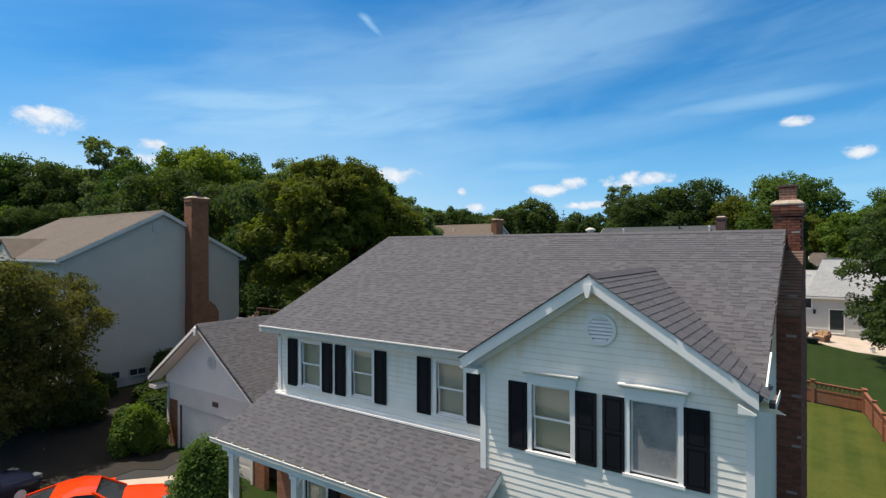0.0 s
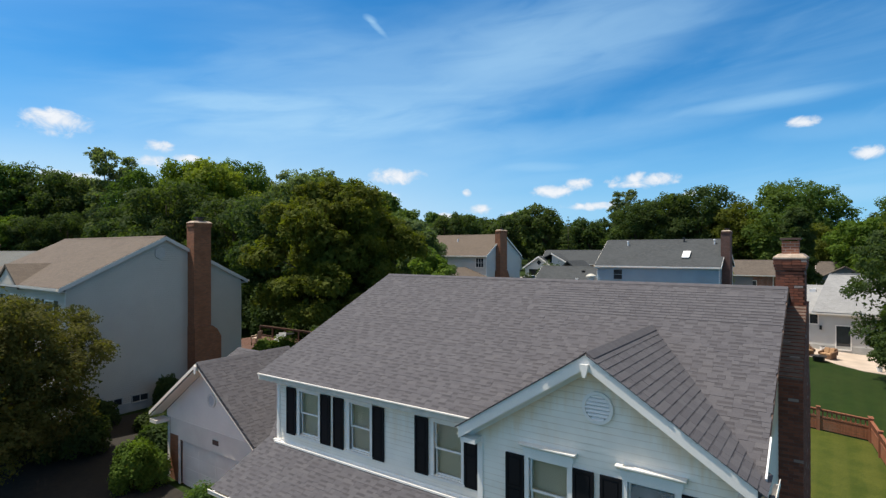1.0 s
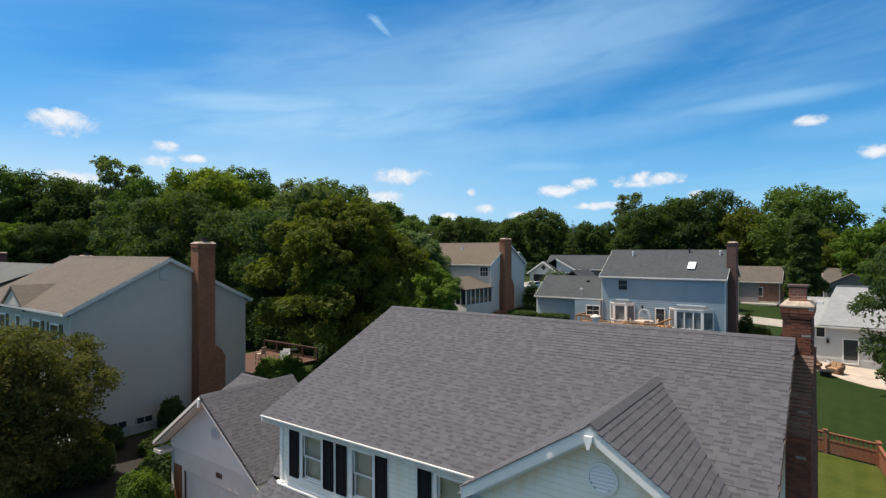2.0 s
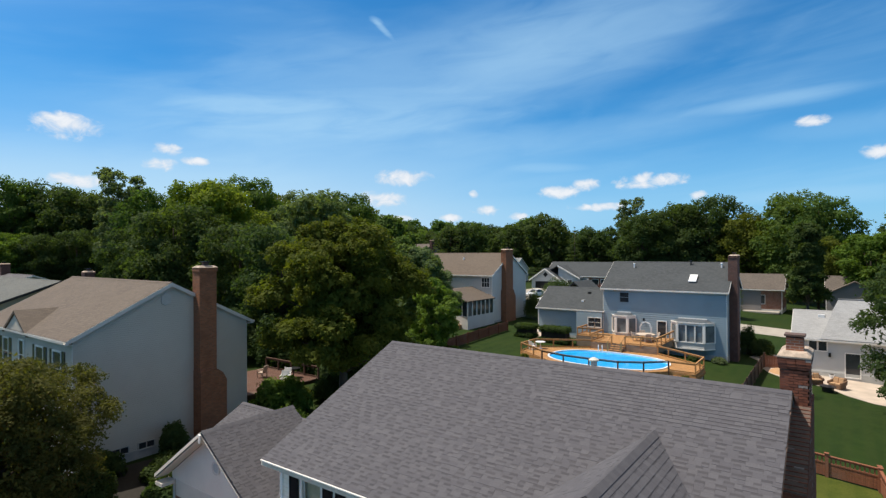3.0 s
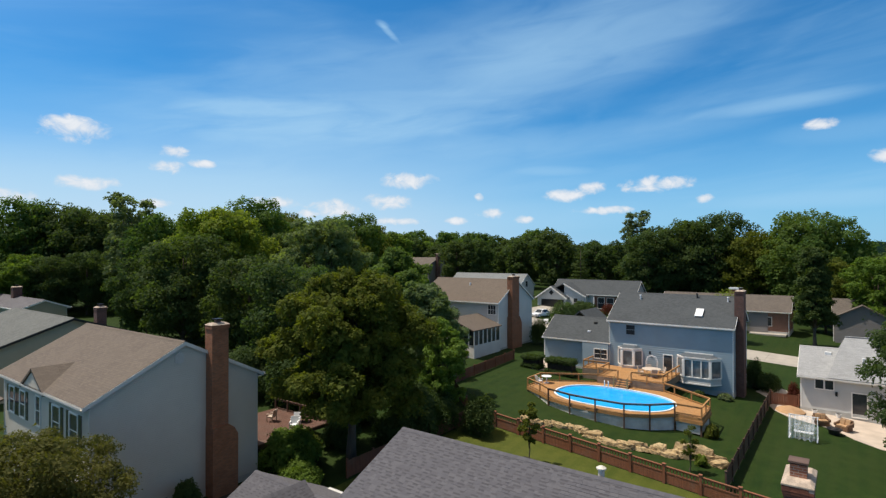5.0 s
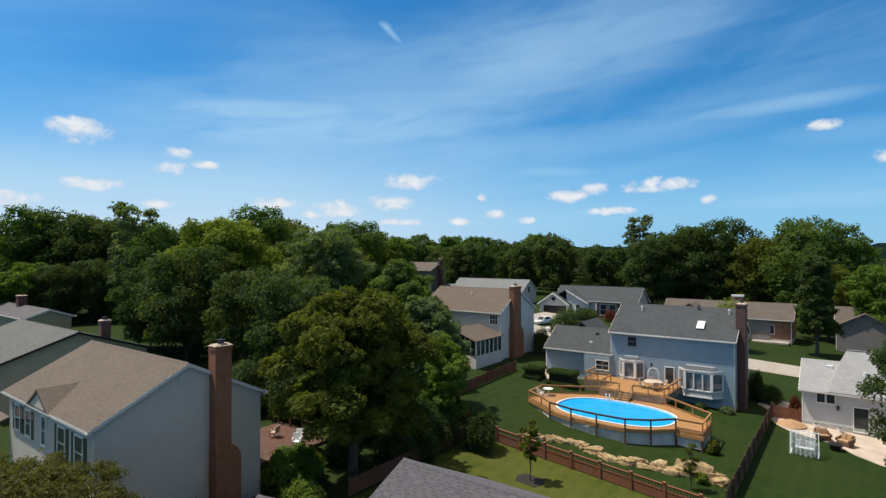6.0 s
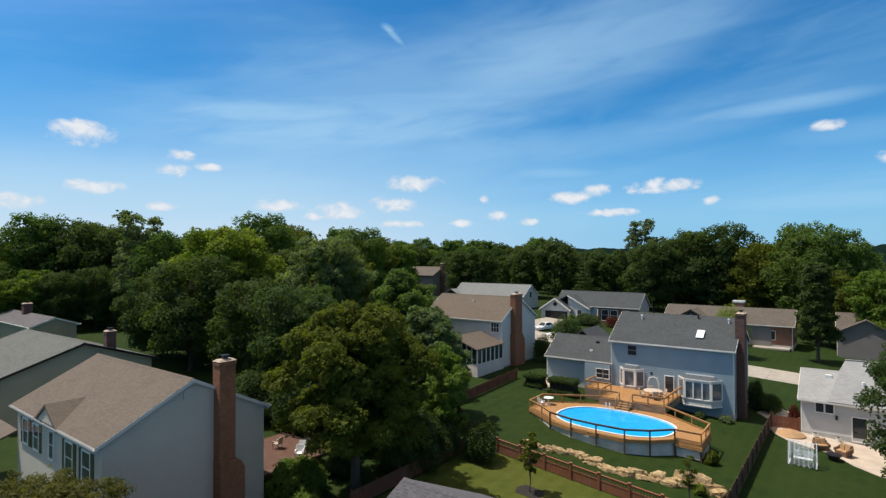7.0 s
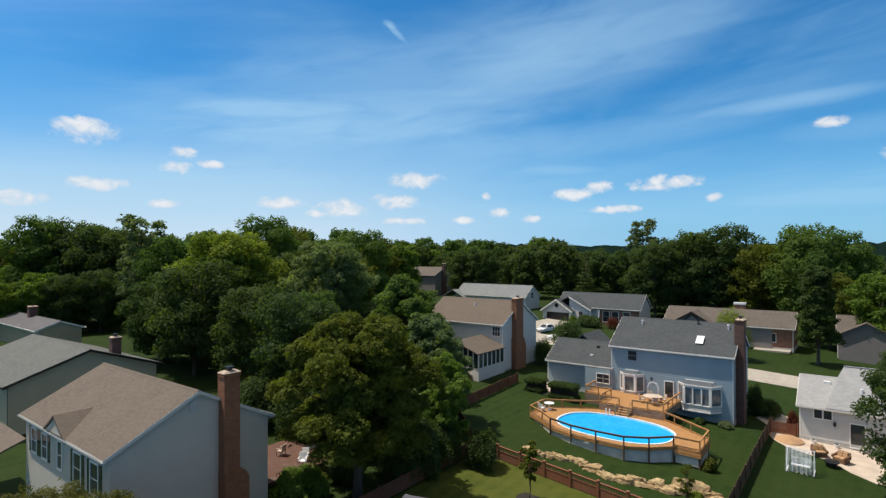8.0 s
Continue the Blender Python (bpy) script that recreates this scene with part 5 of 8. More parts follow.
fd = part("front_door", Shape().box(-9.9, -8.9, YF - 0.03, YF + 0.05, -0.5, 1.65), BLACK_PAINT, home, "dark panelled front door")
part("door_handle", Shape().tube([(-9.0, YF - 0.03, 0.5), (-9.0, YF - 0.10, 0.5)], [0.03, 0.04], 8), METAL_WHITE, fd)

# brick chimney on the side wall
CX0, CX1, CY0, CY1 = -1.22, -0.77, 17.95, 19.45
stack = part("chimney", Shape().box(CX0 + 0.012, CX1 - 0.012, CY0 + 0.012, CY1 - 0.012, -1.6, 8.66).box(-1.42, CX1 - 0.012, CY0 + 0.012, CY1 - 0.012, 7.4, 8.66), MORTAR, home)
FY = 15.75
part("chimney_base", Shape().prism([(FY + 0.012, -1.6), (20.6, -1.6), (20.6, 5.2), (19.4, 6.6), (CY0 + 0.02, 7.75), (FY + 0.012, 6.25)], "x", CX0 + 0.012, CX1 + 0.038), MORTAR, home)
rng = random.Random(8)
lay_one = []
rest = Shape()
row, zz = 0, -1.0
while zz < 8.60:
    x0 = -1.42 if zz > 7.45 else CX0
    fy = FY if zz < 6.2 else min(CY0, FY + (zz - 6.2) * (CY0 - FY) / 1.5)
    x1 = CX1 + (0.05 if zz < 7.7 else 0.0)
    for face in range(2):
        a0, a1 = (x0, x1) if face == 0 else (fy + 0.06, 20.5 if zz < 5.2 else CY1)
        a = a0 - (0.105 if row % 2 else 0.0)
        while a < a1 - 0.02:
            p, q = max(a, a0), min(a + 0.20, a1)
            if q - p > 0.03:
                j = rng.uniform(-0.002, 0.004)
                if face == 0:
                    if q - p > 0.195 and zz > 1.0 and len(lay_one) < 300:
                        lay_one.append((p, fy - j, zz))
                    else:
                        rest.box(p, q, fy - j, fy + (0.05 if zz < 6.2 else 0.14), zz, zz + 0.062)
                else:
                    rest.box(x1 - 0.05, x1 + j, p, q, zz, zz + 0.062)
                    if zz > 7.4:
                        rest.box(-1.42 - j, -1.40, p, q, zz, zz + 0.062)
            a += 0.21
    row, zz = row + 1, zz + 0.073
part("bricks", rest, BRICK_ONE, stack, kind="stuff")
pieces("brick", Shape().box(0, 0.2, 0, 0.05, 0, 0.062).mesh("brick"), BRICK_ONE, stack, lay_one)
for k, (z0, o) in enumerate(((8.66, 0.02), (8.735, 0.04), (8.81, 0.05), (8.885, 0.05))):
    s = Shape()
    a = -1.42 - o
    while a < CX1 + o - 0.03:
        q = min(a + 0.20, CX1 + o)
        s.box(a, q, CY0 - o, CY0 - o + 0.1, z0, z0 + 0.065).box(a, q, CY1 + o - 0.1, CY1 + o, z0, z0 + 0.065)
        a += 0.21
    b = CY0 - o + 0.105
    while b < CY1 + o - 0.13:
        q = min(b + 0.20, CY1 + o - 0.105)
        s.box(-1.42 - o, -1.32 - o, b, q, z0, z0 + 0.065).box(CX1 + o - 0.1, CX1 + o, b, q, z0, z0 + 0.065)
        b += 0.21
    s.box(-1.40, CX1 - 0.02, CY0 + 0.02, CY1 - 0.02, z0, z0 + 0.075)
    part("corbel_course", s, BRICK_ONE, stack)
part("crown", Shape().add([(-1.48, CY0 - .06, 8.955), (CX1 + .06, CY0 - .06, 8.955), (CX1 + .06, CY1 + .06, 8.955), (-1.48, CY1 + .06, 8.955), (-1.48, CY0 - .06, 9.005), (CX1 + .06, CY0 - .06, 9.005), (CX1 + .06, CY1 + .06, 9.005), (-1.48, CY1 + .06, 9.005),
     (-1.36, CY0 + .12, 9.10), (CX1 - .05, CY0 + .12, 9.10), (CX1 - .05, CY1 - .12, 9.10), (-1.36, CY1 - .12, 9.10)],
     [(0, 3, 2, 1), (0, 1, 5, 4), (1, 2, 6, 5), (2, 3, 7, 6), (3, 0, 4, 7), (4, 5, 9, 8), (5, 6, 10, 9), (6, 7, 11, 10), (7, 4, 8, 11), (8, 9, 10, 11)]), STONE_CAP, stack, "weathered sloping mortar crown", bevel=0.012)
part("flue", Shape().box(-1.30, -0.90, 18.32, 18.72, 9.08, 9.44), BRICK, stack)
part("flue_cap", Shape().box(-1.34, -0.86, 18.28, 18.76, 9.48, 9.53).box(-1.30, -1.27, 18.32, 18.35, 9.44, 9.48).box(-0.93, -0.90, 18.32, 18.35, 9.44, 9.48).box(-1.30, -1.27, 18.65, 18.68, 9.44, 9.48).box(-0.93, -0.90, 18.65, 18.68, 9.44, 9.48), RUST, stack, "dark flat metal rain cap")

# garage wing
gar = thing("garage", "white garage wing with grey shingle roof beside the house", "garage", (-19.5, 16.0, -0.9))
GB = -1.4
gy0, gy1, gr = 12.86, 20.8, 16.65
gsl = 0.52
part("gable_wall", Shape().prism([(gy0, GB), (gy1, GB), (gy1, 2.12), (gr, 4.28), (gy0, 2.30)], "x", -23.2, -23.0), WHITE_SIDING, gar)
part("wall", Shape().box(-23.0, -14.0, gy1 - 0.2, gy1, GB, 2.4), WHITE_SIDING, gar)
gd = (-22.15, -17.35, -0.75, 1.38)
part("wall", wall_panel(Shape(), "y", gy0, 0.2, -23.0, -16.6, GB, 2.2, [gd]), BRICK_BROWN, gar)
part("door_header", Shape().box(-22.9, -16.7, gy0 - 0.04, gy0, 1.52, 2.2), CREAM_TRIM, gar)
part("wall", Shape().box(-16.6, -14.0, 13.4, 13.6, GB, 2.9), WHITE_SIDING, gar)
GT = 4.45                          # crest of the wing behind the cross gable
part("roof_deck", Shape().slab([(-23.8, 13.0, GT - gsl * (gr - 13.0)), (-14.05, 13.0, GT - gsl * (gr - 13.0)), (-14.05, gr, GT), (-23.8, gr, GT)], 0.12), GREY_ROOF, gar)
part("roof_deck", Shape().slab([(-14.05, 21.05, GT - gsl * (21.05 - gr)), (-23.8, 21.05, GT - gsl * (21.05 - gr)), (-23.8, gr, GT), (-14.05, gr, GT)], 0.12), GREY_ROOF, gar)
gup = Vector((0, 1, gsl)).normalized()
tabs(gar, (-23.8, 12.98, GT + 0.004 - gsl * (gr - 12.98)), (1, 0, 0), gup, 9.7, (gr - 12.98) / gup.y, 6)
GX, GH, GZ0, GZ1 = -19.97, 3.60, 2.46, 4.92
part("gable_front", Shape().prism([(-23.2, 2.2), (-16.6, 2.2), (-16.6, 2.36), (GX, 4.69), (-23.2, 2.46)], "y", gy0 - 0.03, gy0 + 0.2), GARAGE_SIDING, gar)
part("rear_gable", Shape().prism([(GX - GH + 0.5, GZ0 + 0.2), (GX + GH - 0.5, GZ0 + 0.2), (GX, GZ1 - 0.14)], "y", 16.45, 16.58), GARAGE_SIDING, gar)
saddle(gar, GX, GH, 12.30, 16.6, GZ0, GZ1, GREY_ROOF_Y, 0.12, name="cross_roof_deck")
for sg, seed in ((-1, 12), (1, 13)):
    s_dir = Vector((-sg * GH, 0, GZ1 - GZ0)).normalized()
    tabs(gar, (GX + sg * (GH + 0.02), 12.28 if sg > 0 else 16.6, GZ0), (0, 1 if sg > 0 else -1, 0), s_dir, 4.32, math.hypot(GH, GZ1 - GZ0) + 0.02, seed, course=0.15)
    foot = GX + sg * (GH + 0.02)
    if sg < 0:
        part("rake_board", Shape().prism([(foot, GZ0 - 0.02), (GX, GZ1 - 0.02), (GX, GZ1 - 0.15), (foot, GZ0 - 0.15)], "y", 12.26, 12.30), GARAGE_SIDING, gar)
    part("rake_soffit", Shape().prism([(foot, GZ0 - 0.20), (GX, GZ1 - 0.20), (GX, GZ1 - 0.23), (foot, GZ0 - 0.23)], "y", 12.30, gy0 - 0.03), CREAM_TRIM, gar)
ridge_caps(gar, (GX, 12.30, GZ1), (GX, 16.6, GZ1), (GZ1 - GZ0) / GH, (1, 0, 0))
ridge_caps(gar, (-23.8, gr, GT + 0.005), (-14.1, gr, GT + 0.005), gsl, (0, 1, 0))
part("cornice_return", Shape().box(-23.55, -23.0, 12.28, gy0, 2.0, 2.14), CREAM_TRIM, gar)
part("gable_ornament", Shape().prism([(GX - 0.09, 4.80), (GX + 0.09, 4.80), (GX + 0.03, 4.48), (GX - 0.03, 4.48)], "y", 12.20, 12.26), WHITE, gar)
gv = part("gable_vent", ring(0.2, 0.27, -19.80, 3.38, gy0 - 0.08, gy0 - 0.03), CREAM_TRIM, gar)
part("vent_backing", Shape().prism([(-19.80 + 0.2 * math.cos(i * math.tau / 24), 3.38 + 0.2 * math.sin(i * math.tau / 24)) for i in range(24)], "y", gy0 - 0.05, gy0 - 0.035), SHEER, gv)
door = part("garage_door", Shape().box(gd[0], gd[1], gy0 + 0.08, gy0 + 0.12, gd[2], gd[3]), CREAM_TRIM, gar, "white panelled garage door")
for j in range(4):
    for i in range(4):
        x, z = gd[0] + 0.12 + i * 1.18, gd[2] + 0.08 + j * 0.52
        part("door_panel", Shape().box(x, x + 1.1, gy0 + 0.073, gy0 + 0.08, z, z + 0.40), CREAM_TRIM, door)
part("door_casing", Shape().box(gd[0] - 0.12, gd[0], gy0 - 0.04, gy0 + 0.05, gd[2], 1.52).box(gd[1], gd[1] + 0.12, gy0 - 0.04, gy0 + 0.05, gd[2], 1.52).box(gd[0], gd[1], gy0 - 0.04, gy0 + 0.05, gd[3], 1.52), CREAM_TRIM, gar)
part("wall_plaque", Shape().box(-19.72, -19.35, gy0 - 0.07, gy0 - 0.04, 1.70, 1.88), RUST, gar, "small dark wall plaque")
part("roof_vent", Shape().box(-17.4, -16.9, 17.2, 17.6, 4.0, 4.40), METAL_DARK, gar, "black box roof vent")
# dark panel added out of view behind the garage front
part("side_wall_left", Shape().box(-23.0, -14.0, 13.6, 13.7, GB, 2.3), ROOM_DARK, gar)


# ---- the neighbours' houses ----
# grey house with the tan roof
tan = gable_house("house", "two-storey house with grey siding and a tan shingle roof", (-46.2, -32.0, 12.2, 22.3), 0.2, 7.30, 10.06, GREY_SIDING, TAN_ROOF, over=0.4, rake=0.18, foundation=0.55, trim=TRIM_GREY)
saddle(tan, -39.35, 2.1, 11.72, 15.2, 7.16, 8.45, TAN_ROOF_Y)
part("cross_gable_wall", Shape().prism([(-41.1, 7.0), (-37.6, 7.0), (-37.6, 7.15), (-39.35, 8.27), (-41.1, 7.15)], "y", 11.80, 12.2), GREY_SIDING, tan)
chimney_stack(tan, -32.0, -31.3, 18.66, 19.76, 0.0, 11.0, BRICK_BROWN, Shape().prism([(18.64, 0.0), (20.35, 0.0), (20.35, 3.9), (20.1, 4.35), (19.77, 4.6), (18.64, 4.6)], "x", -32.05, -31.15))
for a in (-45.0, -42.9):
    far_window(tan, "y", 12.2, a, a + 0.95, 4.9, 6.5, -1, (1, 2), shutters=DARK_GLASS)
far_window(tan, "y", 12.2, -39.95, -39.25, 4.9, 6.6, -1, (1, 2))
for a in (-37.2, -34.6):
    far_window(tan, "y", 12.2, a, a + 1.1, 4.7, 6.5, -1, (1, 2), shutters=DARK_GLASS)
for c in (14.45, 15.85):
    far_window(tan, "x", -32.0, c - 0.42, c + 0.42, 0.72, 1.08, 1, (2, 1), trim=FOUNDATION, width=0.05)
part("attic_vent", Shape().prism([(16.7, 8.85), (16.97, 8.7), (17.25, 8.85), (17.25, 9.3), (16.97, 9.45), (16.7, 9.3)], "x", -32.0, -31.95), FOUNDATION, tan, "small louvred attic vent")
part("porch_roof", Shape().slab([(-52.3, 9.9, 4.5), (-46.5, 9.9, 4.5), (-46.5, 12.25, 5.4), (-52.3, 12.25, 5.4)], 0.12), TAN_ROOF, tan)
for x in (-52.0, -49.4, -46.8):
    part("porch_post", Shape().box(x - 0.07, x + 0.07, 10.05, 10.19, 0.3, 4.4), WHITE, tan)

# olive house behind it, and the low pale roof beyond
oliv = gable_house("house", "olive-sided house with a grey-green shingle roof and dark trim", (-77.0, -60.3, 14.5, 27.6), 1.5, 6.7, 9.15, OLIVE_SIDING, GREEN_ROOF, over=0.5, rake=0.4, trim=METAL_DARK)
chimney_stack(oliv, -61.6, -60.9, 23.4, 24.3, 7.6, 10.0, BRICK_DARK)
far = gable_house("house", "low house with a pale grey roof", (-116.0, -95.4, 26.6, 32.2), 3.5, 7.4, 8.6, OLIVE_SIDING, GREY_ROOF, over=0.5)
chimney_stack(far, -107.9, -106.9, 28.6, 29.8, 7, 10.2, BRICK_DARK)

# blue house behind the pool
blue = gable_house("house", "two-storey blue-grey house with a slate grey roof", (-23.3, -9.95, 65.0, 74.0), 0.1, 7.32, 10.40, BLUE_SIDING, BLUE_ROOF, over=0.37, rake=0.2)
chimney_stack(blue, -9.95, -9.15, 66.4, 67.9, -0.4, 11.3, BRICK_DARK)
part("skylight", Shape().slab([(-13.95, 65.9, 8.34), (-13.15, 65.9, 8.34), (-13.15, 66.95, 9.06), (-13.95, 66.95, 9.06)], 0.1), METAL_WHITE, blue, "white domed skylight")
for x, y, m in ((-20.6, 68.4, METAL_WHITE), (-14.3, 69.0, METAL_DARK), (-11.0, 68.6, METAL_WHITE)):
    z = 7.32 + blue["slope"] * (y - 64.58)
    part("roof_pipe", Shape().tube([(x, y, z - 0.1), (x, y, z + 0.4)], [0.08, 0.08], 8), m, blue)
    part("roof_pipe_hood", Shape().tube([(x, y, z + 0.4), (x, y, z + 0.5)], [0.15, 0.12], 8), m, blue)
# lapped boards on the garden side
for k in range(28):
    z = 0.52 + k * 0.236
    part("siding_board", Shape().prism([(65.0, z - 0.012), (64.960, z - 0.012), (64.998, z + 0.236), (65.0, z + 0.236)], "x", -23.28, -9.97), BLUE_BOARD, blue)
far_window(blue, "y", 64.962, -21.25, -20.25, 5.75, 6.85, -1, (1, 2), trim=BLUE_BOARD)
part("wall_vent", Shape().box(-12.2, -11.3, 64.94, 64.97, 5.7, 6.25), BLUE_SIDING, blue)


def bay_window(house, x0, x1, y, z0, z1, depth, bars, top=0.5):
    """A canted bay with white framing and a small hipped roof."""
    c = depth * 0.8
    plan = [(x0, y), (x0 + c, y - depth), (x1 - c, y - depth), (x1, y)]
    b = part("bay_window", Shape().prism(plan, "z", z0, z0 + 0.75), WHITE_SIDING, house)
    part("head", Shape().prism(plan, "z", z1 - 0.28, z1 - 0.06), WHITE, b)
    part("bay_roof", Shape().add([(p[0], p[1] - 0.08, z1) for p in plan] + [(x0 + c, y, z1 + top), (x1 - c, y, z1 + top)],
         [(0, 1, 4), (1, 2, 5, 4), (2, 3, 5), (3, 2, 1, 0), (0, 4, 5, 3)]), BAY_METAL, b)
    part("top_trim", Shape().beam((x0 + c - 0.1, y - 0.03, z1 + top), (x1 - c + 0.1, y - 0.03, z1 + top), 0.10, 0.12), WHITE, b)
    for i in range(3):
        p, q = Vector((*plan[i], 0)), Vector((*plan[i + 1], 0))
        d = (q - p).normalized()
        inn = Vector((-d.y, d.x, 0)) * 0.05
        part("pane", Shape().add([(*(p + inn)[:2], z0 + 0.75), (*(q + inn)[:2], z0 + 0.75), (*(q + inn)[:2], z1 - 0.28), (*(p + inn)[:2], z1 - 0.28)], [(0, 1, 2, 3)]), PANE_PALE, b)
        n = bars if i == 1 else 1
        for k in range(n + 1):
            o = p + (q - p) * (k / n)
            w = 0.27 if i == 1 and k in (0, n) else 0.13
            part("mullion", Shape().beam((o.x, o.y, z0 + 0.75), (o.x, o.y, z1 - 0.28), w, w), WHITE, b)
        part("eave_trim", Shape().beam((p.x, p.y - 0.08, z1), (q.x, q.y - 0.08, z1), 0.08, 0.12), WHITE, b)
        part("base_trim", Shape().beam((p.x, p.y, z0 + 0.06), (q.x, q.y, z0 + 0.06), 0.10, 0.12), WHITE, b)
        part("sill", Shape().beam((p.x, p.y, z0 + 0.75), (q.x, q.y, z0 + 0.75), 0.12, 0.1), WHITE, b)
    return b


bay_window(blue, -22.2, -19.4, 64.97, 1.5, 4.2, 0.9, 1, 0.35)
bay_window(blue, -15.55, -11.1, 64.97, 1.1, 3.95, 1.1, 3, 0.35)
door = far_window(blue, "y", 64.962, -17.0, -16.1, 1.55, 3.75, -1, (1, 1))
part("wall_lamp", Shape().box(-18.6, -18.45, 64.85, 65.0, 3.7, 4.0), METAL_DARK, blue)
wing = gable_house("house_wing", "low blue-grey garage wing with a slate grey roof", (-32.0, -23.32, 65.2, 72.0), 0.8, 4.55, 7.05, BLUE_SIDING, BLUE_ROOF, over=0.4, rake=0.15)
saddle(wing, -28.6, 3.4, 68.65, 74.5, 4.9, 7.75, BLUE_ROOF_Y)
part("side_room", Shape().box(-26.6, -23.35, 64.7, 65.2, 1.0, 4.3), BLUE_SIDING, wing)
far_window(wing, "y", 64.7, -25.05, -24.3, 2.6, 3.65, -1, (1, 2))
far_window(wing, "y", 64.7, -24.2, -23.5, 2.6, 3.65, -1, (1, 2))
for x, y, m in ((-26.0, 67.6, METAL_DARK), (-26.3, 66.2, METAL_WHITE)):
    z = 4.55 + wing["slope"] * (y - 64.8)
    part("roof_vent", Shape().box(x - 0.18, x + 0.18, y - 0.15, y + 0.15, z - 0.05, z + 0.16), m, wing)

# cream house with the brick chimney
cream = gable_house("house", "cream two-storey house with a tan roof and brick chimney", (-53.7, -39.5, 66.1, 76.0), 1.6, 8.4, 11.5, CREAM_SIDING, TAN_ROOF, over=0.35, rake=0.2)
chimney_stack(cream, -39.5, -38.75, 68.7, 70.7, 1.2, 12.1, BRICK_BROWN, Shape().prism([(68.5, 1.2), (71.3, 1.2), (71.3, 5.2), (70.7, 6.2), (68.5, 6.2)], "x", -39.55, -38.65))
far_window(cream, "y", 66.1, -41.2, -39.95, 6.75, 8.0, -1, (3, 2))
part("roof_pipe", Shape().tube([(-46.5, 69.4, 9.9), (-46.5, 69.4, 10.9)], [0.12, 0.12], 8), METAL_WHITE, cream)
sunroom = part("sunroom", Shape().box(-42.7, -39.2, 59.5, 66.1, 1.2, 3.3), CREAM_SIDING, cream)
part("sunroom_roof", Shape().slab([(-38.95, 59.0, 5.32), (-38.95, 66.1, 5.32), (-42.9, 66.1, 6.75), (-42.9, 59.0, 6.75)], 0.12), TAN_ROOF_Y, sunroom)
part("sunroom_back", Shape().box(-42.7, -42.6, 59.6, 66.1, 3.3, 6.5), CREAM_SIDING, sunroom)
for k in range(7):
    y = 59.56 + k * (6.4 / 6)
    part("mullion", Shape().box(-39.33, -39.2, y - 0.07, y + 0.07, 3.3, 5.25), WHITE, sunroom)
part("pane", Shape().box(-39.32, -39.29, 59.5, 66.1, 3.3, 5.2), DARK_GLASS, sunroom)
for k in range(5):
    x = -42.62 + k * (3.34 / 4)
    part("mullion", Shape().box(x - 0.06, x + 0.06, 59.5, 59.62, 3.3, 5.2 + (-39.2 - x) * 0.34), WHITE, sunroom)
part("pane", Shape().prism([(-42.6, 3.3), (-39.3, 3.3), (-39.3, 5.15), (-42.6, 6.4)], "y", 59.6, 59.63), DARK_GLASS, sunroom)
part("sunroom_steps", Shape().box(-42.6, -40.2, 58.0, 59.5, 1.2, 2.2), DECK_WOOD, cream, "orange-brown wooden step platform")

# white house beside the patio
white = gable_house("house", "single-storey white house with a pale grey roof", (-4.1, 9.0, 66.2, 73.8), -0.6, 3.0, 5.45, WHITE_SIDING, PALE_ROOF, over=0.4, rake=0.25)
part("hip_roof", Shape().add([(-1.9, 65.74, 3.06), (9.3, 65.74, 3.06), (9.3, 74.3, 3.06), (-1.9, 74.3, 3.06), (-0.45, 70.0, 6.7), (8.6, 70.0, 6.7)],
     [(0, 1, 5, 4), (1, 2, 5), (2, 3, 4, 5), (3, 0, 4), (3, 2, 1, 0)]), PALE_ROOF, white)
part("hip_cap", Shape().beam((-0.5, 70.0, 6.72), (8.6, 70.0, 6.72), 0.24, 0.05), PALE_ROOF, white)
part("roof_pipe", Shape().tube([(1.0, 67.6, 4.5), (1.0, 67.6, 5.0)], [0.12, 0.14], 8), METAL_WHITE, white)
for a in (-2.85, -2.05):
    far_window(white, "y", 66.2, a, a + 0.65, 1.85, 2.85, -1, (1, 1))
far_window(white, "y", 66.2, 0.1, 1.2, -0.5, 1.75, -1, (1, 1))
part("wall_lamp", Shape().box(-1.25, -1.05, 66.0, 66.2, 1.3, 1.7), METAL_DARK, white)
part("roof_vent", Shape().box(-2.15, -1.6, 68.9, 69.4, 4.8, 5.1), METAL_WHITE, white)

# across the street
ranch = gable_house("house", "long grey-roofed house with white siding across the street", (-57.5, -37.9, 121.3, 128.5), 2.0, 5.9, 9.1, WHITE_SIDING, BLUE_ROOF, over=0.5, rake=0.3)
saddle(ranch, -56.4, 4.1, 117.7, 125.0, 5.0, 7.75, BLUE_ROOF_Y)
part("garage_wall", Shape().prism([(-60.0, 1.6), (-52.8, 1.6), (-52.8, 4.9), (-56.4, 7.4), (-60.0, 4.9)], "y", 118.1, 121.3), WHITE_SIDING, ranch)
# flat dark panel stands in for the shaded inside of the open garage
part("garage_door", Shape().box(-59.0, -53.3, 118.05, 118.1, 1.7, 4.6), METAL_DARK, ranch, "dark panel for the shaded garage opening")
part("gable_ornament", Shape().prism([(-56.4, 5.6), (-55.8, 6.2), (-56.4, 6.8), (-57.0, 6.2)], "y", 118.0, 118.1), METAL_DARK, ranch)
far_window(ranch, "y", 119.3, -51.4, -50.4, 3.0, 5.0, -1, (1, 2))
for a in (-46.3, -44.2, -41.6):
    far_window(ranch, "y", 121.22, a, a + 1.5, 2.8, 5.2, -1, (1, 2))
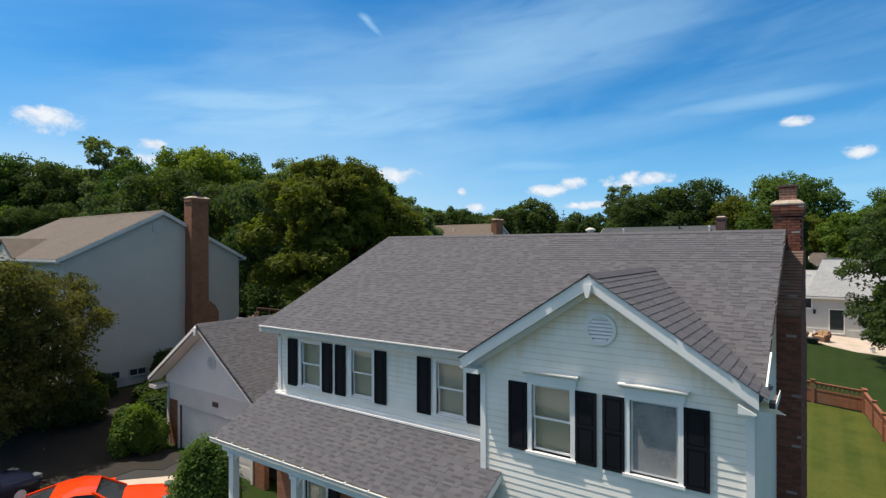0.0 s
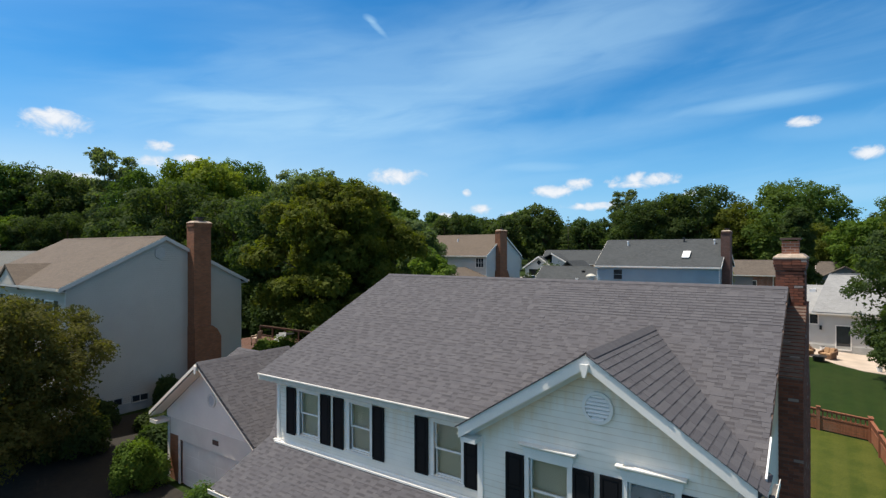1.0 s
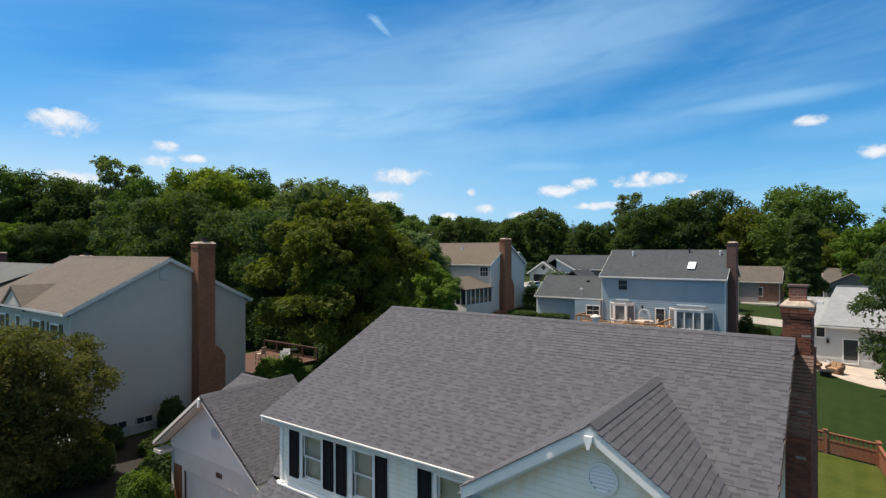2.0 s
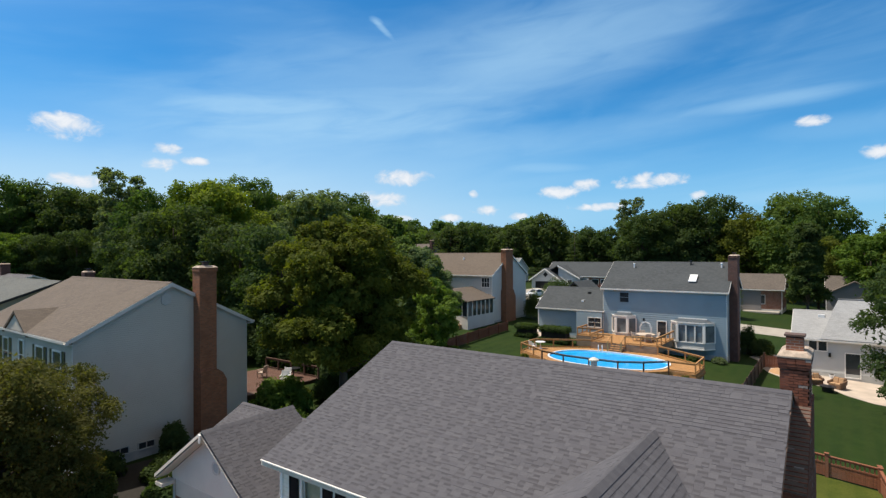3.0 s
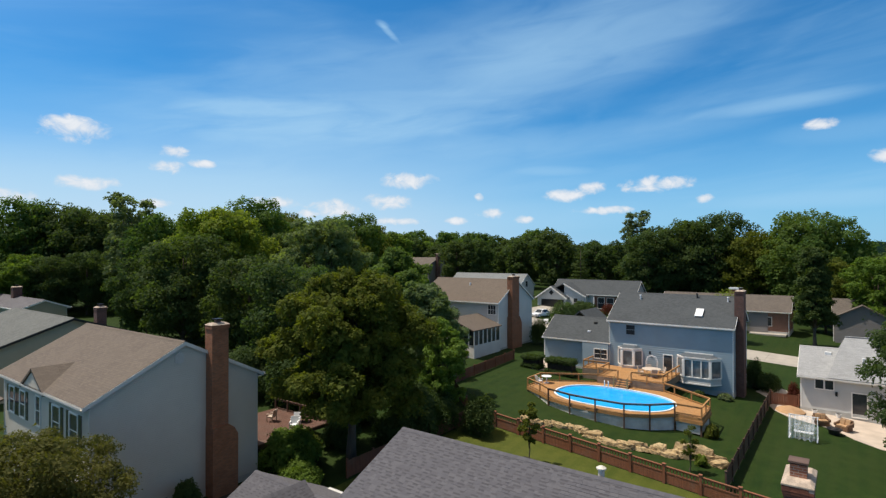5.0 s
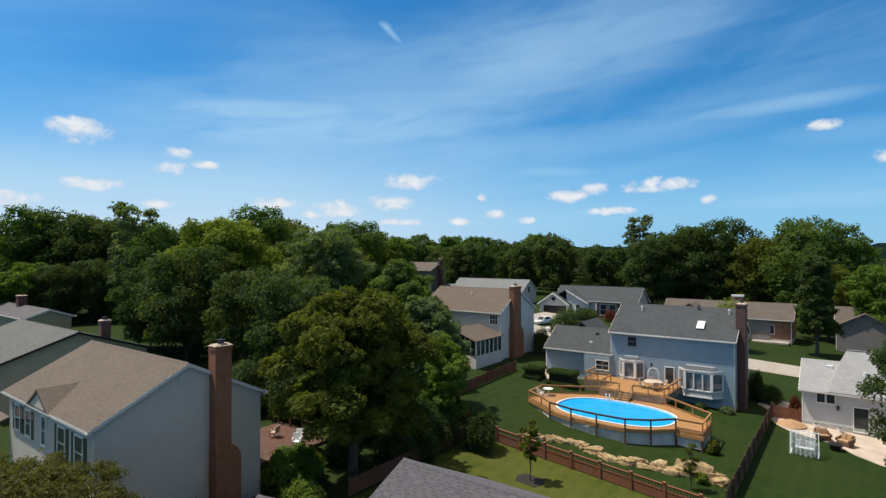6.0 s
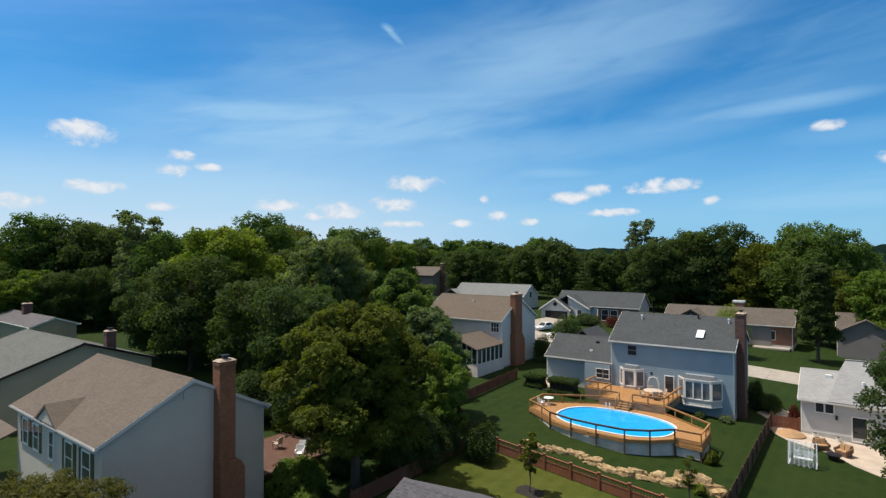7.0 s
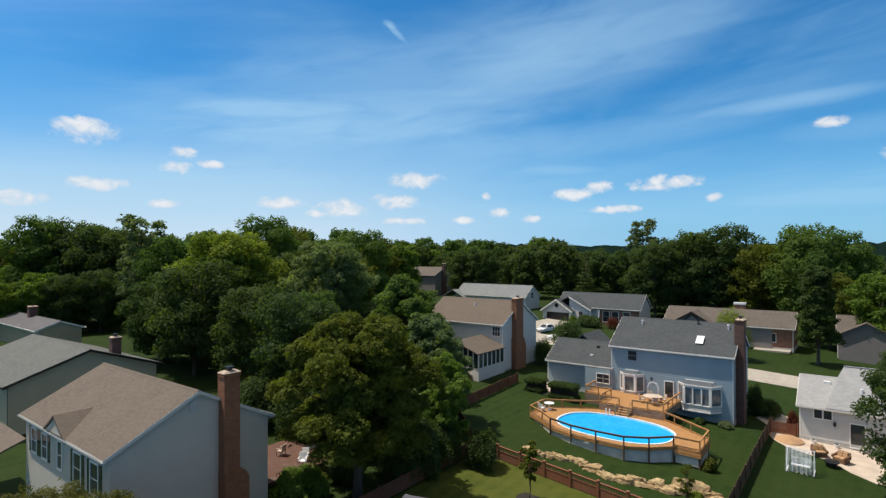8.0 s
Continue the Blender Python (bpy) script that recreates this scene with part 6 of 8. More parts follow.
saddle(ranch, -53.7, 5.4, 118.9, 125.0, 5.5, 8.4, BLUE_ROOF_Y, name="entry_gable_roof")
part("entry_gable_wall", Shape().prism([(-52.8, 1.6), (-48.9, 1.6), (-48.9, 5.5), (-53.7, 8.0), (-53.7, 4.9), (-52.8, 4.9)], "y", 119.3, 121.3), WHITE_SIDING, ranch)
part("entry_rake", Shape().prism([(-53.7, 8.42), (-48.3, 5.52), (-48.3, 5.2), (-53.7, 8.1)], "y", 118.84, 118.92), WHITE, ranch)
for x in (-48.6, -46.6):
    part("porch_post", Shape().box(x - 0.1, x + 0.1, 119.4, 119.6, 1.8, 5.5), WHITE, ranch)
part("brick_front", Shape().box(-47.4, -38.0, 121.22, 121.3, 1.9, 5.6), BRICK, ranch)
for sg in (-1, 1):
    part("garage_rake", Shape().prism([(-56.4 + sg * 4.1, 4.95), (-56.4, 7.7), (-56.4, 7.35), (-56.4 + sg * 4.1, 4.6)], "y", 117.62, 117.7), WHITE, ranch)
brown = gable_house("house", "long brown-roofed brick house across the street", (-32.0, -9.2, 119.6, 128.2), 0.2, 4.3, 7.1, BRICK, BROWN_ROOF, over=0.5, rake=0.4)
chimney_stack(brown, -19.8, -17.8, 124.2, 125.4, 5.5, 8.0, flue=False)
# taupe panel on the brick puts the recessed porch's shade into colour
part("porch_shade", Shape().box(-21.5, -12.6, 119.5, 119.6, 0.3, 4.0), TAUPE_SIDING, brown)
part("chimney_cap", Shape().box(-19.9, -17.7, 124.1, 125.5, 8.0, 8.35), METAL_WHITE, brown, "white metal chimney cap")
saddle(brown, -26.4, 4.2, 117.4, 124.0, 4.25, 6.75, BROWN_ROOF)
part("cross_gable_wall", Shape().prism([(-30.2, 0.2), (-22.6, 0.2), (-22.6, 4.3), (-26.4, 6.5), (-30.2, 4.3)], "y", 117.8, 119.6), TAUPE_SIDING, brown)
for sg in (-1, 1):
    part("rake_board", Shape().prism([(-26.4 + sg * 4.2, 4.05), (-26.4, 6.6), (-26.4, 6.25), (-26.4 + sg * 4.2, 3.7)], "y", 117.34, 117.42), METAL_DARK, brown)
    part("timber", Shape().beam((-26.4 + sg * 2.0, 117.76, 4.3), (-26.4, 117.76, 6.2), 0.08, 0.3), METAL_DARK, brown)
part("timber", Shape().beam((-29.8, 117.76, 4.25), (-23.0, 117.76, 4.25), 0.08, 0.3), METAL_DARK, brown)
for a in (-19.0, -13.5):
    far_window(brown, "y", 119.6, a, a + 1.5, 1.6, 3.2, -1, (2, 1))
for a in (-28.6, -25.6):
    far_window(brown, "y", 117.8, a, a + 1.5, 1.6, 3.2, -1, (2, 1))
part("porch_step", Shape().box(-15.5, -9.5, 117.2, 119.6, 0.0, 0.3), CONCRETE, brown)
taupe = gable_house("house", "taupe house with a brown roof past the street", (-2.6, 14.0, 121.4, 129.0), -1.0, 4.2, 6.9, TAUPE_SIDING, BROWN_ROOF, over=0.4)
saddle(taupe, 1.6, 4.2, 119.6, 126.0, 3.9, 6.2, BROWN_ROOF)
part("cross_gable_wall", Shape().prism([(-2.3, -1.2), (5.5, -1.2), (5.5, 3.9), (1.6, 6.0), (-2.3, 3.9)], "y", 120.0, 121.4), TAUPE_SIDING, taupe)
greyh = gable_house("house", "pale house with a grey roof behind the cream one", (-92.0, -69.3, 126.3, 134.0), 3.0, 6.9, 9.9, WHITE_SIDING, DULL_ROOF, over=0.4)
saddle(greyh, -92.0, 4.0, 124.5, 130.0, 6.2, 8.3, DULL_ROOF)
far_window(greyh, "x", -69.3, 129.3, 130.5, 6.5, 8.0, 1, (1, 2))
tallb = gable_house("house", "tall brown house among the trees", (-124.0, -107.5, 136.0, 146.0), 3.0, 11.5, 14.2, TAUPE_SIDING, BROWN_ROOF, over=0.4, trim=TAUPE_SIDING)
chimney_stack(tallb, -107.4, -106.6, 139.6, 141.0, 3.0, 15.4, BRICK_DARK)


# ---- trees ----
oak = plant(make_tree("large olive-green oak with a spreading crown behind the houses", 3, 14.2, 6.2, 0.19, 76, 128000, 0.098, LEAF_BIG, "dome", 0.34, per=13, clump=0.48, core=24000, core_size=0.2, lump=0.66), -28.8, 27.9, 0.4)
maple = plant(make_tree("pale green maple beside the large oak", 5, 11.9, 4.5, 0.06, 44, 44000, 0.12, LEAF_SILVER, "dome", 0.25, per=13, clump=0.42, core=7000, core_size=0.2, lump=0.75), -34.3, 43.6, 1.1)
plant(make_tree("small bright green tree beside the sunroom", 6, 9.3, 2.8, 0.05, 34, 27000, 0.10, LEAF_BRIGHT, "round", 0.14, per=11, clump=0.32, core=3000, core_size=0.16, lump=0.8), -29.0, 38.7, 0.3)
plant(make_tree("dark green tree behind the old fence", 16, 15.3, 4.8, 0.05, 44, 26000, 0.17, LEAF_WOODS, "dome", 0.3, per=14, clump=0.55, core=5000, core_size=0.25, lump=0.75), -43.0, 48.8, 2.1)
plant(make_tree("tall grey-green willow with fine drooping foliage", 17, 18.2, 7.8, 0.05, 60, 44000, 0.17, LEAF_SILVER, "dome", 0.35, per=16, clump=0.60, core=8000, core_size=0.26, lump=0.7), -61.0, 53.5, 0.6)
front = plant(make_tree("dark drooping ornamental tree beside the driveway", 7, 7.6, 4.4, 0.06, 40, 84000, 0.066, LEAF_BROWN, "round", 0.22, per=14, clump=0.5, core=9000, core_size=0.11), -28.7, 8.0, 0.0)
plant(make_tree("dark green tree standing on the lawn", 9, 13.0, 5.3, 0.03, 28, 56000, 0.11, LEAF_DARK, "round", 0.26, per=16, clump=0.6, core=8000, core_size=0.16), 5.9, 54.6, 0.7)
young = plant(make_tree("slim young tree in a mulch ring", 12, 4.6, 0.75, 0.2, 12, 5200, 0.07, LEAF_BIG, "oval", 0.05, per=8, clump=0.16), -19.0, 36.4, 0.0)
plant(make_tree("slim young tree beside the rock border", 13, 3.6, 0.6, 0.12, 9, 2000, 0.06, LEAF_BIG, "oval", 0.05, per=8, clump=0.16), -9.4, 43.0, 0.0)
plant(make_tree("tall dark tree with a tapering ragged crown on the far lawn", 15, 17.6, 3.7, 0.10, 36, 24000, 0.20, LEAF_DARK, "spire", 0.3, per=12, clump=0.66, core=5000, core_size=0.25), -4.9, 111.0, 0.9)

# two builds of each woodland kind: a finely leaved one for the middle distance, a lighter one for the far rows
protos, far_protos = [], []
for i, (lab, h, r, form, mat) in enumerate((("tall woodland tree with a full green crown", 21.0, 6.6, "round", LEAF_WOODS), ("broad dark green woodland tree", 18.0, 7.0, "round", LEAF_DARK),
        ("slender woodland tree with an airy pale crown", 24.0, 5.0, "vase", LEAF_PALE), ("bright yellow-green woodland tree", 20.0, 6.2, "oval", LEAF_LIME),
        ("middle-sized green woodland tree", 17.0, 5.8, "oval", LEAF_MAPLE), ("full-crowned olive woodland tree", 19.0, 6.4, "dome", LEAF_BIG))):
    airy = form == "vase"
    clump = r * (0.12 if airy else 0.16)
    protos.append(make_tree(lab, 30 + i, h, r, 0.06, 30, 13000 if airy else 16000, 0.225, mat, form, 0.35, per=19, clump=clump * 0.86, core=1500 if airy else 5000, core_size=0.30))
    far_protos.append(make_tree(lab, 50 + i, h, r, 0.04, 26, 5300, 0.40, mat, form, 0.35, per=15, clump=clump, core=0 if airy else 1700, core_size=0.48))
spruce = make_conifer("tall dark green spruce tree", 40, 15.0, 3.4, 9000, 0.22, LEAF_DARK)
used = set()


def set_tree(kind, depth, px_az, scale=1.0, stretch=1.0, sink=0.3):
    """A tree at a distance from the start of the flight, in a direction (degrees left of +y)."""
    x, y = -0.3 - math.sin(radians(px_az)) * depth, 0.7 + math.cos(radians(px_az)) * depth
    turn = (px_az * 37.7 + depth * 3.3) % 6.28
    if kind not in used:
        used.add(kind)
        ob = plant(kind, x, y, turn, scale, sink=sink)
        ob.scale = (scale, scale, scale * stretch)
        return ob
    return plant_copy(kind, x, y, turn, scale, sink, stretch)


P, Q = protos, far_protos
# named skyline trees: kind, distance, direction, scale
for k, d, a, s in ((P[0], 132, 74.5, 1.08), (P[1], 130, 71.5, 1.20), (P[1], 128, 69.0, 1.12), (P[2], 100, 66.8, 0.93), (P[0], 96, 64.5, 0.86), (P[3], 86, 60.6, 0.98), (P[3], 84, 58.2, 1.0), (P[0], 110, 56.0, 1.05), (P[5], 128, 54.0, 1.10),
                   (P[1], 118, 72.6, 0.62), (P[4], 122, 76.8, 0.60), (P[1], 76, 62.5, 0.86), (P[1], 66, 56.5, 0.74), (P[1], 84, 65.5, 0.70), (P[1], 58, 52.5, 0.74), (P[4], 75, 41.5, 0.74),
                   (P[0], 70, 51.0, 0.58), (P[1], 95, 52.0, 0.92), (P[0], 110, 46.0, 0.95), (P[5], 92, 47.5, 0.80), (P[2], 205, 17.2, 1.24), (P[0], 146, 3.4, 1.24), (P[0], 144, 1.2, 1.17), (P[1], 157, 10.4, 1.40), (P[1], 155, 13.6, 1.28),
                   (P[5], 152, 7.2, 1.12), (P[1], 150, 16.0, 1.10), (P[4], 125, -2.0, 0.98), (P[5], 131, 1.6, 0.84), (P[5], 112, -6.0, 0.92), (P[0], 128, -5.0, 1.0), (P[0], 56, 47.5, 0.54), (P[1], 128, 82.0, 1.2), (P[0], 130, 87.0, 1.1)):
    set_tree(k, d, a, s)
for k, d, a, s in ((P[1], 113, 67.2, 0.62), (P[1], 117, 70.2, 0.66), (P[4], 121, 74.6, 0.70), (P[1], 104, 64.6, 0.60)):
    set_tree(k, d, a, s)
for d, a, s in ((152, 22.6, 1.05), (185, 23.6, 1.15), (190, 21.9, 0.95)):
    set_tree(spruce, d, a, s)
rng = np.random.default_rng(5)
for ring, (d, lo, hi, step) in enumerate(((140, 42, 92, 4.4), (168, -12, 92, 4.0), (195, -14, 92, 3.6), (224, -14, 92, 3.2))):
    a = lo
    while a < hi:
        k = Q[int(rng.choice([0, 0, 1, 1, 4, 4, 5, 0]))]
        if 15.0 < a < 42.0:
            k = Q[1]
        dd = d + rng.uniform(-9, 9)
        size = rng.uniform(0.88, 1.12)
        if 18.5 < a < 25.0:
            size *= 0.82
        if 29.0 < a < 38.5:
            size *= 0.86
        if not (26.0 < a < 37.0 and dd < 162) and not (36.5 < a < 41.0 and dd < 186):
            set_tree(k, dd, a + rng.uniform(-0.8, 0.8), size)
        a += step * rng.uniform(0.7, 1.2)
# the woodland's close far edge
a = 26.0
while a < 54.0:
    set_tree(Q[int(rng.choice([1, 1, 1, 0]))], 244 + rng.uniform(-8, 8), a, rng.uniform(0.95, 1.08))
    a += rng.uniform(1.5, 2.1)
a = 15.0
while a < 52.0:
    set_tree(Q[int(rng.choice([1, 1, 1, 1, 0, 4]))], 212 + rng.uniform(-10, 10), a, rng.uniform(0.80, 0.98) * (0.84 if 18.5 < a < 26.0 else 1.0))
    a += rng.uniform(1.7, 2.5)
for k in Q:
    if k not in used:
        set_tree(k, 226, -10.0 - Q.index(k) * 2.0, 0.9)


# ---- pool and deck behind the blue house ----
def oval(cx, cy, a, b, turn, k=64, power=2.4):
    out = []
    for i in range(k):
        t = i * math.tau / k
        c, s = math.cos(t), math.sin(t)
        x, y = a * math.copysign(abs(c) ** (2 / power), c), b * math.copysign(abs(s) ** (2 / power), s)
        out.append((cx + x * math.cos(turn) - y * math.sin(turn), cy + x * math.sin(turn) + y * math.cos(turn)))
    return out


PC = (-18.65, 53.0)
POOL_TURN = radians(-3)
WZ, DZ, UZ = 1.12, 1.22, 1.95
inner, lip, outer = oval(*PC, 5.66, 3.72, POOL_TURN), oval(*PC, 5.83, 3.89, POOL_TURN), oval(*PC, 5.87, 3.93, POOL_TURN)
pool = thing("pool", "oval above-ground pool with bright blue water and white coping", "pool", (*PC, 0))
part("water", Shape().add([(x, y, WZ) for x, y in inner], [tuple(range(64))]), WATER, pool)
for name, a, b, z0, z1, m in (("coping", inner, lip, WZ - 0.05, DZ + 0.05, POOL_EDGE), ("pool_wall", lip, outer, -0.6, DZ, POOL_WALL)):
    s = Shape()
    n = 64
    s.v = [(x, y, z1) for x, y in a] + [(x, y, z1) for x, y in b] + [(x, y, z0) for x, y in a] + [(x, y, z0) for x, y in b]
    for i in range(n):
        j = (i + 1) % n
        s.f += [(i, n + i, n + j, j), (n + i, 3 * n + i, 3 * n + j, n + j), (2 * n + i, i, j, 2 * n + j)]
    part(name, s, m, pool)
lad = part("ladder", Shape().tube([(-20.75, 56.4, 0.9), (-20.75, 56.45, 1.75), (-20.8, 56.6, 1.9), (-20.85, 56.8, 1.75), (-20.85, 56.85, 1.2)], [0.035] * 5, 6), METAL_WHITE, pool, "white tubular pool ladder")
part("ladder_rail", Shape().tube([(-20.35, 56.4, 0.9), (-20.35, 56.45, 1.75), (-20.4, 56.6, 1.9), (-20.45, 56.8, 1.75), (-20.45, 56.85, 1.2)], [0.035] * 5, 6), METAL_WHITE, lad)

deck = thing("pool_deck", "honey-brown timber deck wrapped round the pool", "deck", (-18.5, 54.0, 0))
DECK_EDGE = [(-23.7, 49.3), (-21.1, 48.45), (-18.55, 48.25), (-15.95, 48.3), (-14.05, 49.35), (-12.35, 51.0), (-10.15, 50.85), (-10.2, 54.6), (-14.0, 57.5), (-15.2, 58.2), (-22.2, 58.2), (-27.5, 55.2), (-27.5, 52.0), (-25.3, 50.6)]


def crossings(poly, y):
    xs = []
    for i in range(len(poly)):
        (x0, y0), (x1, y1) = poly[i], poly[(i + 1) % len(poly)]
        if (y0 <= y) != (y1 <= y):
            xs.append(x0 + (y - y0) / (y1 - y0) * (x1 - x0))
    return sorted(xs)


def boards(parent, poly, hole, z, mat, step=0.15):
    y0, y1 = min(p[1] for p in poly), max(p[1] for p in poly)
    y = y0 + step / 2
    while y < y1:
        c = crossings(poly, y)
        h = crossings(hole, y) if hole else []
        for a, b in zip(c[::2], c[1::2]):
            for p, q in ((a, min(b, h[0])), (max(a, h[-1]), b)) if h else ((a, b),):
                if q - p > 0.05:
                    part("deck_board", Shape().box(p, q, y - step / 2 + 0.006, y + step / 2 - 0.006, z - 0.035, z), mat, parent)
        y += step


boards(deck, DECK_EDGE, oval(*PC, 5.79, 3.85, POOL_TURN), DZ, DECK_WOOD)


def run(parent, pts, z0, z1, name, mat, thick=0.05, closed=False):
    for a, b in zip(pts, pts[1:] + (pts[:1] if closed else [])):
        zm = (z0 + z1) / 2
        part(name, Shape().beam((*a, zm), (*b, zm), thick, z1 - z0), mat, parent)


run(deck, DECK_EDGE, DZ - 0.32, DZ - 0.036, "fascia", DECK_WOOD, 0.05, True)


def railing(parent, pts, z, mat, every=1.6, height=0.9, base=None, mid=True, top=0.13):
    """Posts, top rail and lower rail along a line of points."""
    for a, b in zip(pts, pts[1:]):
        d = math.dist(a, b)
        n = max(1, round(d / every))
        for k in range(n + 1 if (b == pts[-1]) else n):
            x, y = a[0] + (b[0] - a[0]) * k / n, a[1] + (b[1] - a[1]) * k / n
            lo = z - 0.3 if base is None else ground_z(x, y) - 0.2
            part("rail_post", Shape().box(x - 0.055, x + 0.055, y - 0.055, y + 0.055, lo, z + height - 0.04), mat, parent)
        part("top_rail", Shape().beam((*a, z + height), (*b, z + height), top, 0.05), mat, parent)
        part("under_rail", Shape().beam((*a, z + height - 0.10), (*b, z + height - 0.10), 0.04, 0.09), mat, parent)
        if mid:
            part("lower_rail", Shape().beam((*a, z + 0.12), (*b, z + 0.12), 0.04, 0.09), mat, parent)


FRONT = [(-23.7, 49.25), (-21.1, 48.4), (-18.55, 48.2), (-15.95, 48.25), (-14.05, 49.3), (-12.4, 50.95)]
railing(deck, FRONT, DZ, RAIL_WOOD, 9.0, base=True, mid=False)
railing(deck, [(-12.4, 51.0), (-10.2, 50.9), (-10.25, 54.55), (-14.0, 57.4), (-15.2, 58.2)], DZ, DECK_WOOD, 2.2)
railing(deck, [(-23.7, 49.3), (-25.3, 50.65), (-27.45, 52.05), (-27.45, 55.15), (-22.1, 58.1)], DZ, DECK_WOOD, 2.0)
for x, y in ((-27.42, 52.1), (-27.42, 55.1), (-25.3, 50.7), (-10.25, 50.95), (-10.3, 54.5), (-12.0, 55.9)):
    part("deck_post", Shape().box(x - 0.07, x + 0.07, y - 0.07, y + 0.07, ground_z(x, y) - 0.3, DZ - 0.3), RAIL_WOOD, deck)
for a, b in (((-12.3, 51.1), (-10.25, 50.95)), ((-27.4, 52.15), (-25.35, 50.75)), ((-25.25, 50.7), (-23.75, 49.45)), ((-10.27, 51.05), (-10.3, 54.4))):
    part("skirt_panel", Shape().beam((*a, 0.32), (*b, 0.32), 0.04, 1.1), POOL_WALL, deck, "pale corrugated skirt panel")
run(deck, [(-23.65, 49.45), (-21.05, 48.6), (-18.55, 48.4), (-16.0, 48.45), (-14.1, 49.5), (-12.45, 51.15)], -0.5, DZ - 0.32, "skirt_panel", POOL_WALL, 0.03)

run(deck, [(-12.4, 50.95), (-10.1, 50.8), (-10.15, 54.65)], DZ - 0.62, DZ - 0.325, "end_board", DECK_WOOD, 0.06)

upper = thing("upper_deck", "raised honey-brown timber deck against the blue house", "deck", (-19.0, 61.5, 0))
UP_EDGE = [(-22.1, 58.0), (-15.3, 58.3), (-15.2, 64.9), (-25.2, 64.5), (-25.2, 61.4), (-22.1, 61.4)]
boards(upper, UP_EDGE, None, UZ, DECK_WOOD, 0.16)
run(upper, UP_EDGE[:2] + [(-15.2, 64.9)], DZ, UZ - 0.036, "skirt", DECK_GREY, 0.05)
run(upper, [(-25.2, 64.5), (-25.2, 61.4), (-22.1, 61.4), (-22.1, 58.0)], 0.7, UZ - 0.036, "skirt", DECK_GREY, 0.05)
railing(upper, [(-25.1, 64.4), (-25.1, 61.45), (-22.05, 61.45), (-22.05, 58.05), (-19.9, 58.12)], UZ, DECK_WOOD, 1.6)
railing(upper, [(-18.5, 58.15), (-15.35, 58.35), (-15.25, 64.8)], UZ, DECK_WOOD, 1.6)
for k in range(4):
    z = UZ - 0.18 * (k + 1)
    part("stair_tread", Shape().box(-19.85, -18.55, 58.0 - 0.28 * (k + 1), 58.05 - 0.28 * k, z - 0.04, z), DECK_WOOD, upper)
    part("stair_riser", Shape().box(-19.85, -18.55, 58.0 - 0.28 * (k + 1), 58.02 - 0.28 * (k + 1), z - 0.18, z - 0.04), DECK_GREY, upper)
for x in (-19.9, -18.5):
    part("newel_post", Shape().box(x - 0.07, x + 0.07, 56.8, 56.94, DZ, DZ + 1.1), DECK_WOOD, upper)
    part("stair_rail", Shape().beam((x, 56.87, DZ + 1.1), (x, 58.1, UZ + 0.9), 0.09, 0.07), DECK_WOOD, upper)


def lounge_table(x, y, z, r, label, mat=METAL_WHITE, top=0.72):
    t = thing("garden_table", label, "table", (x, y, z))
    part("tabletop", Shape().tube([(x, y, z + top), (x, y, z + top + 0.04)], [r, r], 20), mat, t)
    part("pedestal", Shape().tube([(x, y, z + 0.03), (x, y, z + top)], [0.05, 0.05], 8), mat, t)
    part("foot", Shape().tube([(x, y, z), (x, y, z + 0.03)], [r * 0.5, r * 0.45], 16), mat, t)
    return t


def garden_chair(x, y, z, turn, label, mat, seat=None, group="garden chairs", width=0.58):
    """A low garden chair with arms, back towards local +y."""
    t = thing("garden_chair", label, "chair", (0, 0, 0), group)
    w = width / 2
    for sx in (-1, 1):
        for yy in (-0.24, 0.24):
            part("leg", Shape().box(sx * w - 0.025, sx * w + 0.025, yy - 0.025, yy + 0.025, 0, 0.60 if yy < 0 else 0.42), mat, t)
        part("armrest", Shape().box(sx * w - 0.04, sx * w + 0.04, -0.28, 0.28, 0.60, 0.635), mat, t)
    part("seat", Shape().box(-w, w, -0.26, 0.26, 0.36, 0.42), mat, t)
    part("backrest", Shape().prism([(0.22, 0.42), (0.27, 0.42), (0.38, 0.95), (0.33, 0.95)], "x", -w, w), mat, t)
    if seat:
        part("cushion", Shape().box(-w + 0.03, w - 0.03, -0.25, 0.22, 0.42, 0.54), seat, t, bevel=0.03)
        part("back_cushion", Shape().prism([(0.10, 0.54), (0.22, 0.54), (0.33, 0.98), (0.20, 0.98)], "x", -w + 0.03, w - 0.03), seat, t, bevel=0.03)
    t.location, t.rotation_euler = (x, y, z), (0, 0, turn)
    return t


lounge_table(-26.5, 54.6, DZ, 0.55, "small round white table on the pool deck")
garden_chair(-26.9, 53.6, DZ, 2.6, "white metal garden chair beside a round table", METAL_WHITE)
lounge_table(-17.4, 61.6, UZ, 1.0, "large round pale table on the upper deck", PATIO)
for k in range(4):
    a = 0.5 + k * 1.57
    garden_chair(-17.4 + 1.1 * math.cos(a), 61.6 + 1.1 * math.sin(a), UZ, a - 1.57, "pale slatted garden chair round a table", PATIO)
arch = thing("garden_arch", "white tubular garden arch on the deck", "arch", (-18.0, 63.6, UZ))
for dx in (0.0, 0.35):
    part("hoop", Shape().tube([(-18.6, 63.6 + dx, UZ), (-18.6, 63.6 + dx, UZ + 1.2), (-18.4, 63.6 + dx, UZ + 1.65), (-18.0, 63.6 + dx, UZ + 1.8), (-17.6, 63.6 + dx, UZ + 1.65), (-17.4, 63.6 + dx, UZ + 1.2), (-17.4, 63.6 + dx, UZ)], [0.03] * 7, 6), METAL_WHITE, arch)


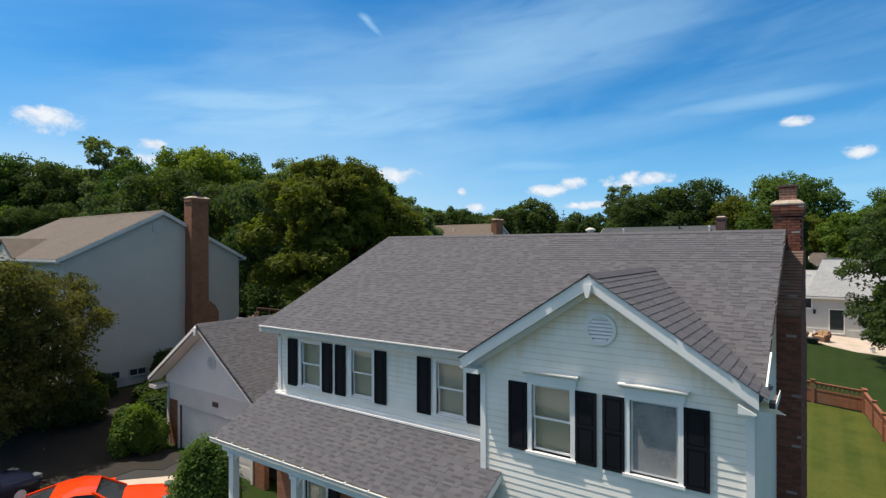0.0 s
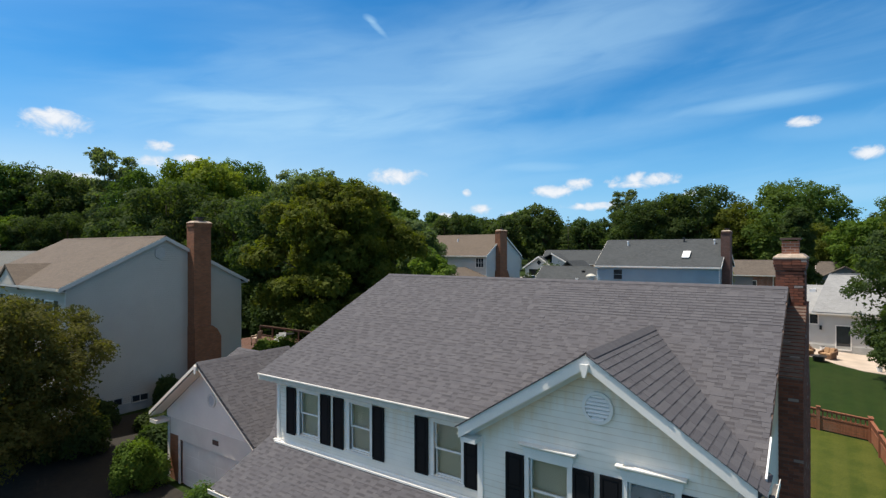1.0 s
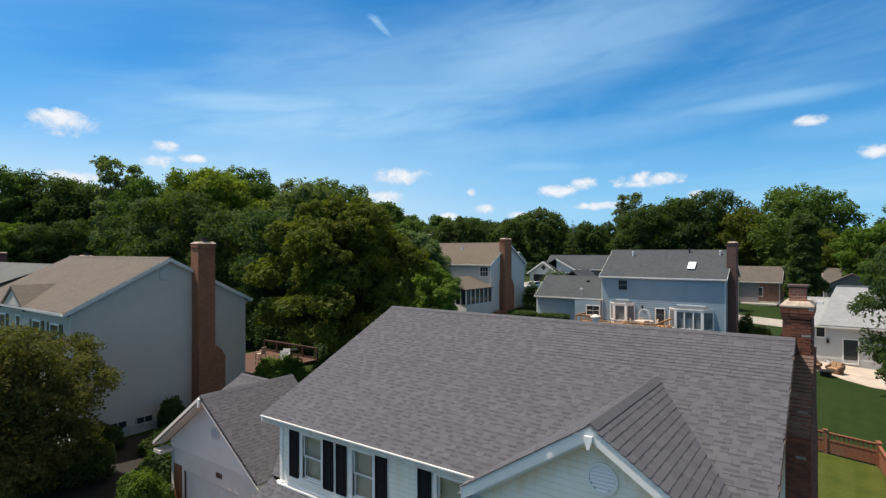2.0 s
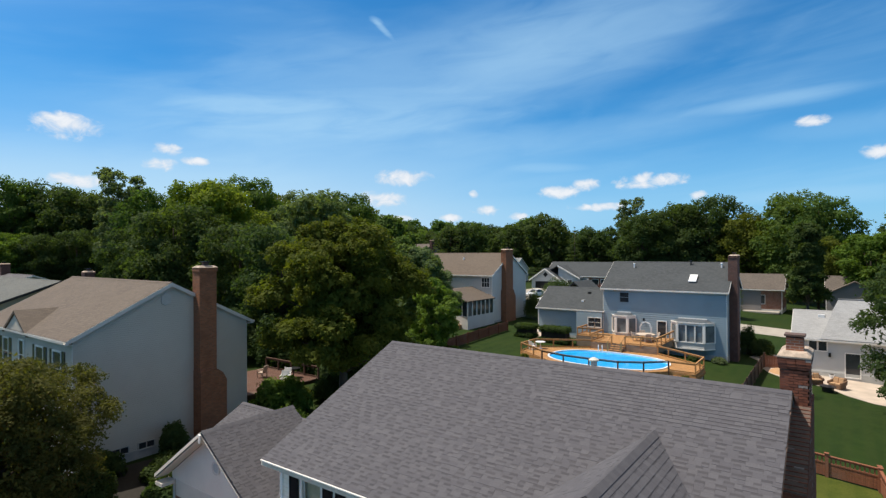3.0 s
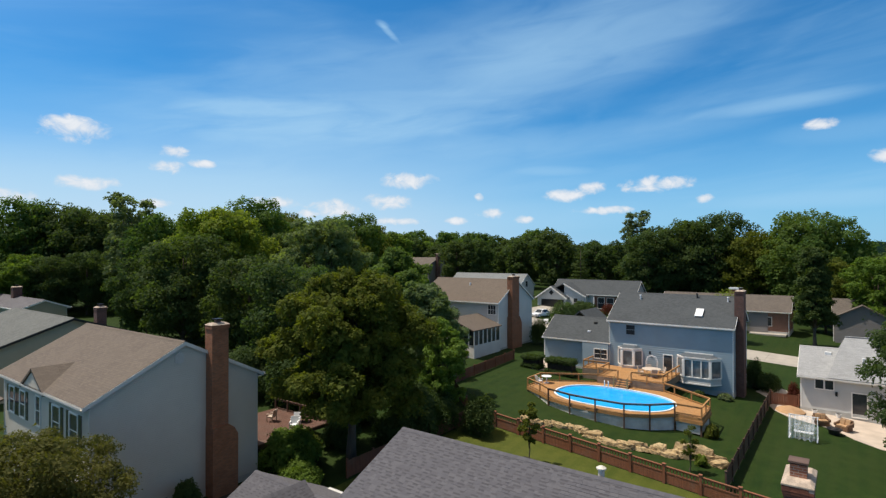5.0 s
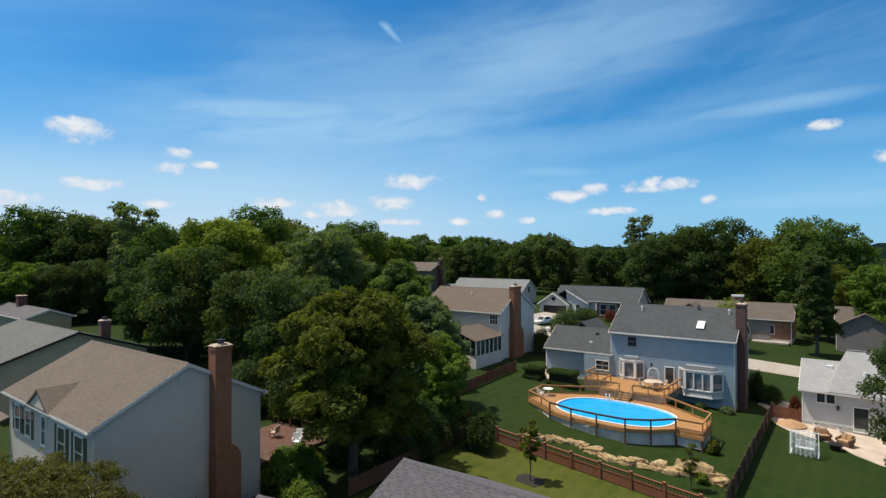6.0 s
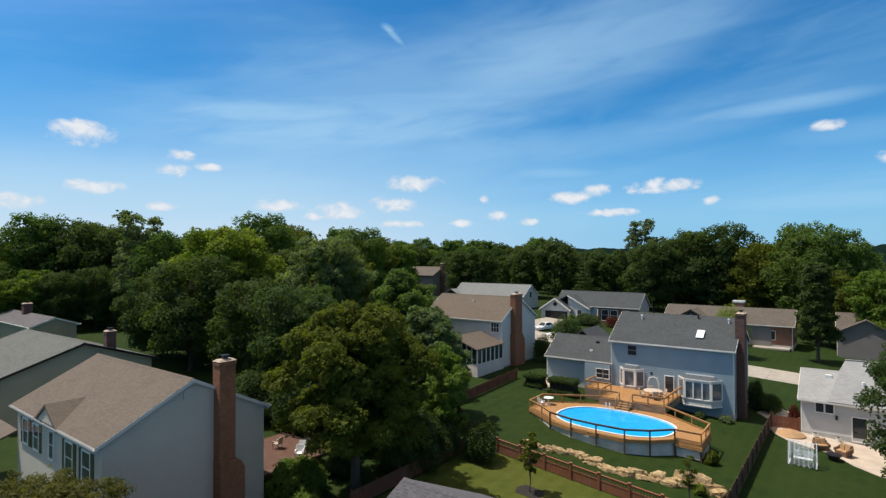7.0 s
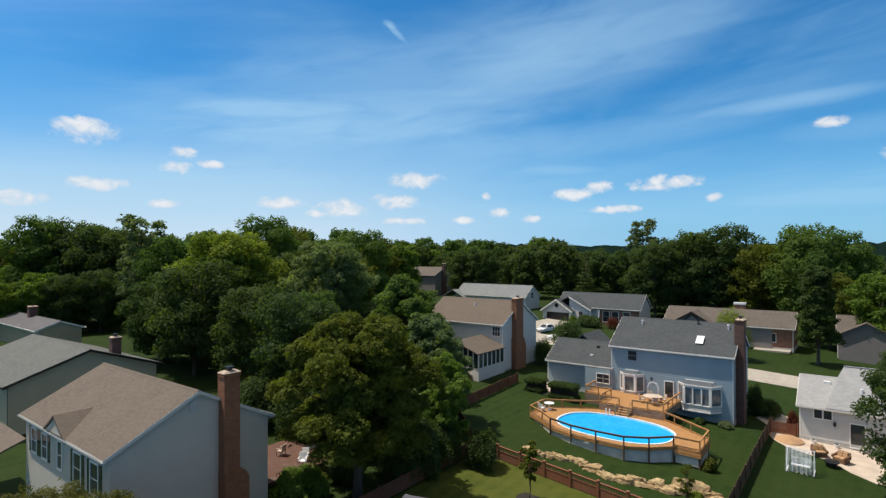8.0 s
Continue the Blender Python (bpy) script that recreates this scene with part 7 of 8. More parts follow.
# ---- fences ----
def picket_fence(label, pts, mat, height=1.15, pitch=0.15, width=0.10, post=2.4, rail_side=1):
    """Posts, two rails, and pickets one by one."""
    f = thing("fence", label, "fence", (*pts[0], ground_z(*pts[0])))
    meshes = {}
    for a, b in zip(pts, pts[1:]):
        d = math.dist(a, b)
        ang = math.atan2(b[1] - a[1], b[0] - a[0])
        ux, uy = math.cos(ang), math.sin(ang)
        n = max(1, round(d / post))
        for k in range(n + 1):
            x, y = a[0] + ux * d * k / n, a[1] + uy * d * k / n
            g = ground_z(x, y)
            p = part("post", Shape().box(x - 0.06, x + 0.06, y - 0.06, y + 0.06, g - 0.3, g + height + 0.12), mat, f)
            part("post_cap", Shape().box(x - 0.08, x + 0.08, y - 0.08, y + 0.08, g + height + 0.12, g + height + 0.16), mat, p)
            if k < n:
                x2, y2 = a[0] + ux * d * (k + 1) / n, a[1] + uy * d * (k + 1) / n
                for h in (0.25, height - 0.18):
                    part("rail", Shape().beam((x, y, g + h), (x2, y2, ground_z(x2, y2) + h), 0.05, 0.09), mat, f)
        m = int(d / pitch)
        if "p" not in meshes:
            meshes["p"] = Shape().box(-width / 2, width / 2, -0.01, 0.01, 0.0, height).mesh("picket")
        place = []
        for k in range(m):
            x, y = a[0] + ux * pitch * (k + 0.5) - uy * 0.045 * rail_side, a[1] + uy * pitch * (k + 0.5) + ux * 0.045 * rail_side
            place.append((x, y, ground_z(x, y) + 0.05, (0, 0, ang)))
        pieces("picket", meshes["p"], mat, f, place)
    return f


def baluster_fence(label, pts, mat, height=1.25, post=2.4):
    """Thick capped posts, a solid lower panel of boards, short balusters and a flat top rail."""
    f = thing("fence", label, "fence", (*pts[0], ground_z(*pts[0])))
    stick = Shape().box(-0.035, 0.035, -0.02, 0.02, 0.0, 0.34).mesh("baluster")
    solid = height - 0.42
    place = []
    for a, b in zip(pts, pts[1:]):
        d = math.dist(a, b)
        ux, uy = (b[0] - a[0]) / d, (b[1] - a[1]) / d
        n = max(1, round(d / post))
        for k in range(n + 1):
            x, y = a[0] + ux * d * k / n, a[1] + uy * d * k / n
            g = ground_z(x, y)
            p = part("post", Shape().box(x - 0.09, x + 0.09, y - 0.09, y + 0.09, g - 0.3, g + height + 0.10), mat, f)
            part("post_cap", Shape().box(x - 0.12, x + 0.12, y - 0.12, y + 0.12, g + height + 0.10, g + height + 0.14), mat, p)
            if k == n:
                continue
            x2, y2 = a[0] + ux * d * (k + 1) / n, a[1] + uy * d * (k + 1) / n
            g2 = ground_z(x2, y2)
            for h, w, t in ((height - 0.02, 0.15, 0.045), (height - 0.09, 0.04, 0.09), (solid - 0.02, 0.07, 0.08)):
                part("rail", Shape().beam((x, y, g + h), (x2, y2, g2 + h), w, t), mat, f)
            for j in range(5):
                h0, h1 = 0.08 + (solid - 0.14) * j / 5, 0.08 + (solid - 0.14) * (j + 1) / 5 - 0.012
                part("board", Shape().beam((x, y, g + (h0 + h1) / 2), (x2, y2, g2 + (h0 + h1) / 2), 0.025, h1 - h0), mat, f)
            m = int(d / n / 0.2)
            for j in range(1, m):
                q = j / m
                place.append((x + (x2 - x) * q, y + (y2 - y) * q, g + (g2 - g) * q + solid, (0, 0, math.atan2(uy, ux))))
    pieces("baluster", stick, mat, f, place)
    return f


baluster_fence("red-brown timber fence with short balusters along the back lawn", [(-27.0, 41.0), (1.5, 39.0)], FENCE_RED)
baluster_fence("red-brown timber fence with short balusters along the side lawn", [(1.53, 38.75), (2.6, 30.0), (3.2, 24.0)], FENCE_RED)
picket_fence("dark brown board fence between two lawns", [(-6.7, 41.0), (-6.65, 65.8)], FENCE_SHADE_DARK, 1.4, 0.16, 0.157, 2.4, 1)
picket_fence("short brown fence panel beside the white house", [(-6.6, 66.0), (-4.3, 66.6)], FENCE_RED, 1.2, 0.15, 0.13, 2.3, -1)
picket_fence("dark brown fence beside the cream house", [(-27.2, 41.25), (-34.6, 48.0), (-35.3, 63.0)], FENCE_MID, 1.15, 0.17, 0.15, 2.4, 1)
picket_fence("dark brown fence under the large trees", [(-27.2, 26.0), (-27.0, 40.75)], FENCE_MID, 1.15, 0.17, 0.15, 2.4, -1)


# ---- boulders ----
def boulder(x, y, sx, sy, sz, seed, label):
    """A ledge stone: two or three flat, broken layers with worn edges."""
    rng = random.Random(seed)
    bm = bmesh.new()
    layers = 2 if sz > 0.4 else 1
    for k in range(layers):
        z0, z1 = -0.25 + 1.0 * k / layers, -0.25 + 1.0 * (k + 1) / layers
        shrink = 1.0 - 0.30 * k * rng.uniform(0.6, 1.4)
        ox, oy = rng.uniform(-0.12, 0.12) * k, rng.uniform(0.0, 0.14) * k
        pts = []
        for i in range(9):
            a = i * math.tau / 9 + rng.uniform(-0.25, 0.25)
            r = rng.uniform(0.62, 1.15) * shrink
            for z, q in ((z0, 1.0), (z1, rng.uniform(0.82, 0.97))):
                pts.append(bm.verts.new((sx * (ox + r * q * math.cos(a)), sy * (oy + r * q * math.sin(a)), sz * (z + rng.uniform(-0.16, 0.16)))))
        made = bmesh.ops.convex_hull(bm, input=pts)
        bmesh.ops.delete(bm, geom=list({g for g in made["geom_interior"] + made["geom_unused"] if isinstance(g, bmesh.types.BMVert)}), context="VERTS")
    bmesh.ops.bevel(bm, geom=list(bm.edges), offset=0.02, segments=1, affect="EDGES", profile=0.6)
    bmesh.ops.subdivide_edges(bm, edges=list(bm.edges), cuts=1)
    for v in bm.verts:
        p = v.co * 3.1 + Vector((seed, 0, 0))
        v.co += Vector((noise.noise(p), noise.noise(p + Vector((9, 0, 0))), 0.7 * noise.noise(p + Vector((0, 7, 0))))) * 0.075
    me = bpy.data.meshes.new("boulder")
    bm.to_mesh(me)
    bm.free()
    me.materials.append(ROCK)
    ob = tagged(new("boulder", me), label, "boulder", "rock border")
    ob.location = (x, y, ground_z(x, y) + sz * 0.12)
    ob.rotation_euler = (rng.uniform(-0.12, 0.12), rng.uniform(-0.14, 0.14), rng.uniform(-0.35, 0.35))


rr = random.Random(21)
xx = -23.6
while xx < -11.5:
    w = rr.uniform(0.45, 1.1) if xx < -18 else rr.uniform(0.7, 1.35)
    boulder(xx, 44.6 + 0.45 * math.sin(xx * 0.9) + rr.uniform(-0.15, 0.15), w, rr.uniform(0.38, 0.6), rr.uniform(0.28, 0.48), int(xx * 10), "flat tan limestone rock in the garden border")
    xx += w * 1.02 + rr.uniform(0.0, 0.18)
for x, y, a, b, c in ((-13.7, 44.6, 1.2, 0.6, 0.55), (-12.2, 45.2, 1.0, 0.7, 0.6), (-9.6, 46.0, 2.1, 1.15, 0.95), (-10.9, 45.3, 0.9, 0.6, 0.5), (-7.9, 45.6, 0.7, 0.55, 0.4)):
    boulder(x, y, a, b, c, int(x * 7), "large tan limestone boulder in the garden border")


# ---- patio of the white house ----
for x, y, a, w in ((-2.2, 62.0, 0.45, 1.05), (-0.55, 61.7, -0.55, 1.10)):
    seat = thing("garden_sofa", "deep brown wicker patio loveseat with rounded arms and tan cushions", "sofa", (0, 0, 0), "patio loveseats")
    h = w / 2
    part("base", Shape().box(-h, h, -0.38, 0.40, 0.0, 0.36), WICKER, seat, bevel=0.05)
    part("backrest", Shape().prism([(0.30, 0.36), (0.42, 0.36), (0.55, 0.92), (0.50, 0.97), (0.43, 0.92)], "x", -h, h), WICKER, seat, bevel=0.04)
    for sg in (-1, 1):
        part("armrest", Shape().prism([(-0.40, 0.36), (0.42, 0.36), (0.48, 0.80), (0.30, 0.74), (0.0, 0.66), (-0.34, 0.64), (-0.42, 0.58)], "x", sg * h - 0.09, sg * h + 0.09), WICKER, seat, bevel=0.04)
        part("cushion", Shape().box(min(0.01, sg * (h - 0.1)) if sg < 0 else 0.01, -0.01 if sg < 0 else h - 0.1, -0.38, 0.28, 0.36, 0.52), CUSHION, seat, bevel=0.05)
        part("back_cushion", Shape().prism([(0.12, 0.52), (0.29, 0.52), (0.40, 0.94), (0.24, 0.96)], "x", -h + 0.1 if sg < 0 else 0.01, -0.01 if sg < 0 else h - 0.1), CUSHION, seat, bevel=0.05)
    seat.location, seat.rotation_euler = (x, y, ground_z(x, y) + 0.04), (0, 0, a)
px, py, pz = -1.2, 60.0, ground_z(-1.2, 60.0) + 0.04
pit = thing("fire_pit", "dark low fire-pit table on the patio", "fire pit", (px, py, pz))
part("body", Shape().tube([(px, py, pz), (px, py, pz + 0.40)], [0.42, 0.48], 16), METAL_DARK, pit)
part("tabletop", Shape().tube([(px, py, pz + 0.40), (px, py, pz + 0.47)], [0.62, 0.62], 16), METAL_DARK, pit)
part("bowl", Shape().tube([(px, py, pz + 0.47), (px, py, pz + 0.50)], [0.30, 0.28], 16), METAL_DARK, pit)
mat_ob = thing("umbrella", "folded tan patio umbrella lying open on the paving", "umbrella", (-4.9, 64.6, ground_z(-4.9, 64.6)))
g0 = ground_z(-4.9, 64.6) + 0.05
part("canopy", Shape().tube([(-4.9, 64.6, g0), (-4.9, 64.6, g0 + 0.25), (-4.9, 64.6, g0 + 0.55)], [1.35, 1.0, 0.05], 14), CUSHION, mat_ob)
for x, y in ((-2.9, 65.6), (-1.0, 65.7), (3.0, 59.2)):
    g1 = ground_z(x, y) + 0.04
    pot = thing("plant_pot", "pale planter pot on the patio", "planter", (x, y, g1))
    part("pot", Shape().tube([(x, y, g1), (x, y, g1 + 0.35)], [0.16, 0.24], 12), METAL_WHITE, pot)
    part("soil", Shape().tube([(x, y, g1 + 0.34), (x, y, g1 + 0.36)], [0.21, 0.2], 12), MULCH_AND_SHADE, pot)

swing = thing("garden_swing", "white-framed garden swing with a sheer pale cover", "swing", (-3.3, 56.9, ground_z(-3.3, 56.9)))
g2 = ground_z(-3.3, 56.9)
for x in (-4.3, -2.3):
    for sg in (-1, 1):
        part("leg", Shape().beam((x, 56.9 + sg * 0.75, g2), (x, 56.9 + sg * 0.12, g2 + 1.95), 0.05, 0.05), METAL_WHITE, swing)
    part("foot_bar", Shape().beam((x, 56.1, g2 + 0.05), (x, 57.7, g2 + 0.05), 0.08, 0.08), METAL_WHITE, swing)
part("crossbar", Shape().beam((-4.4, 56.9, g2 + 1.95), (-2.2, 56.9, g2 + 1.95), 0.05, 0.05), METAL_WHITE, swing)
part("seat", Shape().box(-4.0, -2.6, 56.65, 57.15, g2 + 0.50, g2 + 0.56), METAL_WHITE, swing)
part("backrest", Shape().prism([(57.12, 0.56 + g2), (57.18, 0.56 + g2), (57.32, 1.1 + g2), (57.26, 1.1 + g2)], "x", -4.0, -2.6), SHEER_CLOTH, swing)
for x in (-3.95, -2.65):
    part("hanger", Shape().beam((x, 56.9, g2 + 0.55), (x, 56.9, g2 + 1.93), 0.03, 0.03), METAL_WHITE, swing)
cv = Shape()
for k in range(25):
    x = -4.4 + k * 0.0917
    o = 0.10 * math.sin(k * 1.7) + 0.06 * math.sin(k * 4.1)
    cv.v += [(x, 56.85 + o * 0.3, g2 + 1.98), (x, 56.4 + o, g2 + 1.3), (x, 56.2 + o * 1.3, g2 + 0.75 + 0.15 * math.sin(k * 0.9)), (x, 56.05 + o, g2 + 0.10 + 0.08 * math.sin(k * 1.3))]
cv.f = [(4 * k + j, 4 * k + 4 + j, 4 * k + 5 + j, 4 * k + 1 + j) for k in range(24) for j in range(3) if not (8 < k < 13 and j == 1) and not (k > 20 and j == 0)]
part("cover", cv, SHEER_CLOTH, swing, "sheer white cloth cover", smooth=True)


# ---- deck behind the tan-roofed house ----
bd = thing("back_deck", "red-brown timber deck behind the grey house", "deck", (-36.5, 26.0, 0))
boards(bd, [(-40.0, 22.3), (-33.2, 22.3), (-33.2, 29.6), (-40.0, 29.6)], None, 1.9, DECK_RED, 0.16)
for x in (-39.9, -36.6, -33.3):
    for y in (25.5, 29.5):
        part("deck_post", Shape().box(x - 0.08, x + 0.08, y - 0.08, y + 0.08, ground_z(x, y) - 0.3, 1.86), FENCE_SHADE_DARK, bd)
run(bd, [(-33.2, 22.4), (-33.2, 29.6), (-40.0, 29.6)], 1.62, 1.86, "fascia", FENCE_SHADE_DARK)
railing(bd, [(-33.25, 29.5), (-39.9, 29.5)], 1.9, FENCE_SHADE_DARK, 1.7)
lounge_table(-35.0, 28.5, 1.9, 0.5, "dark round table on the back deck", METAL_DARK)
for x, y, a in ((-34.6, 27.5, 0.5), (-33.9, 26.8, 0.7)):
    garden_chair(x, y, 1.9, a, "white garden armchair on the red-brown deck", METAL_WHITE)
garden_chair(-37.1, 27.1, 1.9, -1.2, "pale wooden deck chair", PATIO)


# ---- cars ----
def make_car(label, paint, length=4.5, width=1.8, height=1.42, sporty=False):
    """A car at the origin, nose to -x: lofted body, glasshouse, wheels, lamps."""
    c = thing("car", label, "car", (0, 0, 0))
    w, L, H = width / 2, length / 2, height
    hood, belt, tail = H * 0.58, H * 0.66, H * (0.70 if sporty else 0.66)
    secs = [(-L, 0.35, 0.50, 0.72), (-L + 0.15, 0.24, hood * 0.86, 0.9), (-L + 0.9, 0.2, hood * 0.97, 1.0), (-L + 1.45, 0.2, hood * 1.04, 1.0), (-0.2, 0.2, belt, 1.0),
            (L - 1.2, 0.2, tail, 1.0), (L - 0.35, 0.24, tail, 0.96), (L - 0.05, 0.35, tail * 0.94, 0.86)]
    s = Shape()
    k = 10
    for x, z0, z1, f in secs:
        for y, z in ((-0.92, z0), (-1.0, z0 + 0.18), (-1.0, z0 + (z1 - z0) * 0.72), (-0.90, z1 - 0.03), (-0.55, z1), (0.55, z1), (0.90, z1 - 0.03), (1.0, z0 + (z1 - z0) * 0.72), (1.0, z0 + 0.18), (0.92, z0)):
            s.v.append((x, y * w * f, z))
    for i in range(len(secs) - 1):
        s.f += [(i * k + j, i * k + (j + 1) % k, (i + 1) * k + (j + 1) % k, (i + 1) * k + j) for j in range(k)]
    s.f += [tuple(range(k))[::-1], tuple(range((len(secs) - 1) * k, len(secs) * k))]
    part("body", s, paint, c, bevel=0.03, smooth=True)
    f0, f1, r1, r0 = -L + 1.35, -L + 2.15, L - (1.75 if sporty else 1.2), L - 0.55
    g = Shape()
    zb = hood * 1.0
    for x, z, f in ((f0, zb, 0.9), (f1, H - 0.05, 0.66), ((f1 + r1) / 2, H, 0.68), (r1, H - 0.05, 0.66), (r0, tail - 0.02, 0.84)):
        g.v += [(x, -w * f, z), (x, w * f, z)]
    base = len(g.v)
    for x, f in ((f0, 0.92), (f1, 0.96), ((f1 + r1) / 2, 0.97), (r1, 0.96), (r0, 0.88)):
        g.v += [(x, -w * f, zb - 0.05), (x, w * f, zb - 0.05)]
    for i in range(4):
        a, b = 2 * i, 2 * i + 2
        g.f += [(a, b, base + b, base + a)[::-1], (a + 1, base + a + 1, base + b + 1, b + 1)[::-1]]
    g.f += [(0, 1, 3, 2)[::-1], (6, 7, 9, 8)[::-1]]
    part("glasshouse", g, DARK_GLASS, c, "dark tinted car glass")
    roof = Shape()
    for x, z, f in ((f1 - 0.12, H - 0.05, 0.76), ((f1 + r1) / 2, H + 0.02, 0.82), (r1 + 0.35, H - 0.07, 0.78)):
        roof.v += [(x, -w * f, z - 0.04), (x, -w * f * 0.85, z + 0.01), (x, w * f * 0.85, z + 0.01), (x, w * f, z - 0.04)]
    roof.f = [(i * 4 + j, (i + 1) * 4 + j, (i + 1) * 4 + j + 1, i * 4 + j + 1)[::-1] for i in range(2) for j in range(3)]
    part("roof", roof, paint, c, smooth=True)
    for sg in (-1, 1):
        for xa, xb, za, zb2 in ((f0 + 0.02, f1 - 0.02, zb, H - 0.05), (r0 - 0.02, r1 + 0.02, tail, H - 0.05)):
            part("pillar", Shape().beam((xa, sg * w * 0.9, za), (xb, sg * w * 0.68, zb2), 0.09, 0.07), paint, c)
        for x in (-L + 0.85, L - 0.85):
            wh = part("wheel", Shape().tube([(x, sg * (w - 0.2), 0.32), (x, sg * (w + 0.005), 0.32)], [0.32, 0.32], 18), RUBBER, c)
            part("rim", Shape().tube([(x, sg * (w - 0.02), 0.32), (x, sg * (w + 0.015), 0.32)], [0.21, 0.19], 14), METAL_WHITE, wh)
        part("headlight", Shape().box(-L + 0.02, -L + 0.25, sg * w * 0.62 - 0.16, sg * w * 0.62 + 0.16, 0.58, 0.72), PANE_PALE, c)
        part("tail_light", Shape().box(L - 0.16, L - 0.02, sg * w * 0.62 - 0.18, sg * w * 0.62 + 0.18, tail - 0.28, tail - 0.12), RED_PAINT, c)
        part("mirror", Shape().box(f0 + 0.35, f0 + 0.5, sg * (w + 0.1) - 0.1, sg * (w + 0.1) + 0.1, hood + 0.05, hood + 0.2), paint, c)
    return c


def park(c, x, y, turn, lift=0.03):
    c.location, c.rotation_euler = (x, y, ground_z(x, y) + lift), (0, 0, turn)


park(make_car("bright orange-red sports car parked on the driveway", RED_PAINT, 4.6, 1.9, 1.30, True), -18.8, 8.1, radians(-120), 0.05)
park(make_car("dark navy car parked at the driveway edge", NAVY_PAINT, 4.6, 1.85, 1.45), -22.2, 5.6, radians(-75), 0.05)
park(make_car("white car parked in the far driveway", WHITE_PAINT, 4.7, 1.85, 1.5), -50.6, 101.0, radians(80), 0.05)
park(make_car("white van-like car parked beside the street", WHITE_PAINT, 4.8, 1.9, 1.7), -44.2, 94.4, radians(5), 0.05)


# ---- shrubs ----
def hedge(label, x0, x1, y0, y1, h, mat, leaves=5000, size=0.09, seed=1):
    """A clipped hedge: leaf blades over a boxy mass."""
    rng = np.random.default_rng(seed)
    t = thing("hedge", label, "hedge", ((x0 + x1) / 2, (y0 + y1) / 2, ground_z((x0 + x1) / 2, (y0 + y1) / 2)))
    z0 = ORIGIN[t].z
    rows = []
    for x in np.arange(x0 + 0.35, x1 - 0.2, 0.5):
        for y in np.arange(y0 + 0.35, y1 - 0.2, 0.5):
            for z in (0.3, h - 0.35):
                rows.append((x - ORIGIN[t].x, y - ORIGIN[t].y, z + rng.uniform(-0.05, 0.05), 0.42, 0.42, 0.38))
    crown = new("foliage", leaf_mesh("foliage", leaf_cloud(rng, rows, leaves, size), mat))
    crown.parent = t
    # no real stem: a dark box added as the hedge's shaded inside
    part("stem", Shape().box(x0 + 0.3, x1 - 0.3, y0 + 0.3, y1 - 0.3, z0 - 0.2, z0 + h - 0.45), MULCH_AND_SHADE, t)


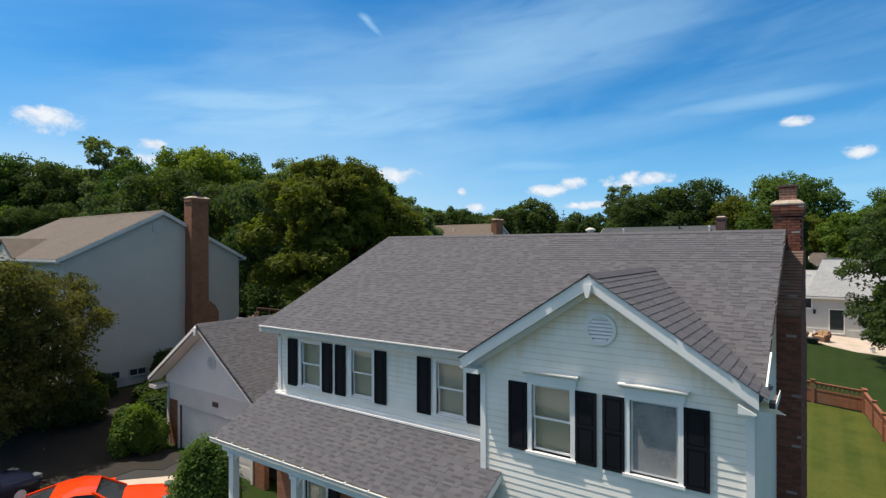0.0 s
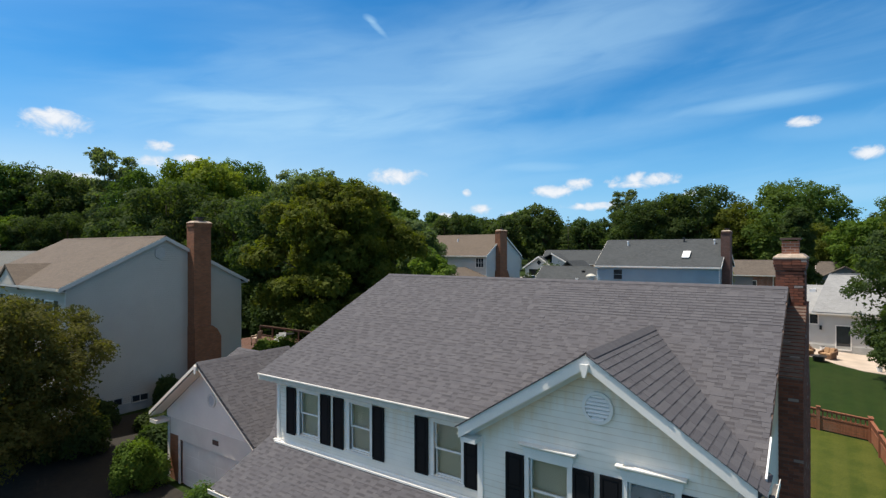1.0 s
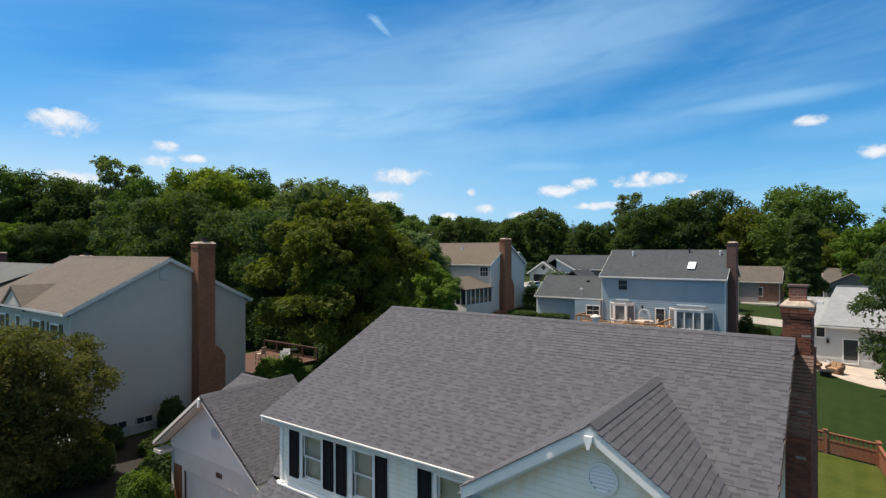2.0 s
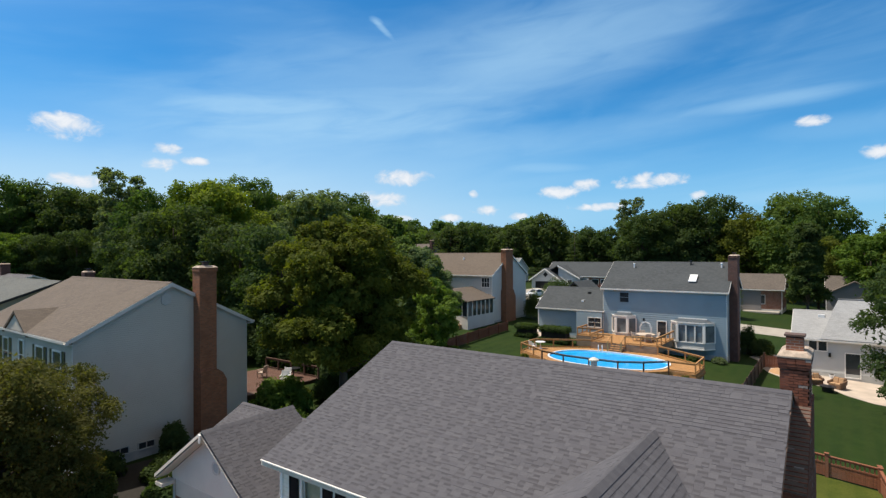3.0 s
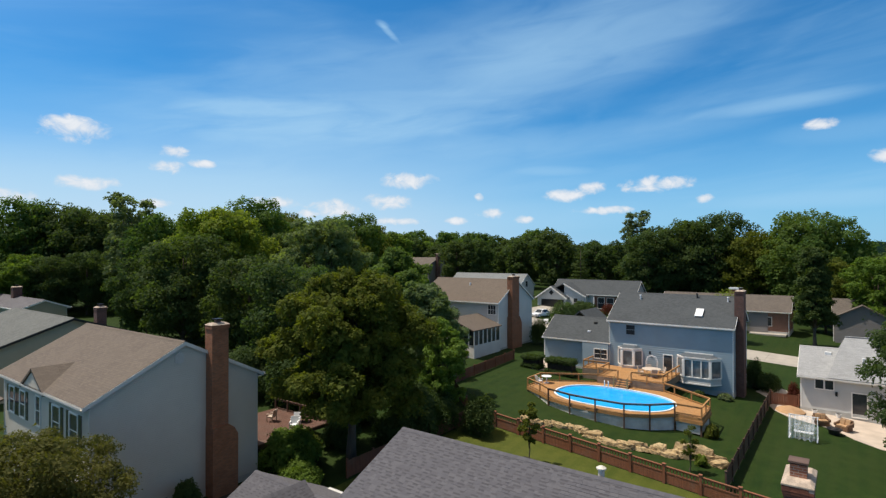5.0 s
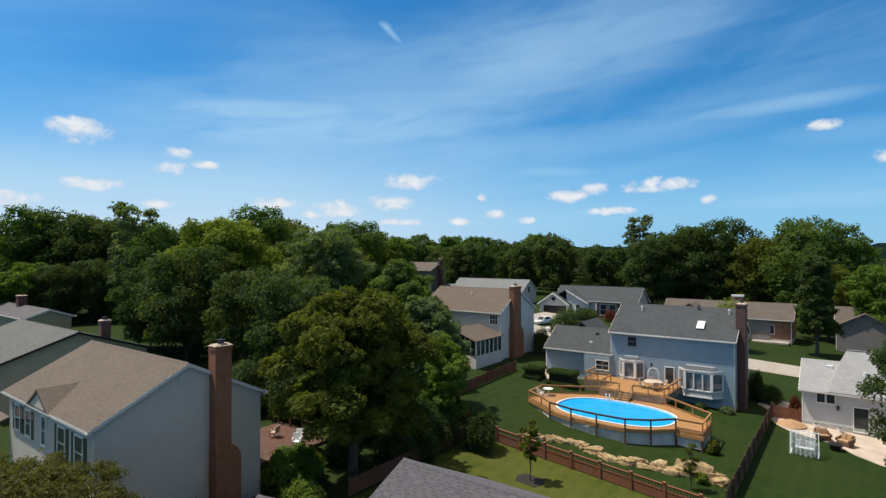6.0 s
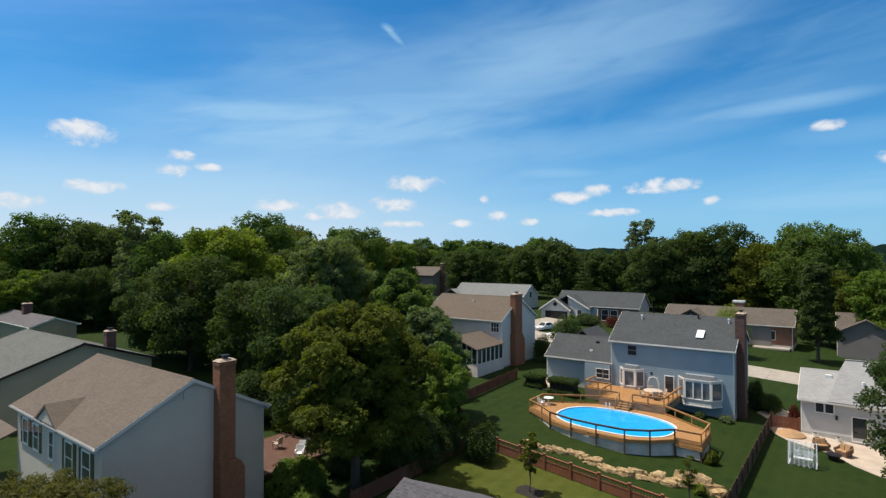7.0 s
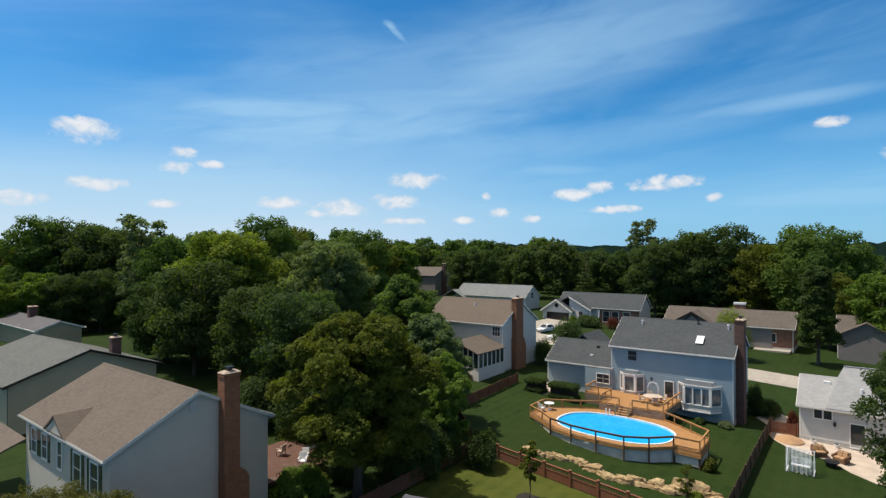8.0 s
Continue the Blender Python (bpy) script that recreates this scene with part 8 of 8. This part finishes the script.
hedge("clipped dark green box hedge beside the path", -33.0, -30.2, 60.4, 62.2, 1.7, LEAF_DARK, 9000, 0.09, 3)
hedge("clipped dark green box hedge below the deck", -29.5, -25.8, 60.0, 61.8, 1.95, LEAF_DARK, 12000, 0.09, 4)
for i, (lab, x, y, rx, rz, m, n) in enumerate((("rounded bright green shrub beside the garage", -23.1, 11.6, 1.0, 1.65, LEAF_MAPLE, 7000), ("leafy green shrub beside the porch", -16.35, 10.4, 1.15, 2.3, LEAF_WOODS, 7000),
        ("dark low shrub against the foundation", -31.1, 16.9, 0.8, 1.6, LEAF_DARK, 3500), ("brown-green shrub at the deck corner", -9.5, 51.3, 0.6, 1.0, LEAF_BIG, 1600),
        ("white-flowering shrub against the blue house", -10.6, 64.1, 0.7, 0.6, LEAF_PALE, 1800), ("low green shrub against the blue house", -13.0, 63.6, 0.6, 0.5, LEAF_DARK, 1400),
        ("rounded dark shrub beside the cream house", -37.6, 74.5, 1.6, 3.4, LEAF_DARK, 5000), ("yellow-green shrub beyond the garage wing", -34.5, 75.0, 1.3, 2.2, LEAF_LIME, 3500),
        ("wide dark green bush across the street", -47.5, 115.0, 3.0, 2.2, LEAF_DARK, 4500), ("red-leaved bush across the street", -42.5, 117.0, 1.6, 2.2, LEAF_RED, 2200),
        ("small round bush beside the far garage", -51.6, 116.5, 1.0, 1.6, LEAF_MAPLE, 1500), ("broad shrub behind the grey house", -31.0, 24.4, 2.1, 2.5, LEAF_MAPLE, 6000),
        ("bluish low shrub behind the garage", -28.4, 23.0, 1.6, 1.4, LEAF_MAPLE, 6000), ("dark spreading shrub against the grey house", -28.6, 15.6, 1.6, 1.0, LEAF_DARK, 6000), ("dark low shrub beside the garage wall", -25.9, 13.9, 1.3, 1.0, LEAF_DARK, 5000), ("dark shrub between the two houses", -26.6, 18.2, 1.7, 1.2, LEAF_DARK, 5000), ("leafy olive shrub in front of the back deck", -31.8, 25.8, 1.4, 1.7, LEAF_BIG, 6000), ("dark shrub at the back deck corner", -31.4, 29.2, 1.5, 1.9, LEAF_DARK, 5000), ("tall dark understorey shrub behind the back deck", -37.5, 33.5, 2.6, 4.2, LEAF_DARK, 5000), ("dark understorey shrub behind the grey house", -42.0, 32.5, 2.8, 4.0, LEAF_DARK, 5000), ("broad dark shrub under the woodland edge", -46.5, 31.0, 2.8, 4.4, LEAF_DARK, 5000), ("dark shrub between oak and deck", -34.2, 33.0, 2.2, 3.2, LEAF_DARK, 5000), ("dark shrub below the large oak", -28.6, 32.6, 1.9, 2.2, LEAF_DARK, 6000), ("dark leafy shrub beside the old fence", -27.8, 37.0, 1.7, 3.0, LEAF_DARK, 6000), ("tall dark shrub between oak and fence", -28.2, 34.4, 2.0, 4.2, LEAF_DARK, 8000), ("rounded dark shrub in front of the old fence", -24.9, 38.6, 1.6, 2.8, LEAF_DARK, 6000),
        ("shrub under the front tree", -28.3, 11.2, 1.5, 1.6, LEAF_DARK, 5000), 
        ("dark spreading shrub beside the lawn", -30.8, 9.0, 2.0, 1.9, LEAF_DARK, 6000), ("dark shrub beside the grey house wall", -31.0, 13.2, 1.0, 1.2, LEAF_DARK, 3500),
        ("red-brown shrub beside the white house", -4.8, 67.6, 0.7, 2.0, LEAF_RED, 1800), ("tall dark bush beside the blue house chimney", -8.9, 72.0, 1.0, 2.9, LEAF_DARK, 3000), ("broad dark bush in the shade of the blue house", -7.5, 71.8, 1.5, 1.8, LEAF_DARK, 4000),
        ("low flowering plant in the rock border", -9.0, 44.7, 0.5, 0.7, LEAF_LIME, 900), ("dark evergreen bush by the far driveway", -39.5, 88.0, 2.9, 4.6, LEAF_DARK, 5000),
        ("dark bush in front of the brown house", -17.5, 117.6, 1.6, 2.6, LEAF_DARK, 2500), ("clipped dark bush beside the brown house porch", -20.4, 118.0, 1.5, 2.2, LEAF_DARK, 2200), ("yellow-green small tree behind the blue house", -17.0, 104.0, 3.3, 7.9, LEAF_LIME, 5000))):
    b = make_bush(lab, 60 + i, rx, rx, rz, n * 3 if i < 2 else int(n * 1.5), 0.055 if i < 2 else 0.085 if rx < 2 else 0.14, m)
    plant(b, x, y, i * 1.3)
# dark sheet takes the place of the trees' shade on the ground
sheet("flower_bed", [(-33.0, 4.0), (-22.6, 4.0), (-22.6, 12.3), (-24.1, 12.6), (-24.1, 22.0), (-31.2, 22.0), (-31.2, 17.5), (-31.9, 12.4), (-33.0, 12.2)], MULCH_AND_SHADE, "dark mulch sheet standing in for tree shade", "bed", 0.02)
sheet("flower_bed", [(-23.2, 8.2), (-21.5, 8.9), (-21.5, 10.8), (-20.7, 11.4), (-21.1, 12.5), (-22.6, 12.35)], MULCH_AND_SHADE, "dark mulch strip beside the driveway", "bed", 0.045)
sheet("flower_bed", [(-19.8, 35.6), (-18.2, 35.6), (-17.9, 36.4), (-18.2, 37.2), (-19.8, 37.2), (-20.1, 36.4)], MULCH_AND_SHADE, "round mulch ring below the young tree", "bed", 0.03)
